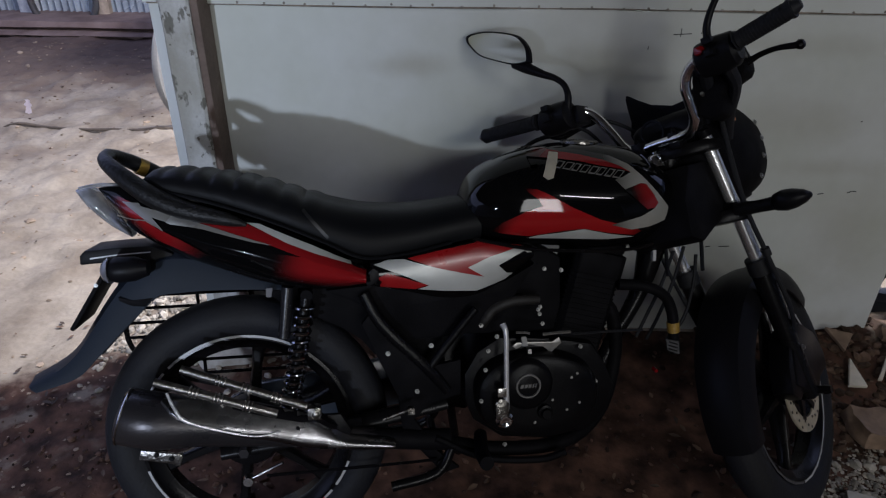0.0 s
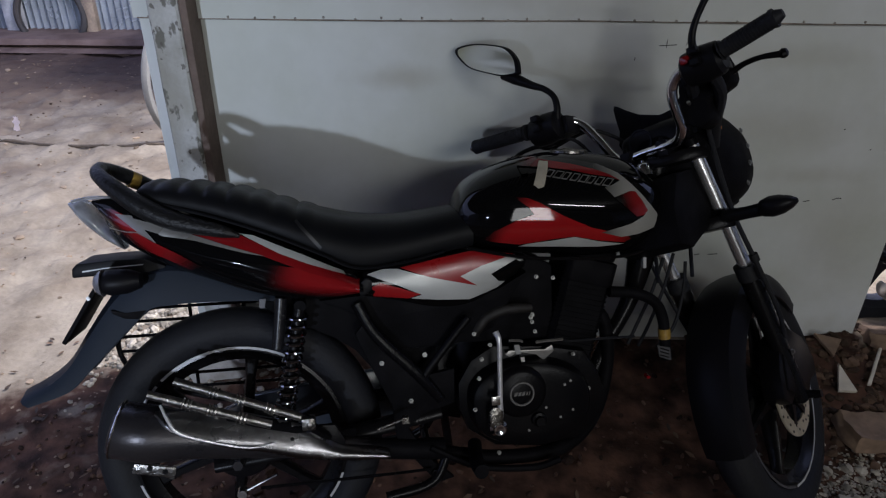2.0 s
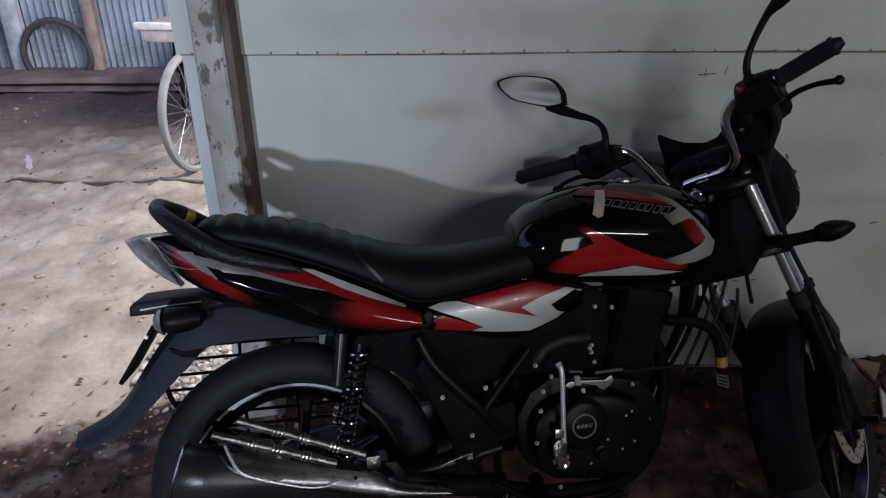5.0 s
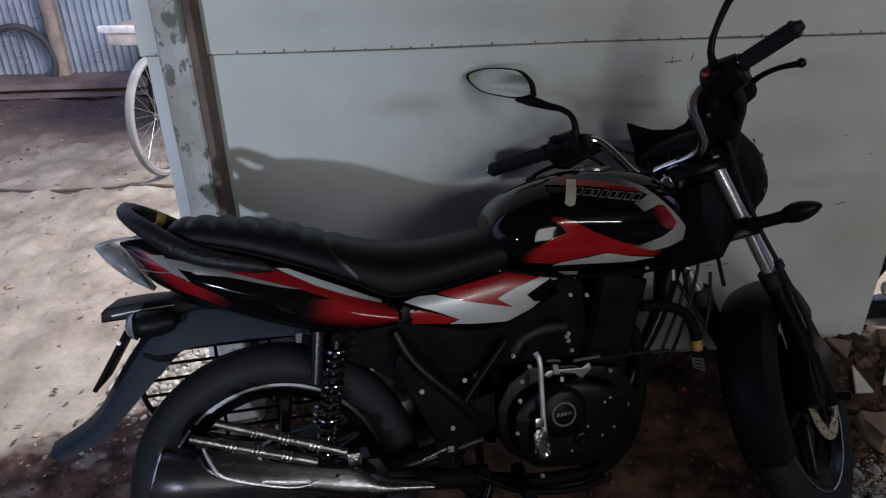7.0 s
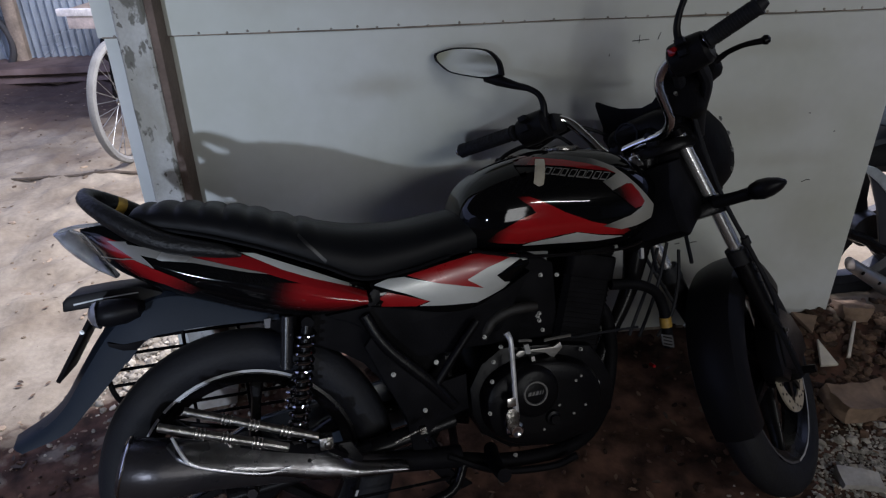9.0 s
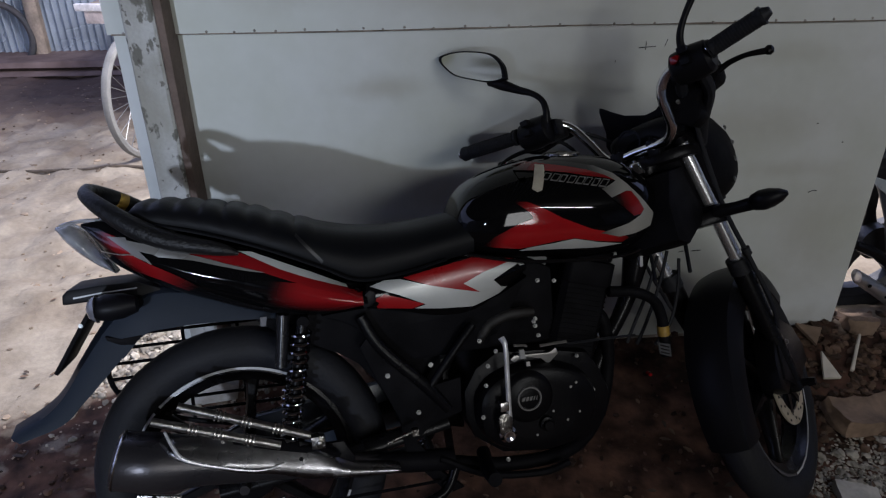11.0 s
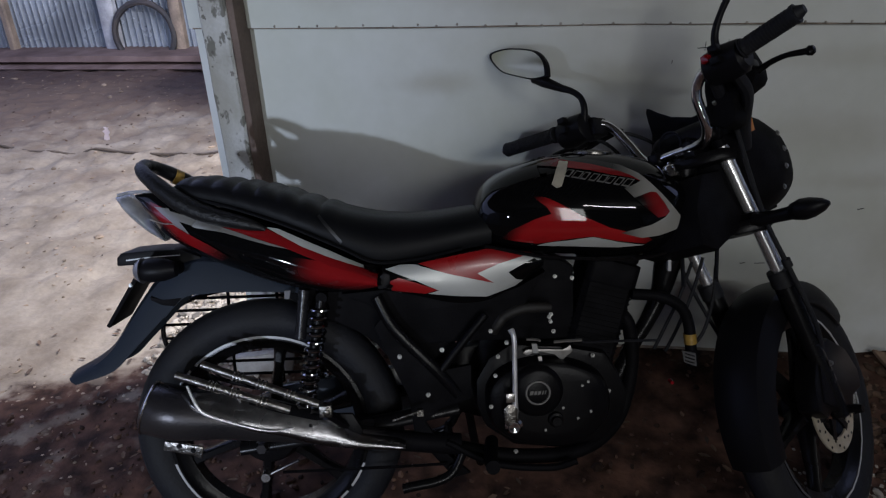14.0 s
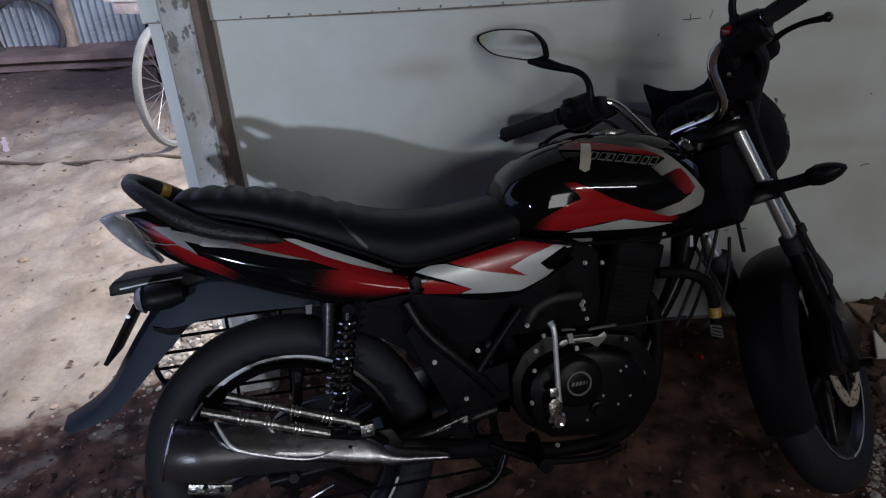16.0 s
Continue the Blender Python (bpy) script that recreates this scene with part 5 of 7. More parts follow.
part("guard_label", slab([(0.929, 0.465), (0.959, 0.457), (0.962, 0.427), (0.934, 0.438)], -0.088, -0.084), surf("faded_sticker", (0.06, 0.06, 0.065), 0.5, var=0.4, scale=90), bike, "torn printed sticker")
for i in range(3):
    part("sticker_print", tube([(x, -0.0885, z - 0.008 * i) for x, z in [(0.935, 0.459), (0.945, 0.455), (0.956, 0.451)]], 0.0016, 5, 0), ENGINE_BLACK, bike)
part("red_cap", lathe([(-0.095, 0), (-0.095, 0.004), (-0.08, 0.005), (-0.08, 0)], (0.905, 0, 0.395), 10), RED_LENS, bike)

for run in ([(1.008, 0.655), (0.985, 0.575), (0.952, 0.495), (0.922, 0.436)], [(0.983, 0.646), (0.954, 0.564), (0.921, 0.495), (0.896, 0.444)], [(1.038, 0.633), (1.034, 0.564), (1.013, 0.481), (0.970, 0.428)]):
    part("control_cable", tube([(x, 0.0, z) for x, z in run], 0.0042, 8), RUBBER, bike, "black control cable")


# ---- front end, turned to the left ----
FORK_CHROME = surf("fork_chrome", (0.82, 0.82, 0.83), 0.24, metal=0.85, var=0.12, scale=25, bump=0.03, grain=200)
for side in (-1, 1):
    top, low, foot = Vector((0.985, side * 0.088, 0.885)), Vector((1.128, side * 0.088, 0.575)), Vector((1.252, side * 0.088, 0.262))
    leg = part("fork_leg", tube([low + Vector((-0.006, 0, 0.014)), low, low.lerp(foot, 0.5), foot], [0.023, 0.0245, 0.022, 0.021], 16, 3), FRAME_BLACK, bike, "black fork slider", STEER)
    part("fork_tube", tube([top, low], 0.0155, 16, 0), FORK_CHROME, leg, "chrome fork tube")
    part("dust_seal", tube([low + Vector((-0.012, 0, 0.028)), low + Vector((0.002, 0, -0.006))], 0.027, 16, 0), RUBBER, leg)
    part("fork_cap", tube([top, top + Vector((-0.006, 0, 0.014))], [0.017, 0.013], 12, 0), ENGINE_BLACK, leg)
    for k in (0.12, 0.42, 0.62):
        p = low.lerp(foot, k)
        part("fork_bolt", disc_bolt((p.x, -0.112 if side < 0 else 0.112, p.z), 0.005, 0.006, -1 if side < 0 else 1), STEEL, leg)
for name, z0, x0, h in (("upper_yoke", 0.862, 0.975, 0.024), ("lower_yoke", 0.705, 1.045, 0.028)):
    bm = loft([[(x0 + dx * k, dy * k2, z) for dx, dy in ((-0.045, -0.05), (-0.02, -0.105), (0.015, -0.118), (0.038, -0.09), (0.025, 0), (0.038, 0.09), (0.015, 0.118), (-0.02, 0.105), (-0.045, 0.05))] for z, k, k2 in ((z0 - h / 2, 0.95, 0.98), (z0 - h / 2 + 0.004, 1, 1), (z0 + h / 2 - 0.004, 1, 1), (z0 + h / 2, 0.95, 0.98))])
    part(name, bm, ENGINE_BLACK, bike, "", STEER)
part("lower_bridge", box(1.03, 1.10, -0.11, 0.11, 0.70, 0.735), ENGINE_BLACK, bike, "", STEER, bevel=0.008)
part("axle", tube([(1.262, -0.118, 0.270), (1.262, 0.118, 0.270)], 0.010, 10, 0), ENGINE_BLACK, bike, "", STEER)
part("axle_end", lathe([(-0.135, 0), (-0.135, 0.010), (-0.118, 0.012), (-0.118, 0)], (1.262, 0, 0.270), 6), ENGINE_BLACK, bike, "", STEER)

# brake disc and caliper
bm = lathe([(-0.066, 0.070), (-0.066, 0.104), (-0.062, 0.104), (-0.062, 0.070)], (1.27, 0, 0.275), 60, ring=True)
disc = part("brake_disc", bm, DISC_STEEL, bike, "worn drilled front brake disc", STEER)
for i in range(30):
    a, r = 2 * math.pi * i / 30, (0.079, 0.088, 0.097)[i % 3]
    part("disc_hole", lathe([(-0.0672, 0.0034), (-0.0662, 0.0034), (-0.0662, 0)], (1.27 + r * math.cos(a), 0, 0.275 + r * math.sin(a)), 8), ENGINE_BLACK, disc)
for i in range(6):
    a = 2 * math.pi * i / 6 + 0.2
    d, s = Vector((math.cos(a), 0, math.sin(a))), Vector((-math.sin(a), 0, math.cos(a)))
    c = Vector((1.27, -0.064, 0.275))
    part("disc_arm", loft([[c + d * r + s * (w * u_) + Vector((0, 0.003 * v, 0)) for u_, v in ((-1, -1), (1, -1), (1, 1), (-1, 1))] for r, w in ((0.03, 0.012), (0.055, 0.007), (0.076, 0.010))]), ENGINE_BLACK, disc)
part("caliper", slab([(1.140, 0.285), (1.150, 0.345), (1.185, 0.40), (1.215, 0.425), (1.262, 0.415), (1.280, 0.37), (1.262, 0.315), (1.225, 0.285), (1.180, 0.262)], -0.095, -0.045), ENGINE_BLACK, bike, "black front brake caliper", STEER, bevel=0.008)
part("caliper_bracket", slab([(1.165, 0.30), (1.19, 0.41), (1.25, 0.435), (1.33, 0.40), (1.372, 0.345), (1.370, 0.305), (1.315, 0.292), (1.285, 0.255), (1.250, 0.250), (1.215, 0.280)], -0.100, -0.072), ENGINE_BLACK, bike, "black fork foot and caliper bracket", STEER, bevel=0.006)
part("caliper_bolt", disc_bolt((1.225, -0.096, 0.365), 0.006), STEEL, bike, "", STEER)
part("brake_hose", tube([(1.21, -0.10, 0.40), (1.15, -0.125, 0.48), (1.09, -0.125, 0.60), (1.04, -0.12, 0.72), (0.99, -0.13, 0.88), (0.93, -0.16, 0.97)], 0.0055, 8), RUBBER, bike, "black brake hose", STEER)
part("hose_grommet", tube([(1.088, -0.125, 0.605), (1.080, -0.125, 0.622)], 0.010, 10, 0), RUBBER, bike, "", STEER)

# front mudguard
c = Vector((1.27, 0, 0.275))
rings = []
for i in range(33):
    a = radians(46 + 150 * i / 32)
    d = Vector((math.cos(a), 0, math.sin(a)))
    w = 0.066 - 0.012 * abs(i / 16 - 1) ** 2
    R = 0.304
    outer = [c + d * (R - 0.060) + Vector((0, -w, 0)), c + d * (R - 0.030) + Vector((0, -w * 0.99, 0)), c + d * (R - 0.004) + Vector((0, -w * 0.80, 0)), c + d * (R + 0.004) + Vector((0, -w * 0.4, 0)), c + d * (R + 0.006),
             c + d * (R + 0.004) + Vector((0, w * 0.4, 0)), c + d * (R - 0.004) + Vector((0, w * 0.80, 0)), c + d * (R - 0.030) + Vector((0, w * 0.99, 0)), c + d * (R - 0.060) + Vector((0, w, 0))]
    rings.append(outer + [p - d * 0.003 + Vector((0, -0.003 * math.copysign(1, p.y) if abs(p.y) > 0.01 else 0, 0)) for p in outer[::-1]])
part("front_mudguard", loft(rings), BLACK_PLASTIC, bike, "black front mudguard", STEER, smooth=45)
part("mudguard_stay", tube([(1.19, -0.072, 0.47), (1.20, -0.075, 0.40), (1.235, -0.085, 0.32)], 0.005, 6), FRAME_BLACK, bike, "", STEER)

# headlamp nacelle, fly screen, instruments
rings = []
for x, w, zt, zb in ((0.985, 0.060, 0.93, 0.79), (1.02, 0.100, 0.962, 0.755), (1.08, 0.126, 0.988, 0.735), (1.16, 0.132, 0.988, 0.735), (1.22, 0.124, 0.970, 0.750), (1.255, 0.112, 0.952, 0.765)):
    rings.append(superring(x, w, zt, zb, 2.6, 32))
nacelle = part("headlamp_fairing", loft(rings), DEEP_BLACK, bike, "black headlamp fairing", STEER, smooth=50)
rings = [superring(x, w, zt, zb, 2.4, 32) for x, w, zt, zb in ((1.252, 0.110, 0.950, 0.767), (1.271, 0.102, 0.938, 0.778), (1.285, 0.076, 0.910, 0.802), (1.291, 0.036, 0.874, 0.836))]
part("headlamp_lens", loft(rings), LENS, nacelle, "clear headlamp lens", smooth=60)
SCREEN = [(-0.102, 1.050), (-0.080, 1.036), (-0.053, 1.012), (-0.025, 0.996), (0.005, 0.994), (0.053, 1.012), (0.080, 1.032), (0.095, 1.046), (0.102, 1.050), (0.107, 1.040), (0.109, 1.017), (0.110, 0.986), (0.122, 0.954), (0.110, 0.90), (-0.110, 0.90), (-0.122, 0.954), (-0.110, 0.986), (-0.109, 1.017)]
bm = bmesh.new()
fr = [bm.verts.new((1.085 - 0.25 * (z - 0.92) - 1.2 * y * y, y, z)) for y, z in SCREEN]
bk = [bm.verts.new((1.079 - 0.25 * (z - 0.92) - 1.2 * y * y, y, z)) for y, z in SCREEN]
bm.faces.new(fr)
bm.faces.new(bk[::-1])
for i in range(len(fr)):
    j = (i + 1) % len(fr)
    bm.faces.new((fr[i], bk[i], bk[j], fr[j]))
part("fly_screen", bm, BLACK_PLASTIC, nacelle, "black fly screen", bevel=0.002)
part("instrument_pod", loft([superring(x, w, zt, zb, 3, 24) for x, w, zt, zb in ((0.985, 0.075, 0.945, 0.905), (0.995, 0.085, 0.958, 0.90), (1.04, 0.09, 0.972, 0.90), (1.07, 0.08, 0.968, 0.905))]), BLACK_PLASTIC, nacelle, "black instrument pod", smooth=50)
part("dial", lathe([(0, 0.030), (-0.004, 0.030), (-0.004, 0.026), (-0.002, 0.025), (-0.002, 0)], (0.988, 0.03, 0.93), 28, axis=0), ENGINE_BLACK, nacelle)
for k, (y, z) in enumerate(((-0.117, 0.915), (-0.124, 0.875), (-0.120, 0.835), (-0.105, 0.79))):
    part("fairing_screw", disc_bolt((1.17, y - 0.014, z), 0.005, 0.004), STEEL, nacelle)
part("fairing_sticker", slab([(1.03, 0.905), (1.075, 0.915), (1.075, 0.945), (1.03, 0.938)], -0.127, -0.112), ORANGE, nacelle)

# handlebar
BAR = [(0.83, 0.405, 1.030), (0.832, 0.30, 1.016), (0.842, 0.215, 1.012), (0.875, 0.155, 1.016), (0.905, 0.125, 1.000), (0.925, 0.102, 0.955), (0.938, 0.080, 0.908), (0.942, 0.055, 0.890)]
BAR_RIGHT = [(0.940, 0.0, 0.891), (0.930, -0.067, 0.889), (0.920, -0.094, 0.897), (0.905, -0.110, 0.917), (0.890, -0.114, 0.943), (0.875, -0.118, 0.972), (0.866, -0.131, 0.996), (0.856, -0.160, 1.012)]
bar = part("handlebar", tube(BAR + BAR_RIGHT + [(x, -0.15 - (y - 0.15) * 0.84, z) for x, y, z in BAR[2::-1]], 0.0112, 14, 9), CHROME, bike, "chrome handlebar turned to the left", STEER)
for side, out in ((-1, 0.91), (1, 1.0)):
    reach, middle = (0.275 * out, 0.228 * out) if side < 0 else (0.228, 0.185)
    g0, g1 = Vector((0.830, side * 0.395 * out, 1.029)), Vector((0.833, side * reach, 1.012))
    grip = part("grip", tube([g0, g0.lerp(g1, 0.06), g0.lerp(g1, 0.10), g0.lerp(g1, 0.92), g0.lerp(g1, 0.95), g1], [0.0185, 0.0185, 0.0165, 0.0165, 0.020, 0.020], 16, 2), RUBBER, bar, "ribbed black rubber grip")
    for k in range(14):
        p = g0.lerp(g1, 0.13 + 0.055 * k)
        part("rib", tube([p, p + (g1 - g0) * 0.018], 0.0178, 14, 0), RUBBER, grip)
    part("bar_end", tube([g0 + Vector((0, side * 0.014, 0.002)), g0], [0.008, 0.015], 12, 0), RUBBER, grip)
    sw = Vector((0.842, side * middle, 1.010))
    pod = part("switch_pod", loft([[sw + Vector((0.034 * math.cos(t) * k + 0.008, side * dy, 0.036 * math.sin(t) * k - 0.004)) for t in (2 * math.pi * j / 14 for j in range(14))] for dy, k in ((-0.042, 0.7), (-0.036, 0.95), (0.0, 1.05), (0.034, 0.95), (0.042, 0.7))]), BLACK_PLASTIC, bar, "black switch pod", smooth=40)
    for dz, mat in ((0.018, BLACK_PLASTIC), (-0.006, BLACK_PLASTIC)):
        part("switch", box(sw.x - 0.040, sw.x - 0.022, sw.y - 0.010, sw.y + 0.010, sw.z + dz - 0.007, sw.z + dz + 0.007), mat, pod, bevel=0.003)
    # lever and its perch
    part("lever_perch", box(sw.x + 0.010, sw.x + 0.062, min(sw.y, sw.y - side * 0.055), max(sw.y, sw.y - side * 0.055), sw.z - 0.030, sw.z + 0.014), ENGINE_BLACK, pod, bevel=0.006)
    part("lever", tube([(0.905, side * 0.205 * out, 0.985), (0.922, side * 0.245 * out, 0.988), (0.925, side * 0.28 * out, 0.996), (0.918, side * 0.32 * out, 0.994), (0.928, side * 0.358 * out, 0.988)], [0.009, 0.0075, 0.006, 0.0055, 0.007], 10), ENGINE_BLACK, bar, "black hand lever")
    part("lever_ball", lathe([(-0.010, 0), (-0.007, 0.0075), (0, 0.0105), (0.007, 0.0075), (0.010, 0)], (0.930, side * 0.362 * out, 0.988), 16), ENGINE_BLACK, bar)
part("kill_switch", box(0.806, 0.822, -0.196, -0.178, 1.008, 1.024), RED_LENS, bar, "red kill switch", bevel=0.004)
part("master_cylinder", joined(box(0.868, 0.925, -0.235, -0.150, 0.990, 1.012), box(0.872, 0.920, -0.225, -0.160, 1.008, 1.050)), ENGINE_BLACK, bar, "front brake master cylinder", bevel=0.006)
bm = bmesh.new()
SHROUD = [(-0.126, 1.018), (-0.160, 1.040), (-0.219, 1.045), (-0.232, 1.000), (-0.231, 0.977), (-0.223, 0.965), (-0.196, 0.956), (-0.175, 0.949), (-0.177, 0.929), (-0.172, 0.905), (-0.147, 0.895), (-0.118, 0.915), (-0.116, 0.950), (-0.118, 0.990)]
fr, bk = [bm.verts.new((0.962, y, z)) for y, z in SHROUD], [bm.verts.new((0.906, y, z)) for y, z in SHROUD]
bm.faces.new(fr)
bm.faces.new(bk[::-1])
for i in range(len(fr)):
    j = (i + 1) % len(fr)
    bm.faces.new((fr[i], bk[i], bk[j], fr[j]))
part("cable_shroud", bm, DEEP_BLACK, bar, "black rubber shroud over cables and brake line", bevel=0.010)
for y, z in ((-0.137, 0.958),):
    part("cable_nut", tube([(0.902, y, z), (0.908, y, z - 0.004)], 0.0042, 6, 0), STEEL, bar)
for y in (-0.045, 0.045):
    part("bar_clamp", joined(box(0.925, 0.962, y - 0.014, y + 0.014, 0.868, 0.906), disc_bolt((0.933, y, 0.906), 0.005)), ENGINE_BLACK, bar, bevel=0.005)
part("ignition_lock", lathe([(0.0, 0.017), (0.022, 0.017), (0.026, 0.014), (0.026, 0.006), (0.034, 0.006), (0.034, 0)], (0.915, 0.0, 0.838), 20, axis=2), CHROME, bar, "chrome ignition lock")
for pts in ([(0.87, 0.20, 1.00), (0.99, 0.13, 0.99), (1.03, 0.06, 0.90), (0.99, 0.05, 0.74), (0.92, 0.03, 0.60)], [(0.88, -0.17, 0.985), (0.98, -0.10, 0.95), (1.02, -0.05, 0.84), (0.98, -0.04, 0.70), (0.90, -0.06, 0.60)], [(0.86, 0.18, 0.99), (0.95, 0.16, 0.96), (1.03, 0.12, 0.80), (1.05, 0.10, 0.62), (1.20, 0.08, 0.33)]):
    part("control_cable", tube(pts, 0.0045, 8), RUBBER, bike, "black control cable", STEER)

# mirrors
GLASS = [(0.384, 1.278), (0.374, 1.287), (0.322, 1.274), (0.262, 1.245), (0.228, 1.221), (0.210, 1.188), (0.211, 1.160), (0.217, 1.154), (0.254, 1.164), (0.300, 1.190), (0.350, 1.224), (0.376, 1.258)]
def mirror(side):
    ring = curve([(y, z, 0) for y, z in GLASS], 6, closed=True)
    cy, cz = sum(p.x for p in ring) / len(ring), sum(p.y for p in ring) / len(ring)
    def layer(x, k):
        return [(x, side * (cy + (p.x - cy) * k), cz + (p.y - cz) * k) for p in ring]
    shell = part("mirror", loft([layer(0.816, 0.90), layer(0.814, 0.99), layer(0.817, 1.05), layer(0.826, 1.06), layer(0.842, 0.85), layer(0.848, 0.45)]), BLACK_PLASTIC, bar, "black rear-view mirror", smooth=45)
    part("mirror_glass", loft([layer(0.8155, 0.96), layer(0.8150, 0.95)]), MIRROR, shell, "silvered mirror glass")
    part("mirror_stalk", tube([(0.845, side * 0.150, 1.018), (0.842, side * 0.140, 1.046), (0.840, side * 0.143, 1.073), (0.838, side * 0.163, 1.097), (0.836, side * 0.192, 1.117), (0.832, side * 0.232, 1.148), (0.829, side * 0.262, 1.170)], [0.0095, 0.0080, 0.0070, 0.0075, 0.0095, 0.014, 0.012], 10), BLACK_PLASTIC, shell)


mirror(1)
shellR = part("mirror_stalk", tube([(0.845, -0.195, 1.03), (0.842, -0.200, 1.065), (0.840, -0.222, 1.10), (0.838, -0.262, 1.14), (0.836, -0.29, 1.155)], [0.0085, 0.0075, 0.0065, 0.0075, 0.014], 10), BLACK_PLASTIC, bar, "black mirror stalk")
part("stalk_socket", tube([(0.836, -0.288, 1.154), (0.835, -0.305, 1.163)], [0.014, 0.017], 10, 0), BLACK_PLASTIC, shellR)

part("headstock_cover", slab([(p[0], p[2]) for p in [(0.909, -0.060, 0.824), (1.061, -0.060, 0.847), (1.191, -0.060, 0.793), (1.221, -0.060, 0.754), (1.042, -0.060, 0.714), (0.911, -0.060, 0.658), (0.856, -0.060, 0.670), (0.861, -0.060, 0.749)]], -0.075, 0.075), DEEP_BLACK, nacelle, "black lower fairing", bevel=0.008)

for pts in ([(0.865, -0.19, 1.00), (0.93, -0.165, 0.985), (0.99, -0.12, 0.955), (1.03, -0.08, 0.92)], [(0.86, -0.215, 0.985), (0.92, -0.20, 0.955), (0.99, -0.15, 0.92), (1.05, -0.11, 0.88)], [(0.86, -0.17, 0.99), (0.93, -0.14, 0.965), (0.99, -0.09, 0.94)]):
    part("wiring_loom", tube(pts, 0.013, 9), RUBBER, bike, "black taped wiring loom", STEER)

# front indicators
for side in (-1, 1):
    st = part("indicator_stem", tube([(1.035, side * 0.10, 0.715), (1.034, side * 0.150, 0.712), (1.032, side * 0.185, 0.711)], [0.016, 0.014, 0.015], 12), BLACK_PLASTIC, bike, "black indicator on a rubber stem", STEER)
    prof = [(0.178, 0.010, 0.010), (0.186, 0.024, 0.018), (0.205, 0.032, 0.023), (0.225, 0.030, 0.021), (0.245, 0.020, 0.014), (0.258, 0.006, 0.005)]
    part("indicator_body", loft([[(1.032 + rx * math.cos(t), side * y, 0.712 + rz * math.sin(t)) for t in (2 * math.pi * j / 18 for j in range(18))] for y, rx, rz in prof]), BLACK_PLASTIC, st, "dark indicator housing", smooth=60)
part("reflector", box(0.905, 0.912, -0.062, -0.050, 0.640, 0.668), WHITE_TAPE, bike, "small white reflector")


# ---- wall details, post and yard ----
def bar_mark(name, pts, r, material, y=WALL_Y - 0.001):
    part(name, tube([(x, y, z) for x, z in pts], r, 5, 3, flat=0.5), material, wall)


bar_mark("seam_lip", [(-0.80, 1.087), (-0.2, 1.084), (0.4, 1.088), (1.0, 1.085), (1.34, 1.087)], 0.0034, RUST, WALL_Y - 0.012)
bar_mark("rust_edge", [(-0.80, 0.078), (0.0, 0.074), (0.6, 0.080), (1.0, 0.076), (1.325, 0.079)], 0.006, RUST)
SCRATCH = surf("scratch_dark", (0.05, 0.05, 0.05), 0.6, var=0.3)
for pts in ([(0.552, 1.024), (0.598, 1.027)], [(0.571, 1.018), (0.571, 1.040)], [(0.622, 1.026), (0.628, 1.045)], [(0.492, 0.985), (0.493, 0.993)],
            [(1.045, 0.578), (1.062, 0.582)], [(1.128, 0.584), (1.142, 0.590), (1.154, 0.589)], [(0.760, 0.395), (0.775, 0.398)], [(0.800, 0.397), (0.830, 0.399)], [(1.19, 0.74), (1.194, 0.742)], [(1.10, 0.80), (1.105, 0.80)]):
    bar_mark("scratch", pts, 0.0014, SCRATCH)


# brown strip that paints in the post's unlit side and its shadow
part("shade_strip", box(-0.6615, -0.642, 1.744, WALL_Y + 0.004, 0.0, 2.3), surf("shade_brown", (0.16, 0.115, 0.095), 0.85, var=0.25, scale=9, bump=0.3), wall, "brown strip added for the post's shaded side", bevel=0.003)
post = tagged(new("concrete_post"), "weathered square concrete post with dark lichen patches", "post")
bm = bmesh.new()
rings = []
for i in range(25):
    z = -0.05 + 2.35 * i / 24
    t = 1 - 0.05 * i / 24
    x0, x1, y0, y1 = -0.699 - 0.039 * t, -0.699 + 0.039 * t, 1.735, 1.812
    ring = [(x0, y1, z), (x0, y0 + 0.006, z), (x0 + 0.006, y0, z), (-0.70, y0, z), (x1 - 0.006, y0, z), (x1, y0 + 0.006, z), (x1, y1, z)]
    rings.append([(x + 0.0022 * noise.noise((x * 40, y * 40, z * 9)), y + 0.003 * noise.noise((x * 30, z * 11, y * 20)), z) for x, y, z in ring])
part("shaft", loft(rings), CONCRETE, post, smooth=25)
CORRUGATED = surf("galvanised_sheet", (0.58, 0.65, 0.73), 0.26, metal=0.45, var=0.2, scale=1.6, bump=0.05, second=(0.16, 0.18, 0.22), amount=0.8)
MUD = surf("mud_plaster", (0.19, 0.135, 0.120), 0.92, var=0.25, scale=5, bump=0.5, grain=40, second=(0.10, 0.066, 0.058), amount=0.9, spec=0.2)


def corrugated(length, height, pitch=0.062, amp=0.018):
    bm = bmesh.new()
    n = int(length / pitch * 8)
    rings = []
    for i in range(n + 1):
        x = length * i / n
        y = amp * math.sin(2 * math.pi * x / pitch)
        rings.append([(x, y, 0), (x, y + 0.0015, 0), (x, y + 0.0015, height), (x, y, height)])
    return loft(rings)


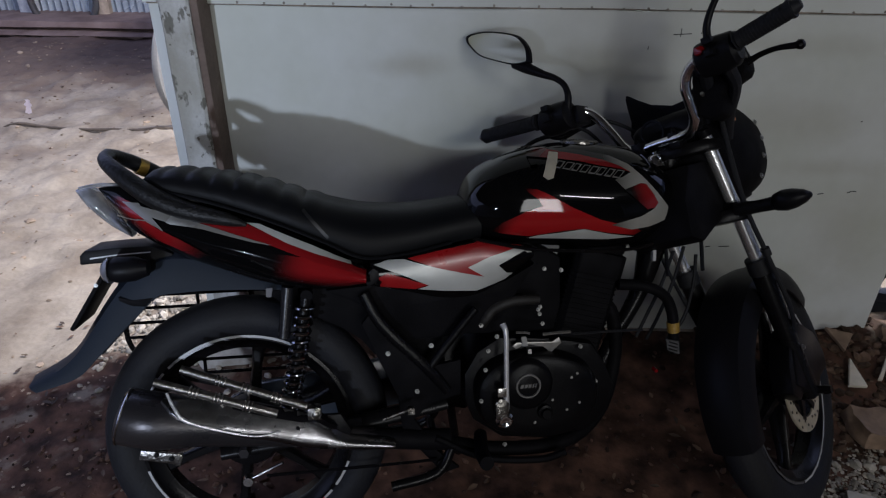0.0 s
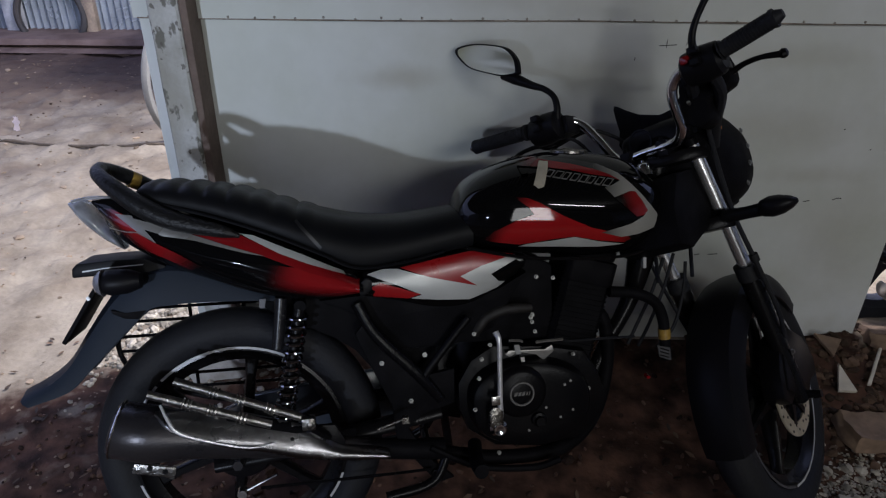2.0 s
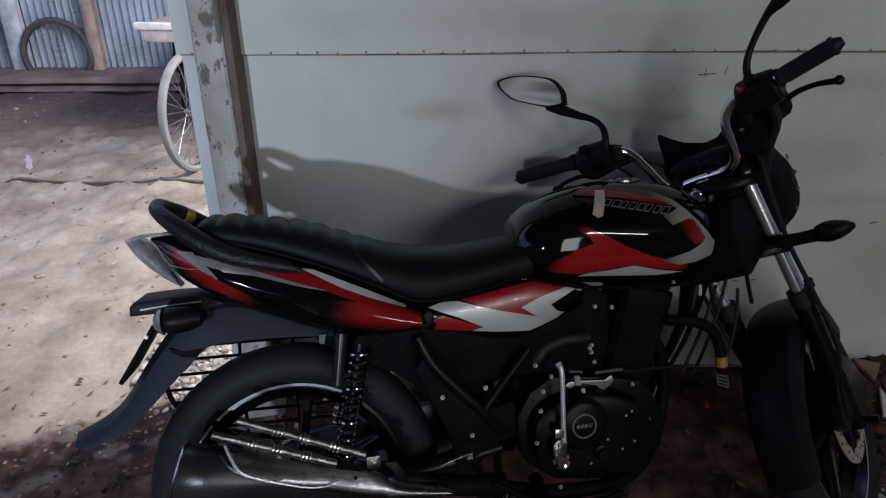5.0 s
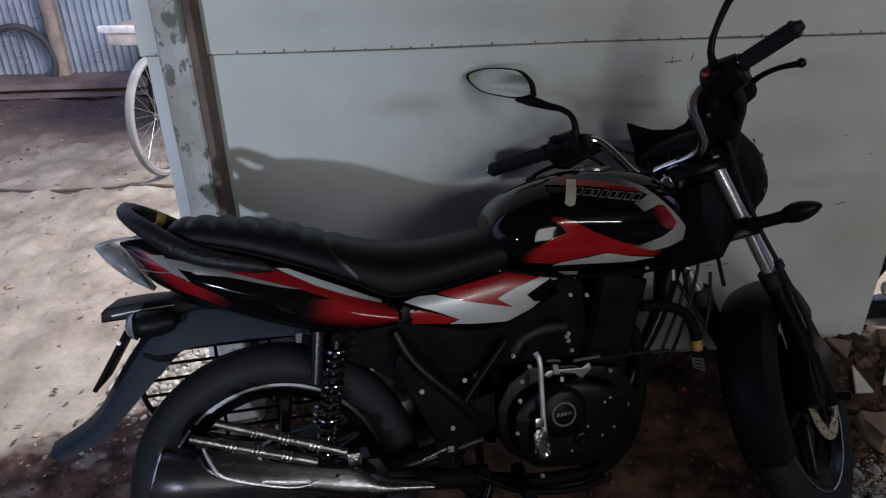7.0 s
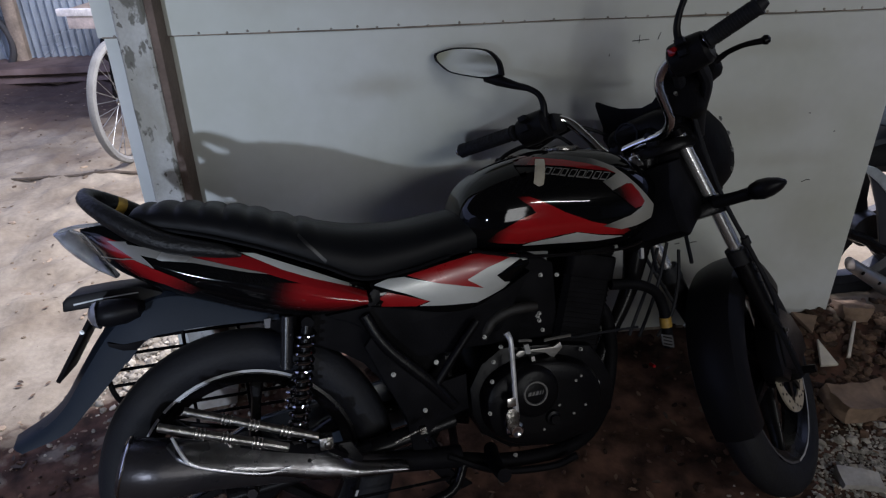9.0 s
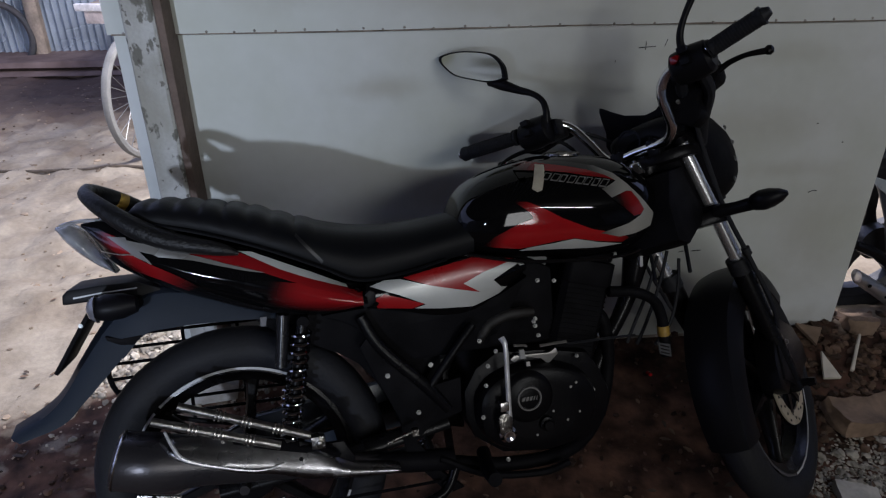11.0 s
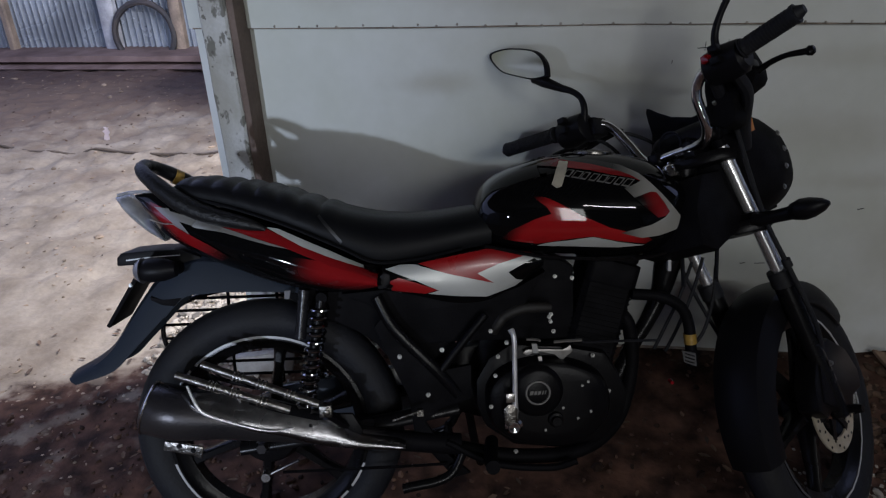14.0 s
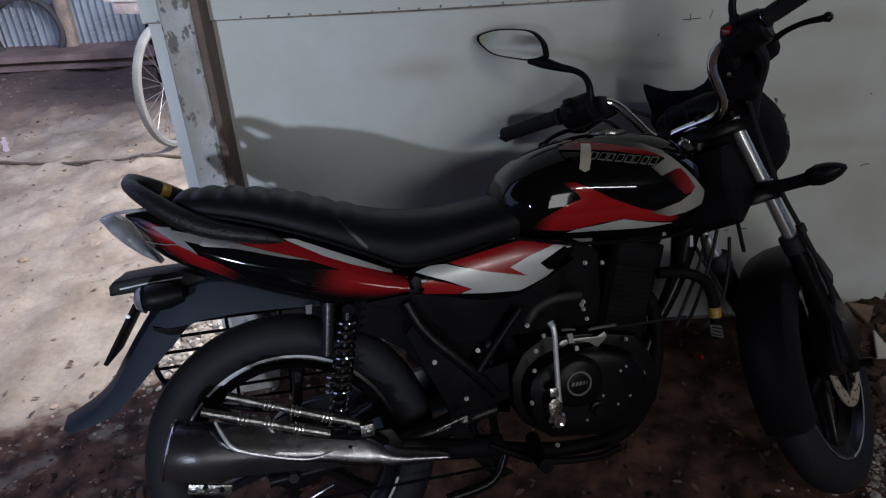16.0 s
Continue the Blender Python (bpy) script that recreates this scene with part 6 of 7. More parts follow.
PALE_BOARD = surf("pale_board", (0.50, 0.51, 0.53), 0.7, var=0.25, scale=8, bump=0.2)
fence = tagged(new("fence"), "bluish corrugated sheet-metal yard fence with timber posts", "fence", kind="structure")
for x0 in (-9.0, -7.15, -5.3, -3.45, -1.6, 0.25, 2.1):
    part("corrugated_sheet", corrugated(1.9, 2.3), CORRUGATED, fence, m=pose(x0, 6.29 + 0.006 * (x0 % 2), 0.08))
for x, w, mat in ((-4.84, 0.07, ROUGH_WOOD), (-3.80, 0.15, PALE_BOARD), (-3.13, 0.105, ROUGH_WOOD), (-1.5, 0.10, DARK_WOOD), (0.6, 0.10, ROUGH_WOOD), (-7.0, 0.1, ROUGH_WOOD)):
    part("timber_post", loft([[(x + w / 2 * a + 0.01 * math.sin(z * 3), 6.235 + 0.04 * b, z) for a, b in ((-1, -0.6), (-0.6, -1), (0.6, -1), (1, -0.6), (1, 1), (-1, 1))] for z in (0.06, 0.6, 1.2, 1.8, 2.4)]), mat, fence)


def ledge(y0, y1, z, seed):
    rings = []
    for i in range(90):
        x = -9 + 13 * i / 89
        j = lambda k: 0.02 * noise.noise((x * 1.7, k, seed))
        rings.append([(x, y1, -0.05), (x, y0 + 0.06 + j(1), -0.05), (x, y0 + 0.05 + j(1), z * 0.35), (x, y0 - 0.01 + j(2), z * 0.62), (x, y0 + 0.03 + j(3), z + 0.5 * j(4)), (x, y1, z + 0.5 * j(5))])
    return loft(rings)


plinth = tagged(new("plinth"), "two low rounded mud-plaster ledges along the fence", "plinth", kind="structure")
part("mud_step", ledge(5.86, 6.75, 0.105, 1.0), MUD, plinth)
part("mud_step", ledge(5.76, 5.95, 0.035, 7.0), MUD, plinth)
# plain unseen walls added to close the yard; the south one is kept dark for reflections
for name, m, length, mat in (("wall_west", pose(-8.8, -4.5, 0, 0, 0, 90), 11.5, CORRUGATED), ("wall_east", pose(4.6, -4.5, 0, 0, 0, 90), 11.5, CORRUGATED)):
    tagged(part(name, corrugated(length, 2.6), mat, m=m), "plain corrugated sheet-metal boundary", "wall", kind="structure")
tagged(part("wall_south", box(-8.8, 4.6, -4.6, -4.5, -0.1, 3.2), surf("dark_plaster", (0.22, 0.21, 0.19), 0.9, var=0.15)), "plain dark grey wall added behind the camera for reflections", "wall", kind="structure")

OLD_RUBBER = surf("mud_splashed_tyre", (0.030, 0.031, 0.036), 0.75, var=0.3, scale=9, bump=0.3, grain=80, second=(0.10, 0.08, 0.07), amount=0.6)
# a tyre leaning on the fence
tagged(part("discarded_tyre", lathe([(-0.022, 0.258), (-0.030, 0.278), (-0.02, 0.302), (0, 0.310), (0.02, 0.302), (0.030, 0.278), (0.022, 0.258)], (0, 0, 0), 40, ring=True), OLD_RUBBER, m=pose(-3.445, 6.185, 0.240, -7, 0, 4)), "old black tyre half sunk in the mud ledge at the fence", "tyre")

# cargo tricycle: front wheel, fork and plank bed
GREY_RUBBER = surf("dusty_tyre", (0.20, 0.195, 0.185), 0.8, var=0.2, scale=6, bump=0.2)
cart = thing("cargo_tricycle", pose(-1.545, 3.92, 0.005, 0, 0, 80), "old cargo tricycle with a plank bed and spoked wheel", "tricycle")
cw = part("front_wheel", lathe([(-0.016, 0.303), (-0.024, 0.320), (-0.017, 0.337), (0, 0.343), (0.017, 0.337), (0.024, 0.320), (0.016, 0.303)], (0, 0, 0.343), 64, ring=True), GREY_RUBBER, cart, "dusty pale tyre on a spoked rim")
part("rim", lathe([(-0.014, 0.300), (-0.016, 0.316), (0.016, 0.316), (0.014, 0.300), (0, 0.296)], (0, 0, 0.343), 64, ring=True), WORN_CHROME, cw)
part("hub", lathe([(-0.045, 0.006), (-0.04, 0.022), (-0.03, 0.024), (-0.026, 0.014), (0.026, 0.014), (0.03, 0.024), (0.04, 0.022), (0.045, 0.006)], (0, 0, 0.343), 20), WORN_CHROME, cw)
for i in range(28):
    a = 2 * math.pi * i / 28
    s = 1 if i % 2 else -1
    b = a + s * 0.35 * (1 if (i // 2) % 2 else -1)
    part("spoke", tube([(0.022 * math.cos(b), s * 0.028, 0.343 + 0.022 * math.sin(b)), (0.300 * math.cos(a), 0, 0.343 + 0.300 * math.sin(a))], 0.0022, 5, 0), STEEL, cw)
part("bell", lathe([(0.0, 0.024), (-0.006, 0.024), (-0.016, 0.018), (-0.022, 0.008), (-0.023, 0)], (0.075, 0.02, 0.715), 18, axis=0), WHITE_TAPE, cart, "white enamelled bell")
for s in (-1, 1):
    part("fork_blade", tube([(0.0, s * 0.055, 0.343), (0.03, s * 0.05, 0.50), (0.09, s * 0.045, 0.75), (0.11, s * 0.03, 0.80)], 0.011, 8), FRAME_BLACK, cart)
part("head_tube", tube([(0.10, 0, 0.78), (0.15, 0, 0.98)], 0.018, 10, 0), FRAME_BLACK, cart)
part("frame_tube", tube([(0.12, 0, 0.84), (0.30, 0, 0.62), (0.50, 0, 0.60), (1.90, 0, 0.60)], 0.020, 10), FRAME_BLACK, cart)
for k in range(6):
    y0 = 0.52 - k * 0.17
    part("plank", box(0.46, 2.10, y0 - 0.152, y0, 0.722, 0.752), ROUGH_WOOD, cart, bevel=0.004)
part("front_lip", box(0.425, 0.462, -0.50, 0.54, 0.722, 0.764), surf("pale_worn_wood", (0.80, 0.75, 0.72), 0.8, var=0.25, scale=14, bump=0.2), cart, "pale worn front edge", bevel=0.006)
part("front_rail", box(0.435, 0.462, -0.50, 0.49, 0.650, 0.720), surf("pinkish_worn_wood", (0.60, 0.50, 0.46), 0.8, var=0.25, scale=14, bump=0.2), cart, "pale worn front board", bevel=0.005)
for y in (0.30, -0.30):
    part("bed_rail", box(0.47, 2.10, y - 0.03, y + 0.03, 0.66, 0.72), DARK_WOOD, cart)
    part("rear_wheel", lathe([(-0.014, 0.308), (-0.020, 0.322), (0, 0.343), (0.020, 0.322), (0.014, 0.308)], (1.65, y * 1.85, 0.343), 40, ring=True), GREY_RUBBER, cart)
    part("rear_stay", tube([(1.65, y * 1.6, 0.343), (1.65, y * 1.2, 0.68)], 0.015, 8, 0), FRAME_BLACK, cart)
part("bed_leg", tube([(0.475, 0.29, 0.72), (0.475, 0.30, 0.60), (0.47, 0.31, 0.49), (0.55, 0.25, 0.42)], 0.03, 8), FRAME_BLACK, cart)


# ---- the second motorcycle, behind the wall's end ----
DARK_ALLOY = surf("grey_alloy", (0.045, 0.045, 0.05), 0.4, metal=0.7, var=0.2, scale=20)
second = thing("motorcycle", pose(1.50, 2.02, 0.02, 0, 0, 5), "silver-grey motorcycle parked behind the sheet wall", "motorcycle")
t2 = part("rear_wheel", lathe([(-0.03, 0.222), (-0.045, 0.25), (-0.045, 0.275), (-0.02, 0.303), (0, 0.307), (0.02, 0.303), (0.045, 0.275), (0.045, 0.25), (0.03, 0.222)], (0, 0, 0.305), 48, ring=True), RUBBER, second, "black tyre on a grey alloy wheel")
part("rim", lathe([(-0.034, 0.226), (-0.02, 0.20), (0.02, 0.20), (0.034, 0.226)], (0, 0, 0.305), 48, ring=True), DARK_ALLOY, t2)
for i in range(5):
    a = 2 * math.pi * i / 5 + 0.5
    d, s = Vector((math.cos(a), 0, math.sin(a))), Vector((-math.sin(a), 0, math.cos(a)))
    part("spoke", loft([[Vector((0, 0, 0.305)) + d * r + s * (w * u_) + Vector((0, 0.016 * v, 0)) for u_, v in ((-1, -1), (1, -1), (1, 1), (-1, 1))] for r, w in ((0.03, 0.03), (0.10, 0.018), (0.205, 0.024))]), DARK_ALLOY, t2)
part("hub", lathe([(-0.06, 0), (-0.06, 0.06), (0.06, 0.06), (0.06, 0)], (0, 0, 0.305), 24), DARK_ALLOY, t2)
sil2 = [[Vector((x, -0.15 + r * math.cos(t), z + r * math.sin(t))) for t in (2 * math.pi * j / 18 for j in range(18))] for x, z, r in ((-0.125, 0.24, 0.017), (-0.122, 0.24, 0.025), (0.058, 0.122, 0.033), (0.241, 0.028, 0.03), (0.607, 0.004, 0.02), (0.7, 0.2, 0.018))]
s2 = part("silencer", loft(sil2), surf("brushed_steel", (0.50, 0.52, 0.55), 0.32, metal=0.9, var=0.1, scale=20), second, "brushed silver silencer")
for x, z in ((-0.088, 0.216), (-0.012, 0.167)):
    part("rivet", disc_bolt((x, -0.1785, z), 0.005, 0.004), ENGINE_BLACK, s2)
part("swingarm", tube([(-0.145, -0.108, 0.344), (-0.055, -0.116, 0.306), (0.059, -0.126, 0.255), (0.45, -0.12, 0.255)], 0.018, 10), FRAME_BLACK, second)
part("side_panel", slab([(-0.145, 0.583), (-0.111, 0.573), (-0.028, 0.519), (0.066, 0.27), (-0.001, 0.284), (-0.054, 0.425), (-0.106, 0.523)], -0.124, -0.112), surf("dark_blue_plastic", (0.030, 0.036, 0.050), 0.4, var=0.15), second, "dark blue-grey side panel", bevel=0.003)
part("panel_edge", slab([(-0.158, 0.590), (-0.110, 0.573), (-0.062, 0.541), (0.02, 0.470), (0.05, 0.40), (0.02, 0.41), (-0.043, 0.478), (-0.094, 0.524), (-0.145, 0.562)], -0.134, -0.125), surf("pale_grey_trim", (0.34, 0.38, 0.42), 0.4, var=0.2, scale=20), second, "pale grey lower edge of the side panel", bevel=0.004)
part("shock_absorber", tube([(0.16, -0.11, 0.62), (0.06, -0.11, 0.34)], 0.028, 12, 0), FRAME_BLACK, second)
part("tail_cowl", loft([superring(x, w, zt, zb, 2.6, 24) for x, w, zt, zb in ((-0.32, 0.04, 0.80, 0.76), (-0.15, 0.10, 0.81, 0.70), (0.15, 0.13, 0.76, 0.62), (0.45, 0.13, 0.72, 0.56), (0.55, 0.09, 0.70, 0.56))]), surf("blue_grey_paint", (0.14, 0.17, 0.22), 0.25, var=0.1, coat=0.4), second, "blue-grey tail cowl", smooth=50)
part("seat", loft([superring(x, w, zt, zb, 3, 24) for x, w, zt, zb in ((-0.22, 0.08, 0.84, 0.79), (0.0, 0.12, 0.85, 0.77), (0.3, 0.13, 0.80, 0.72), (0.6, 0.10, 0.80, 0.70))]), VINYL, second, smooth=50)
part("rear_mudguard", lathe([(-0.07, 0.325), (-0.06, 0.338), (0.06, 0.338), (0.07, 0.325)], (0, 0, 0.305), 24, ring=True, a0=radians(60), a1=radians(195)), surf("dark_grey_plastic", (0.030, 0.035, 0.045), 0.4, var=0.1), second, "dark grey mudguard")
part("fuel_tank", loft([superring(x, w, zt, zb, 2.5, 24) for x, w, zt, zb in ((0.58, 0.08, 0.84, 0.74), (0.70, 0.13, 0.92, 0.70), (0.85, 0.14, 0.93, 0.70), (1.0, 0.09, 0.86, 0.72))]), surf("silver_tank_paint", (0.4, 0.42, 0.45), 0.25, metal=0.4, var=0.05, coat=0.4), second, smooth=50)
part("engine", slab([(0.45, 0.30), (0.75, 0.26), (0.85, 0.40), (0.80, 0.62), (0.62, 0.66), (0.48, 0.50)], -0.10, 0.10), ENGINE_BLACK, second, bevel=0.02)
fw2 = part("front_wheel", lathe([(-0.03, 0.222), (-0.04, 0.26), (-0.02, 0.30), (0, 0.304), (0.02, 0.30), (0.04, 0.26), (0.03, 0.222)], (1.30, 0, 0.305), 40, ring=True), RUBBER, second)
part("rim", lathe([(-0.034, 0.226), (-0.02, 0.20), (0.02, 0.20), (0.034, 0.226)], (1.30, 0, 0.305), 40, ring=True), ALLOY, fw2)
for s in (-1, 1):
    part("fork_leg", tube([(1.02, s * 0.09, 0.86), (1.28, s * 0.09, 0.31)], 0.02, 10, 0), FRAME_BLACK, second)
part("handlebar", tube([(0.90, 0.36, 1.02), (0.98, 0.12, 1.00), (1.0, 0, 0.92), (0.98, -0.12, 1.00), (0.90, -0.36, 1.02)], 0.012, 10), FRAME_BLACK, second)
part("side_stand", tube([(0.46, 0.10, 0.30), (0.50, 0.22, 0.0)], 0.012, 8, 0), FRAME_BLACK, second)


# ---- loose things on the ground ----
def lump(rng, size, flat=0.7):
    """Points and faces of one small broken stone."""
    t = (1 + 5 ** 0.5) / 2
    vs = [Vector(v).normalized() for v in ((-1, t, 0), (1, t, 0), (-1, -t, 0), (1, -t, 0), (0, -1, t), (0, 1, t), (0, -1, -t), (0, 1, -t), (t, 0, -1), (t, 0, 1), (-t, 0, -1), (-t, 0, 1))]
    fs = ((0, 11, 5), (0, 5, 1), (0, 1, 7), (0, 7, 10), (0, 10, 11), (1, 5, 9), (5, 11, 4), (11, 10, 2), (10, 7, 6), (7, 1, 8), (3, 9, 4), (3, 4, 2), (3, 2, 6), (3, 6, 8), (3, 8, 9), (4, 9, 5), (2, 4, 11), (6, 2, 10), (8, 6, 7), (9, 8, 1))
    turn = Euler((rng.uniform(0, 6), rng.uniform(0, 6), rng.uniform(0, 6))).to_matrix()
    sc = Vector((rng.uniform(0.7, 1.3), rng.uniform(0.6, 1.1), rng.uniform(0.5, 0.9)))
    out = []
    for v in vs:
        p = turn @ Vector((v.x * sc.x, v.y * sc.y, v.z * sc.z)) * rng.uniform(0.75, 1.15)
        out.append(Vector((p.x, p.y, p.z * flat)) * size)
    return out, fs


def scatter(name, count, spot, size, material, label, category, seed, flat=0.7, sink=0.25):
    rng = random.Random(seed)
    verts, faces = [], []
    for _ in range(count):
        x, y = spot(rng)
        s = size(rng)
        pts, fs = lump(rng, s, flat)
        z = ground_height(x, y) + s * (0.5 - sink)
        k = len(verts)
        verts += [(x + p.x, y + p.y, z + p.z) for p in pts]
        faces += [tuple(i + k for i in f) for f in fs]
    me = bpy.data.meshes.new(name)
    me.from_pydata(verts, [], faces)
    me.materials.append(material)
    return tagged(new(name, me), label, category, kind="stuff")


def by_island(m, lo, hi):
    """Gives each joined piece a brightness of its own."""
    nt = m.node_tree
    bsdf = nt.nodes["Principled BSDF"]
    old = bsdf.inputs["Base Color"].links[0].from_socket
    geo = nt.nodes.new("ShaderNodeNewGeometry")
    rng = nt.nodes.new("ShaderNodeMapRange")
    rng.inputs["To Min"].default_value, rng.inputs["To Max"].default_value = lo, hi
    nt.links.new(geo.outputs["Random Per Island"], rng.inputs["Value"])
    mul = nt.nodes.new("ShaderNodeVectorMath")
    mul.operation = "SCALE"
    nt.links.new(old, mul.inputs[0])
    nt.links.new(rng.outputs["Result"], mul.inputs["Scale"])
    nt.links.new(mul.outputs[0], bsdf.inputs["Base Color"])
    return m


PEBBLE = by_island(surf("pebbles", (0.42, 0.37, 0.30), 0.85, var=0.25, scale=30, bump=0.4), 0.25, 1.25)
GRIT = by_island(surf("grey_gravel", (0.43, 0.39, 0.33), 0.9, var=0.25, scale=30, bump=0.4), 0.35, 1.2)
CLOD = by_island(surf("earth_clods", (0.080, 0.045, 0.032), 0.95, var=0.3, scale=25, bump=0.4, spec=0.2), 0.3, 1.9)
RUBBLE = by_island(surf("brown_rubble", (0.105, 0.066, 0.045), 0.95, var=0.3, scale=25, bump=0.4, spec=0.2), 0.35, 1.7)
SAND_LUMP = by_island(surf("sand_lumps", (0.31, 0.235, 0.17), 0.95, var=0.25, scale=25, bump=0.4, spec=0.2), 0.5, 1.2)
LEAF = by_island(surf("dead_leaves", (0.11, 0.068, 0.042), 0.8, var=0.3, scale=20, bump=0.2), 0.3, 1.8)
scatter("gravel", 2600, lambda r: (r.uniform(-1.15, -0.35), r.gauss(2.00, 0.15)), lambda r: r.uniform(0.006, 0.016) * (1 + 0.7 * (r.random() > 0.9)), PEBBLE, "pale pebbles scattered beside the wall's end", "gravel", 3)
scatter("gravel", 3000, lambda r: (r.gauss(1.20, 0.15), r.gauss(1.20, 0.10)), lambda r: r.uniform(0.004, 0.009) * (1 + 1.2 * (r.random() > 0.94)), GRIT, "grey gravel heap before the wall's corner", "gravel", 4, flat=0.6, sink=0.4)
def loam_spot(r):
    x = r.uniform(-1.7, 1.5)
    return x, r.uniform(0.55, 1.85 if x > -0.8 else 1.55 + 0.45 * (x + 1.1))


scatter("dry_crumbs", 650, lambda r: (r.uniform(-1.85, -0.45), r.uniform(0.7, 1.75)), lambda r: r.uniform(0.002, 0.009) * (1 + (r.random() > 0.93)), SAND_LUMP, "tan crumbs of dry earth on the loam", "soil", 11, flat=0.25, sink=0.4)
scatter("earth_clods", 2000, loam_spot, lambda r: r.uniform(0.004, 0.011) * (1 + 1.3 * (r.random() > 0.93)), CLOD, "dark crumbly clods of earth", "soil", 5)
scatter("earth_clods", 500, lambda r: (r.gauss(1.30, 0.18), min(1.88, r.gauss(1.62, 0.14))), lambda r: r.uniform(0.006, 0.026), RUBBLE, "brown rubble and clods at the wall's foot", "soil", 6, flat=0.6, sink=0.45)
scatter("sand_lumps", 1500, lambda r: (r.uniform(-4.6, -0.9), r.uniform(2.0, 5.6)), lambda r: r.uniform(0.004, 0.012) * (1 + 1.5 * (r.random() > 0.93)), SAND_LUMP, "small lumps of trodden sandy earth", "soil", 7, flat=0.4, sink=0.5)


def leaves(name, count, spot, seed, label):
    rng = random.Random(seed)
    verts, faces = [], []
    for _ in range(count):
        x, y = spot(rng)
        s, a = rng.uniform(0.006, 0.018), rng.uniform(0, 6.28)
        w, c = s * rng.uniform(0.25, 0.5), rng.uniform(-0.5, 0.5)
        z = ground_height(x, y) + 0.006
        k = len(verts)
        for u, v, h in ((-1, 0, 0.1), (-0.4, -1, 0.3), (0.4, -0.8, 0.3), (1, 0, 0.2), (0.4, 0.8, 0.35), (-0.4, 1, 0.25), (0, 0, 0)):
            px_, py_ = u * s, v * w
            verts.append((x + px_ * math.cos(a) - py_ * math.sin(a), y + px_ * math.sin(a) + py_ * math.cos(a), z + h * s * (0.3 + c * u)))
        faces += [(k + i, k + (i + 1) % 6, k + 6) for i in range(6)]
    me = bpy.data.meshes.new(name)
    me.from_pydata(verts, [], faces)
    me.materials.append(LEAF)
    return tagged(new(name, me), label, "leaves", kind="stuff")


scatter("earth_clods", 160, lambda r: (r.uniform(-4.6, -1.3), r.gauss(4.3, 0.35)), lambda r: r.uniform(0.004, 0.013), CLOD, "dark crumbs of damp earth on the sandy yard", "soil", 12, flat=0.45, sink=0.35)
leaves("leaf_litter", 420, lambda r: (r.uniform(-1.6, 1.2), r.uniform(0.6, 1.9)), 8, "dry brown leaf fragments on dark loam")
leaves("leaf_litter", 130, lambda r: (r.uniform(-4.5, -1.0), r.uniform(2.2, 5.5)), 9, "scattered dry leaves on the sandy yard")


def shard(name, outline, place, turn, thick, material, label, category):
    bm = slab(outline, -thick / 2, thick / 2)
    x, y = place
    ob = part(name, bm, material, m=pose(x, y, ground_height(x, y) + 0.018, *turn), bevel=thick * 0.15)
    return tagged(ob, label, category)


TILE = surf("broken_tile", (0.66, 0.60, 0.50), 0.6, var=0.15, scale=20)
BRICK = surf("broken_brick", (0.26, 0.175, 0.12), 0.9, var=0.3, scale=12, bump=0.5, grain=60)
shard("concrete_fragment", [(-0.105, 0.045), (0.030, 0.060), (0.095, 0.038), (0.080, -0.030), (0.010, -0.056), (-0.080, -0.048)], (-0.70, 1.675), (2, -1, 6), 0.028, surf("pale_concrete", (0.50, 0.48, 0.45), 0.85, var=0.2, scale=18, bump=0.3, second=(0.24, 0.20, 0.16), amount=0.6), "pale broken concrete fragment at the post's foot", "rubble")
shard("tile_shard", [(0.009, 0.070), (0.025, -0.035), (-0.033, -0.037)], (1.215, 1.63), (-76, 4, 0), 0.010, TILE, "pale triangular piece of broken tile", "tile")
shard("tile_shard", [(0.041, 0.065), (0.049, 0.063), (-0.036, -0.067), (-0.046, -0.064)], (1.318, 1.67), (-70, 0, 0), 0.010, TILE, "narrow pale splinter of tile", "tile")
# flat brown piece added for the triangle of lit earth under the sheet
shard("tile_shard", [(-0.039, 0.035), (0.043, 0.015), (-0.005, -0.052)], (1.222, 1.765), (-72, 3, 0), 0.012, BRICK, "brown flat piece standing for lit earth at the wall's foot", "tile")


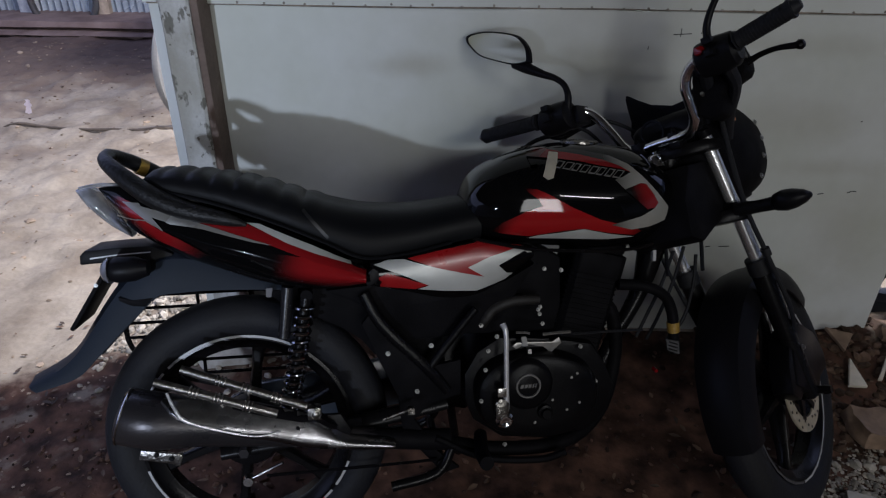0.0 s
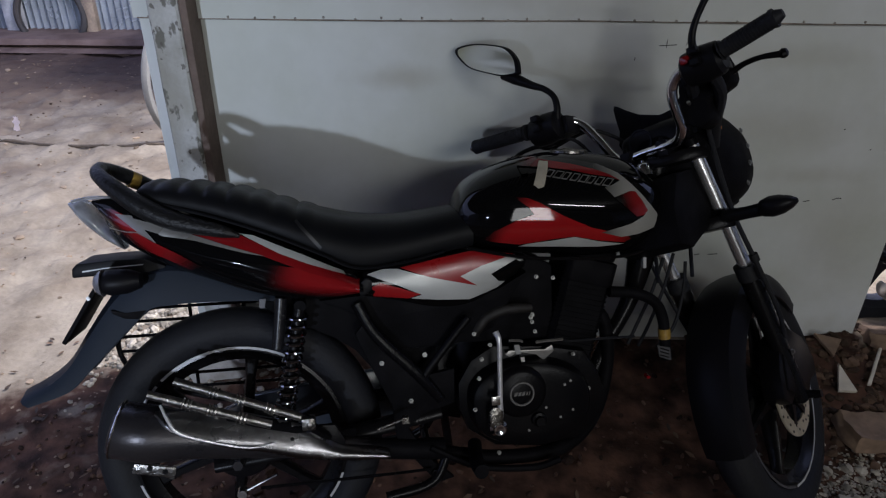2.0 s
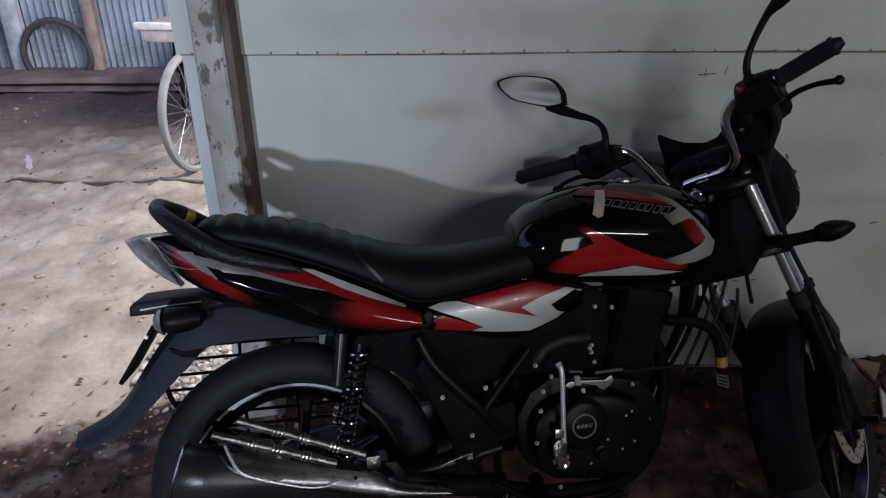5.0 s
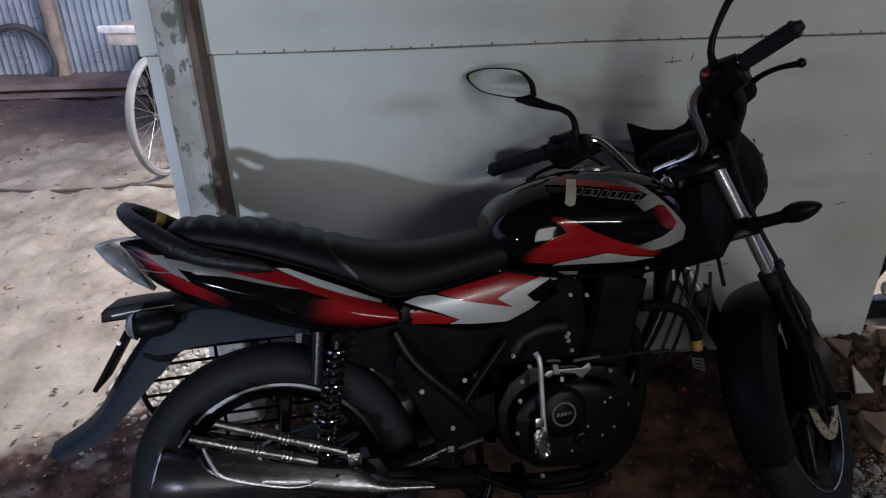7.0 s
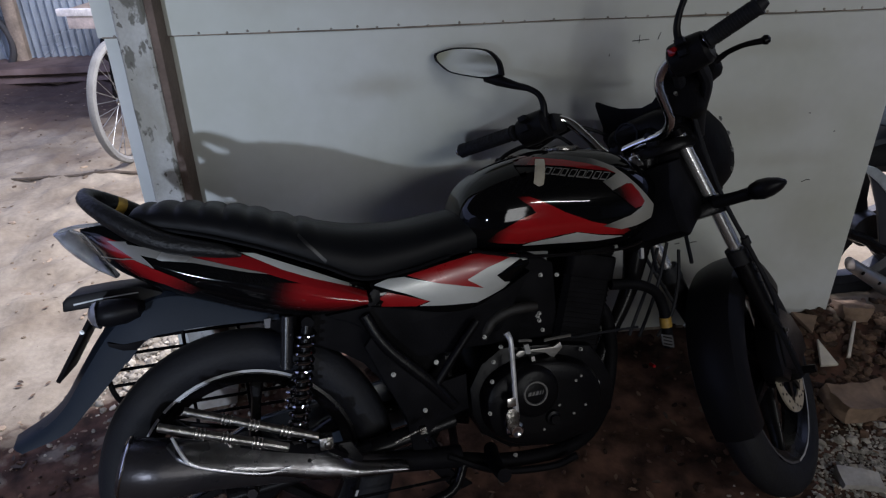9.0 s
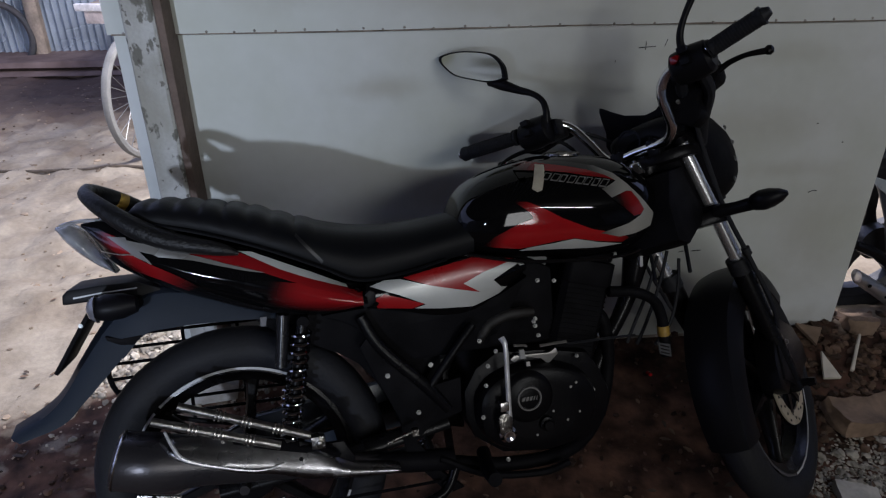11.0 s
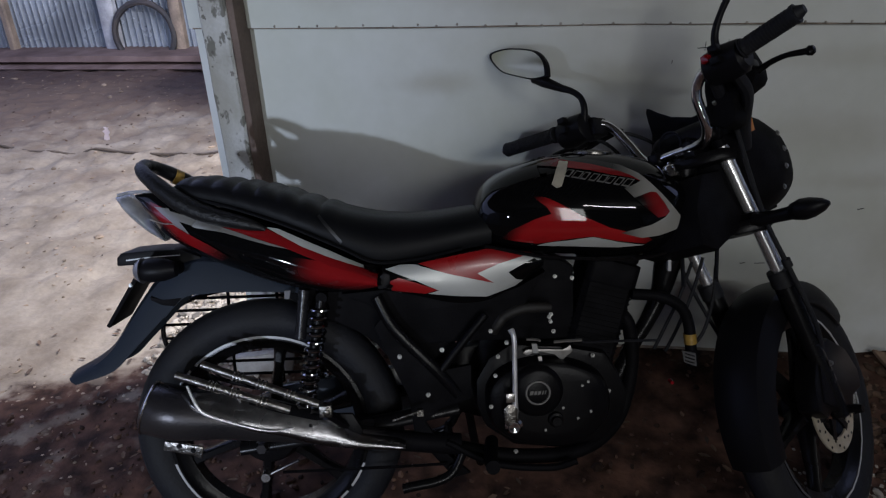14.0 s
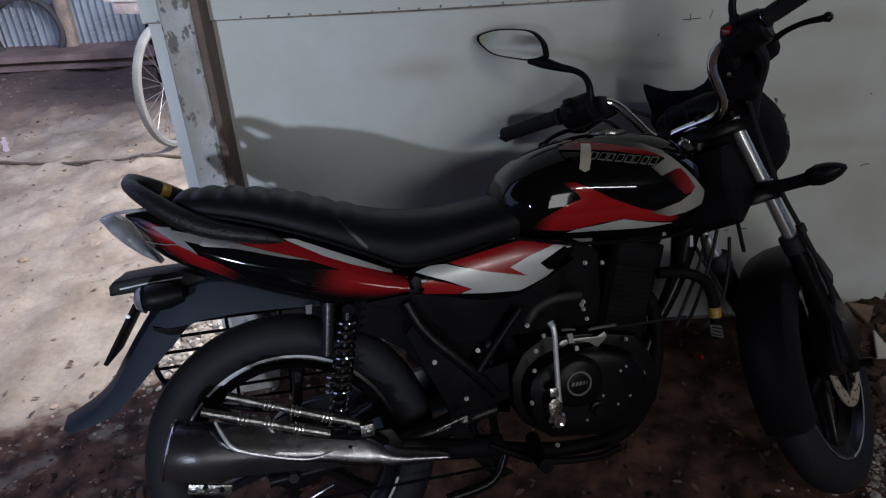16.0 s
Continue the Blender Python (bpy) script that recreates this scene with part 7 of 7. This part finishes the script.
def stone(name, place, size, turn, material, label, seed):
    rng = random.Random(seed)
    bm = box(-size[0] / 2, size[0] / 2, -size[1] / 2, size[1] / 2, -size[2] / 2, size[2] / 2)
    bmesh.ops.subdivide_edges(bm, edges=bm.edges, cuts=6, use_grid_fill=True)
    for v in bm.verts:
        n = noise.noise_vector((v.co.x * 11 + seed, v.co.y * 11, v.co.z * 11))
        m = noise.noise_vector((v.co.x * 45 + seed, v.co.y * 45, v.co.z * 45))
        v.co += n * size[2] * 0.42 + m * size[2] * 0.10
    x, y = place
    ob = part(name, bm, material, m=pose(x, y, ground_height(x, y) + size[2] * 0.30, *turn), smooth=50)
    return tagged(ob, label, "stone")


stone("brick_piece", (1.24, 1.455), (0.22, 0.11, 0.05), (4, 6, 8), BRICK, "flat weathered piece of brown brick", 2)
stone("brick_piece", (1.47, 1.62), (0.13, 0.10, 0.06), (10, -5, 40), BRICK, "broken brown brick in the rubble", 3)
stone("brick_piece", (1.40, 1.80), (0.10, 0.08, 0.06), (0, 12, 70), BRICK, "broken brown brick beside the wall", 4)
stone("flat_stone", (1.055, 1.185), (0.10, 0.055, 0.03), (5, 4, -15), surf("grey_stone", (0.46, 0.43, 0.385), 0.85, var=0.2, scale=15, bump=0.4), "flat grey stone lying on the gravel", 5)

# a scrap of plastic, and a thin half-buried tube added for the crack across the yard
bm = bmesh.new()
g = [[bm.verts.new((0.045 * (i / 3 - 1), 0.022 * (j / 2 - 1) * (1 + 0.3 * math.sin(i * 2)), 0.010 + 0.012 * abs(math.sin(i * 1.7 + j)))) for j in range(5)] for i in range(7)]
for i in range(6):
    for j in range(4):
        bm.faces.new((g[i][j], g[i + 1][j], g[i + 1][j + 1], g[i][j + 1]))
scrap = part("plastic_scrap", bm, surf("pink_white_plastic", (0.72, 0.60, 0.58), 0.5, var=0.1), m=pose(-2.60, 4.0, ground_height(-2.60, 4.0) + 0.036, 0, -78, 75))
tagged(scrap, "crumpled pinkish white scrap of plastic", "litter")
pts = [(x, 3.72 + 0.05 * math.sin(x * 1.3) + 0.015 * math.sin(x * 7), ground_height(x, 3.72) + 0.002) for x in np.linspace(-4.4, -1.1, 24)]
tagged(part("crack_line", tube(pts, 0.009, 7, 3), surf("crack_brown", (0.10, 0.075, 0.055), 0.85, var=0.3, scale=20)), "thin dark tube added along a crack in the sand", "hose")


# unseen dark tin sheet over the porch, added to keep off sky light and reflections
tagged(part("sky_blocker", corrugated(8.6, 6.5), surf("dark_tin", (0.13, 0.125, 0.12), 0.6, var=0.2, scale=3), m=pose(-3.55, 2.05, 2.62, 90, 0, 0)), "unseen dark tin sheet overhead that blocks sky light", "roof", kind="structure")
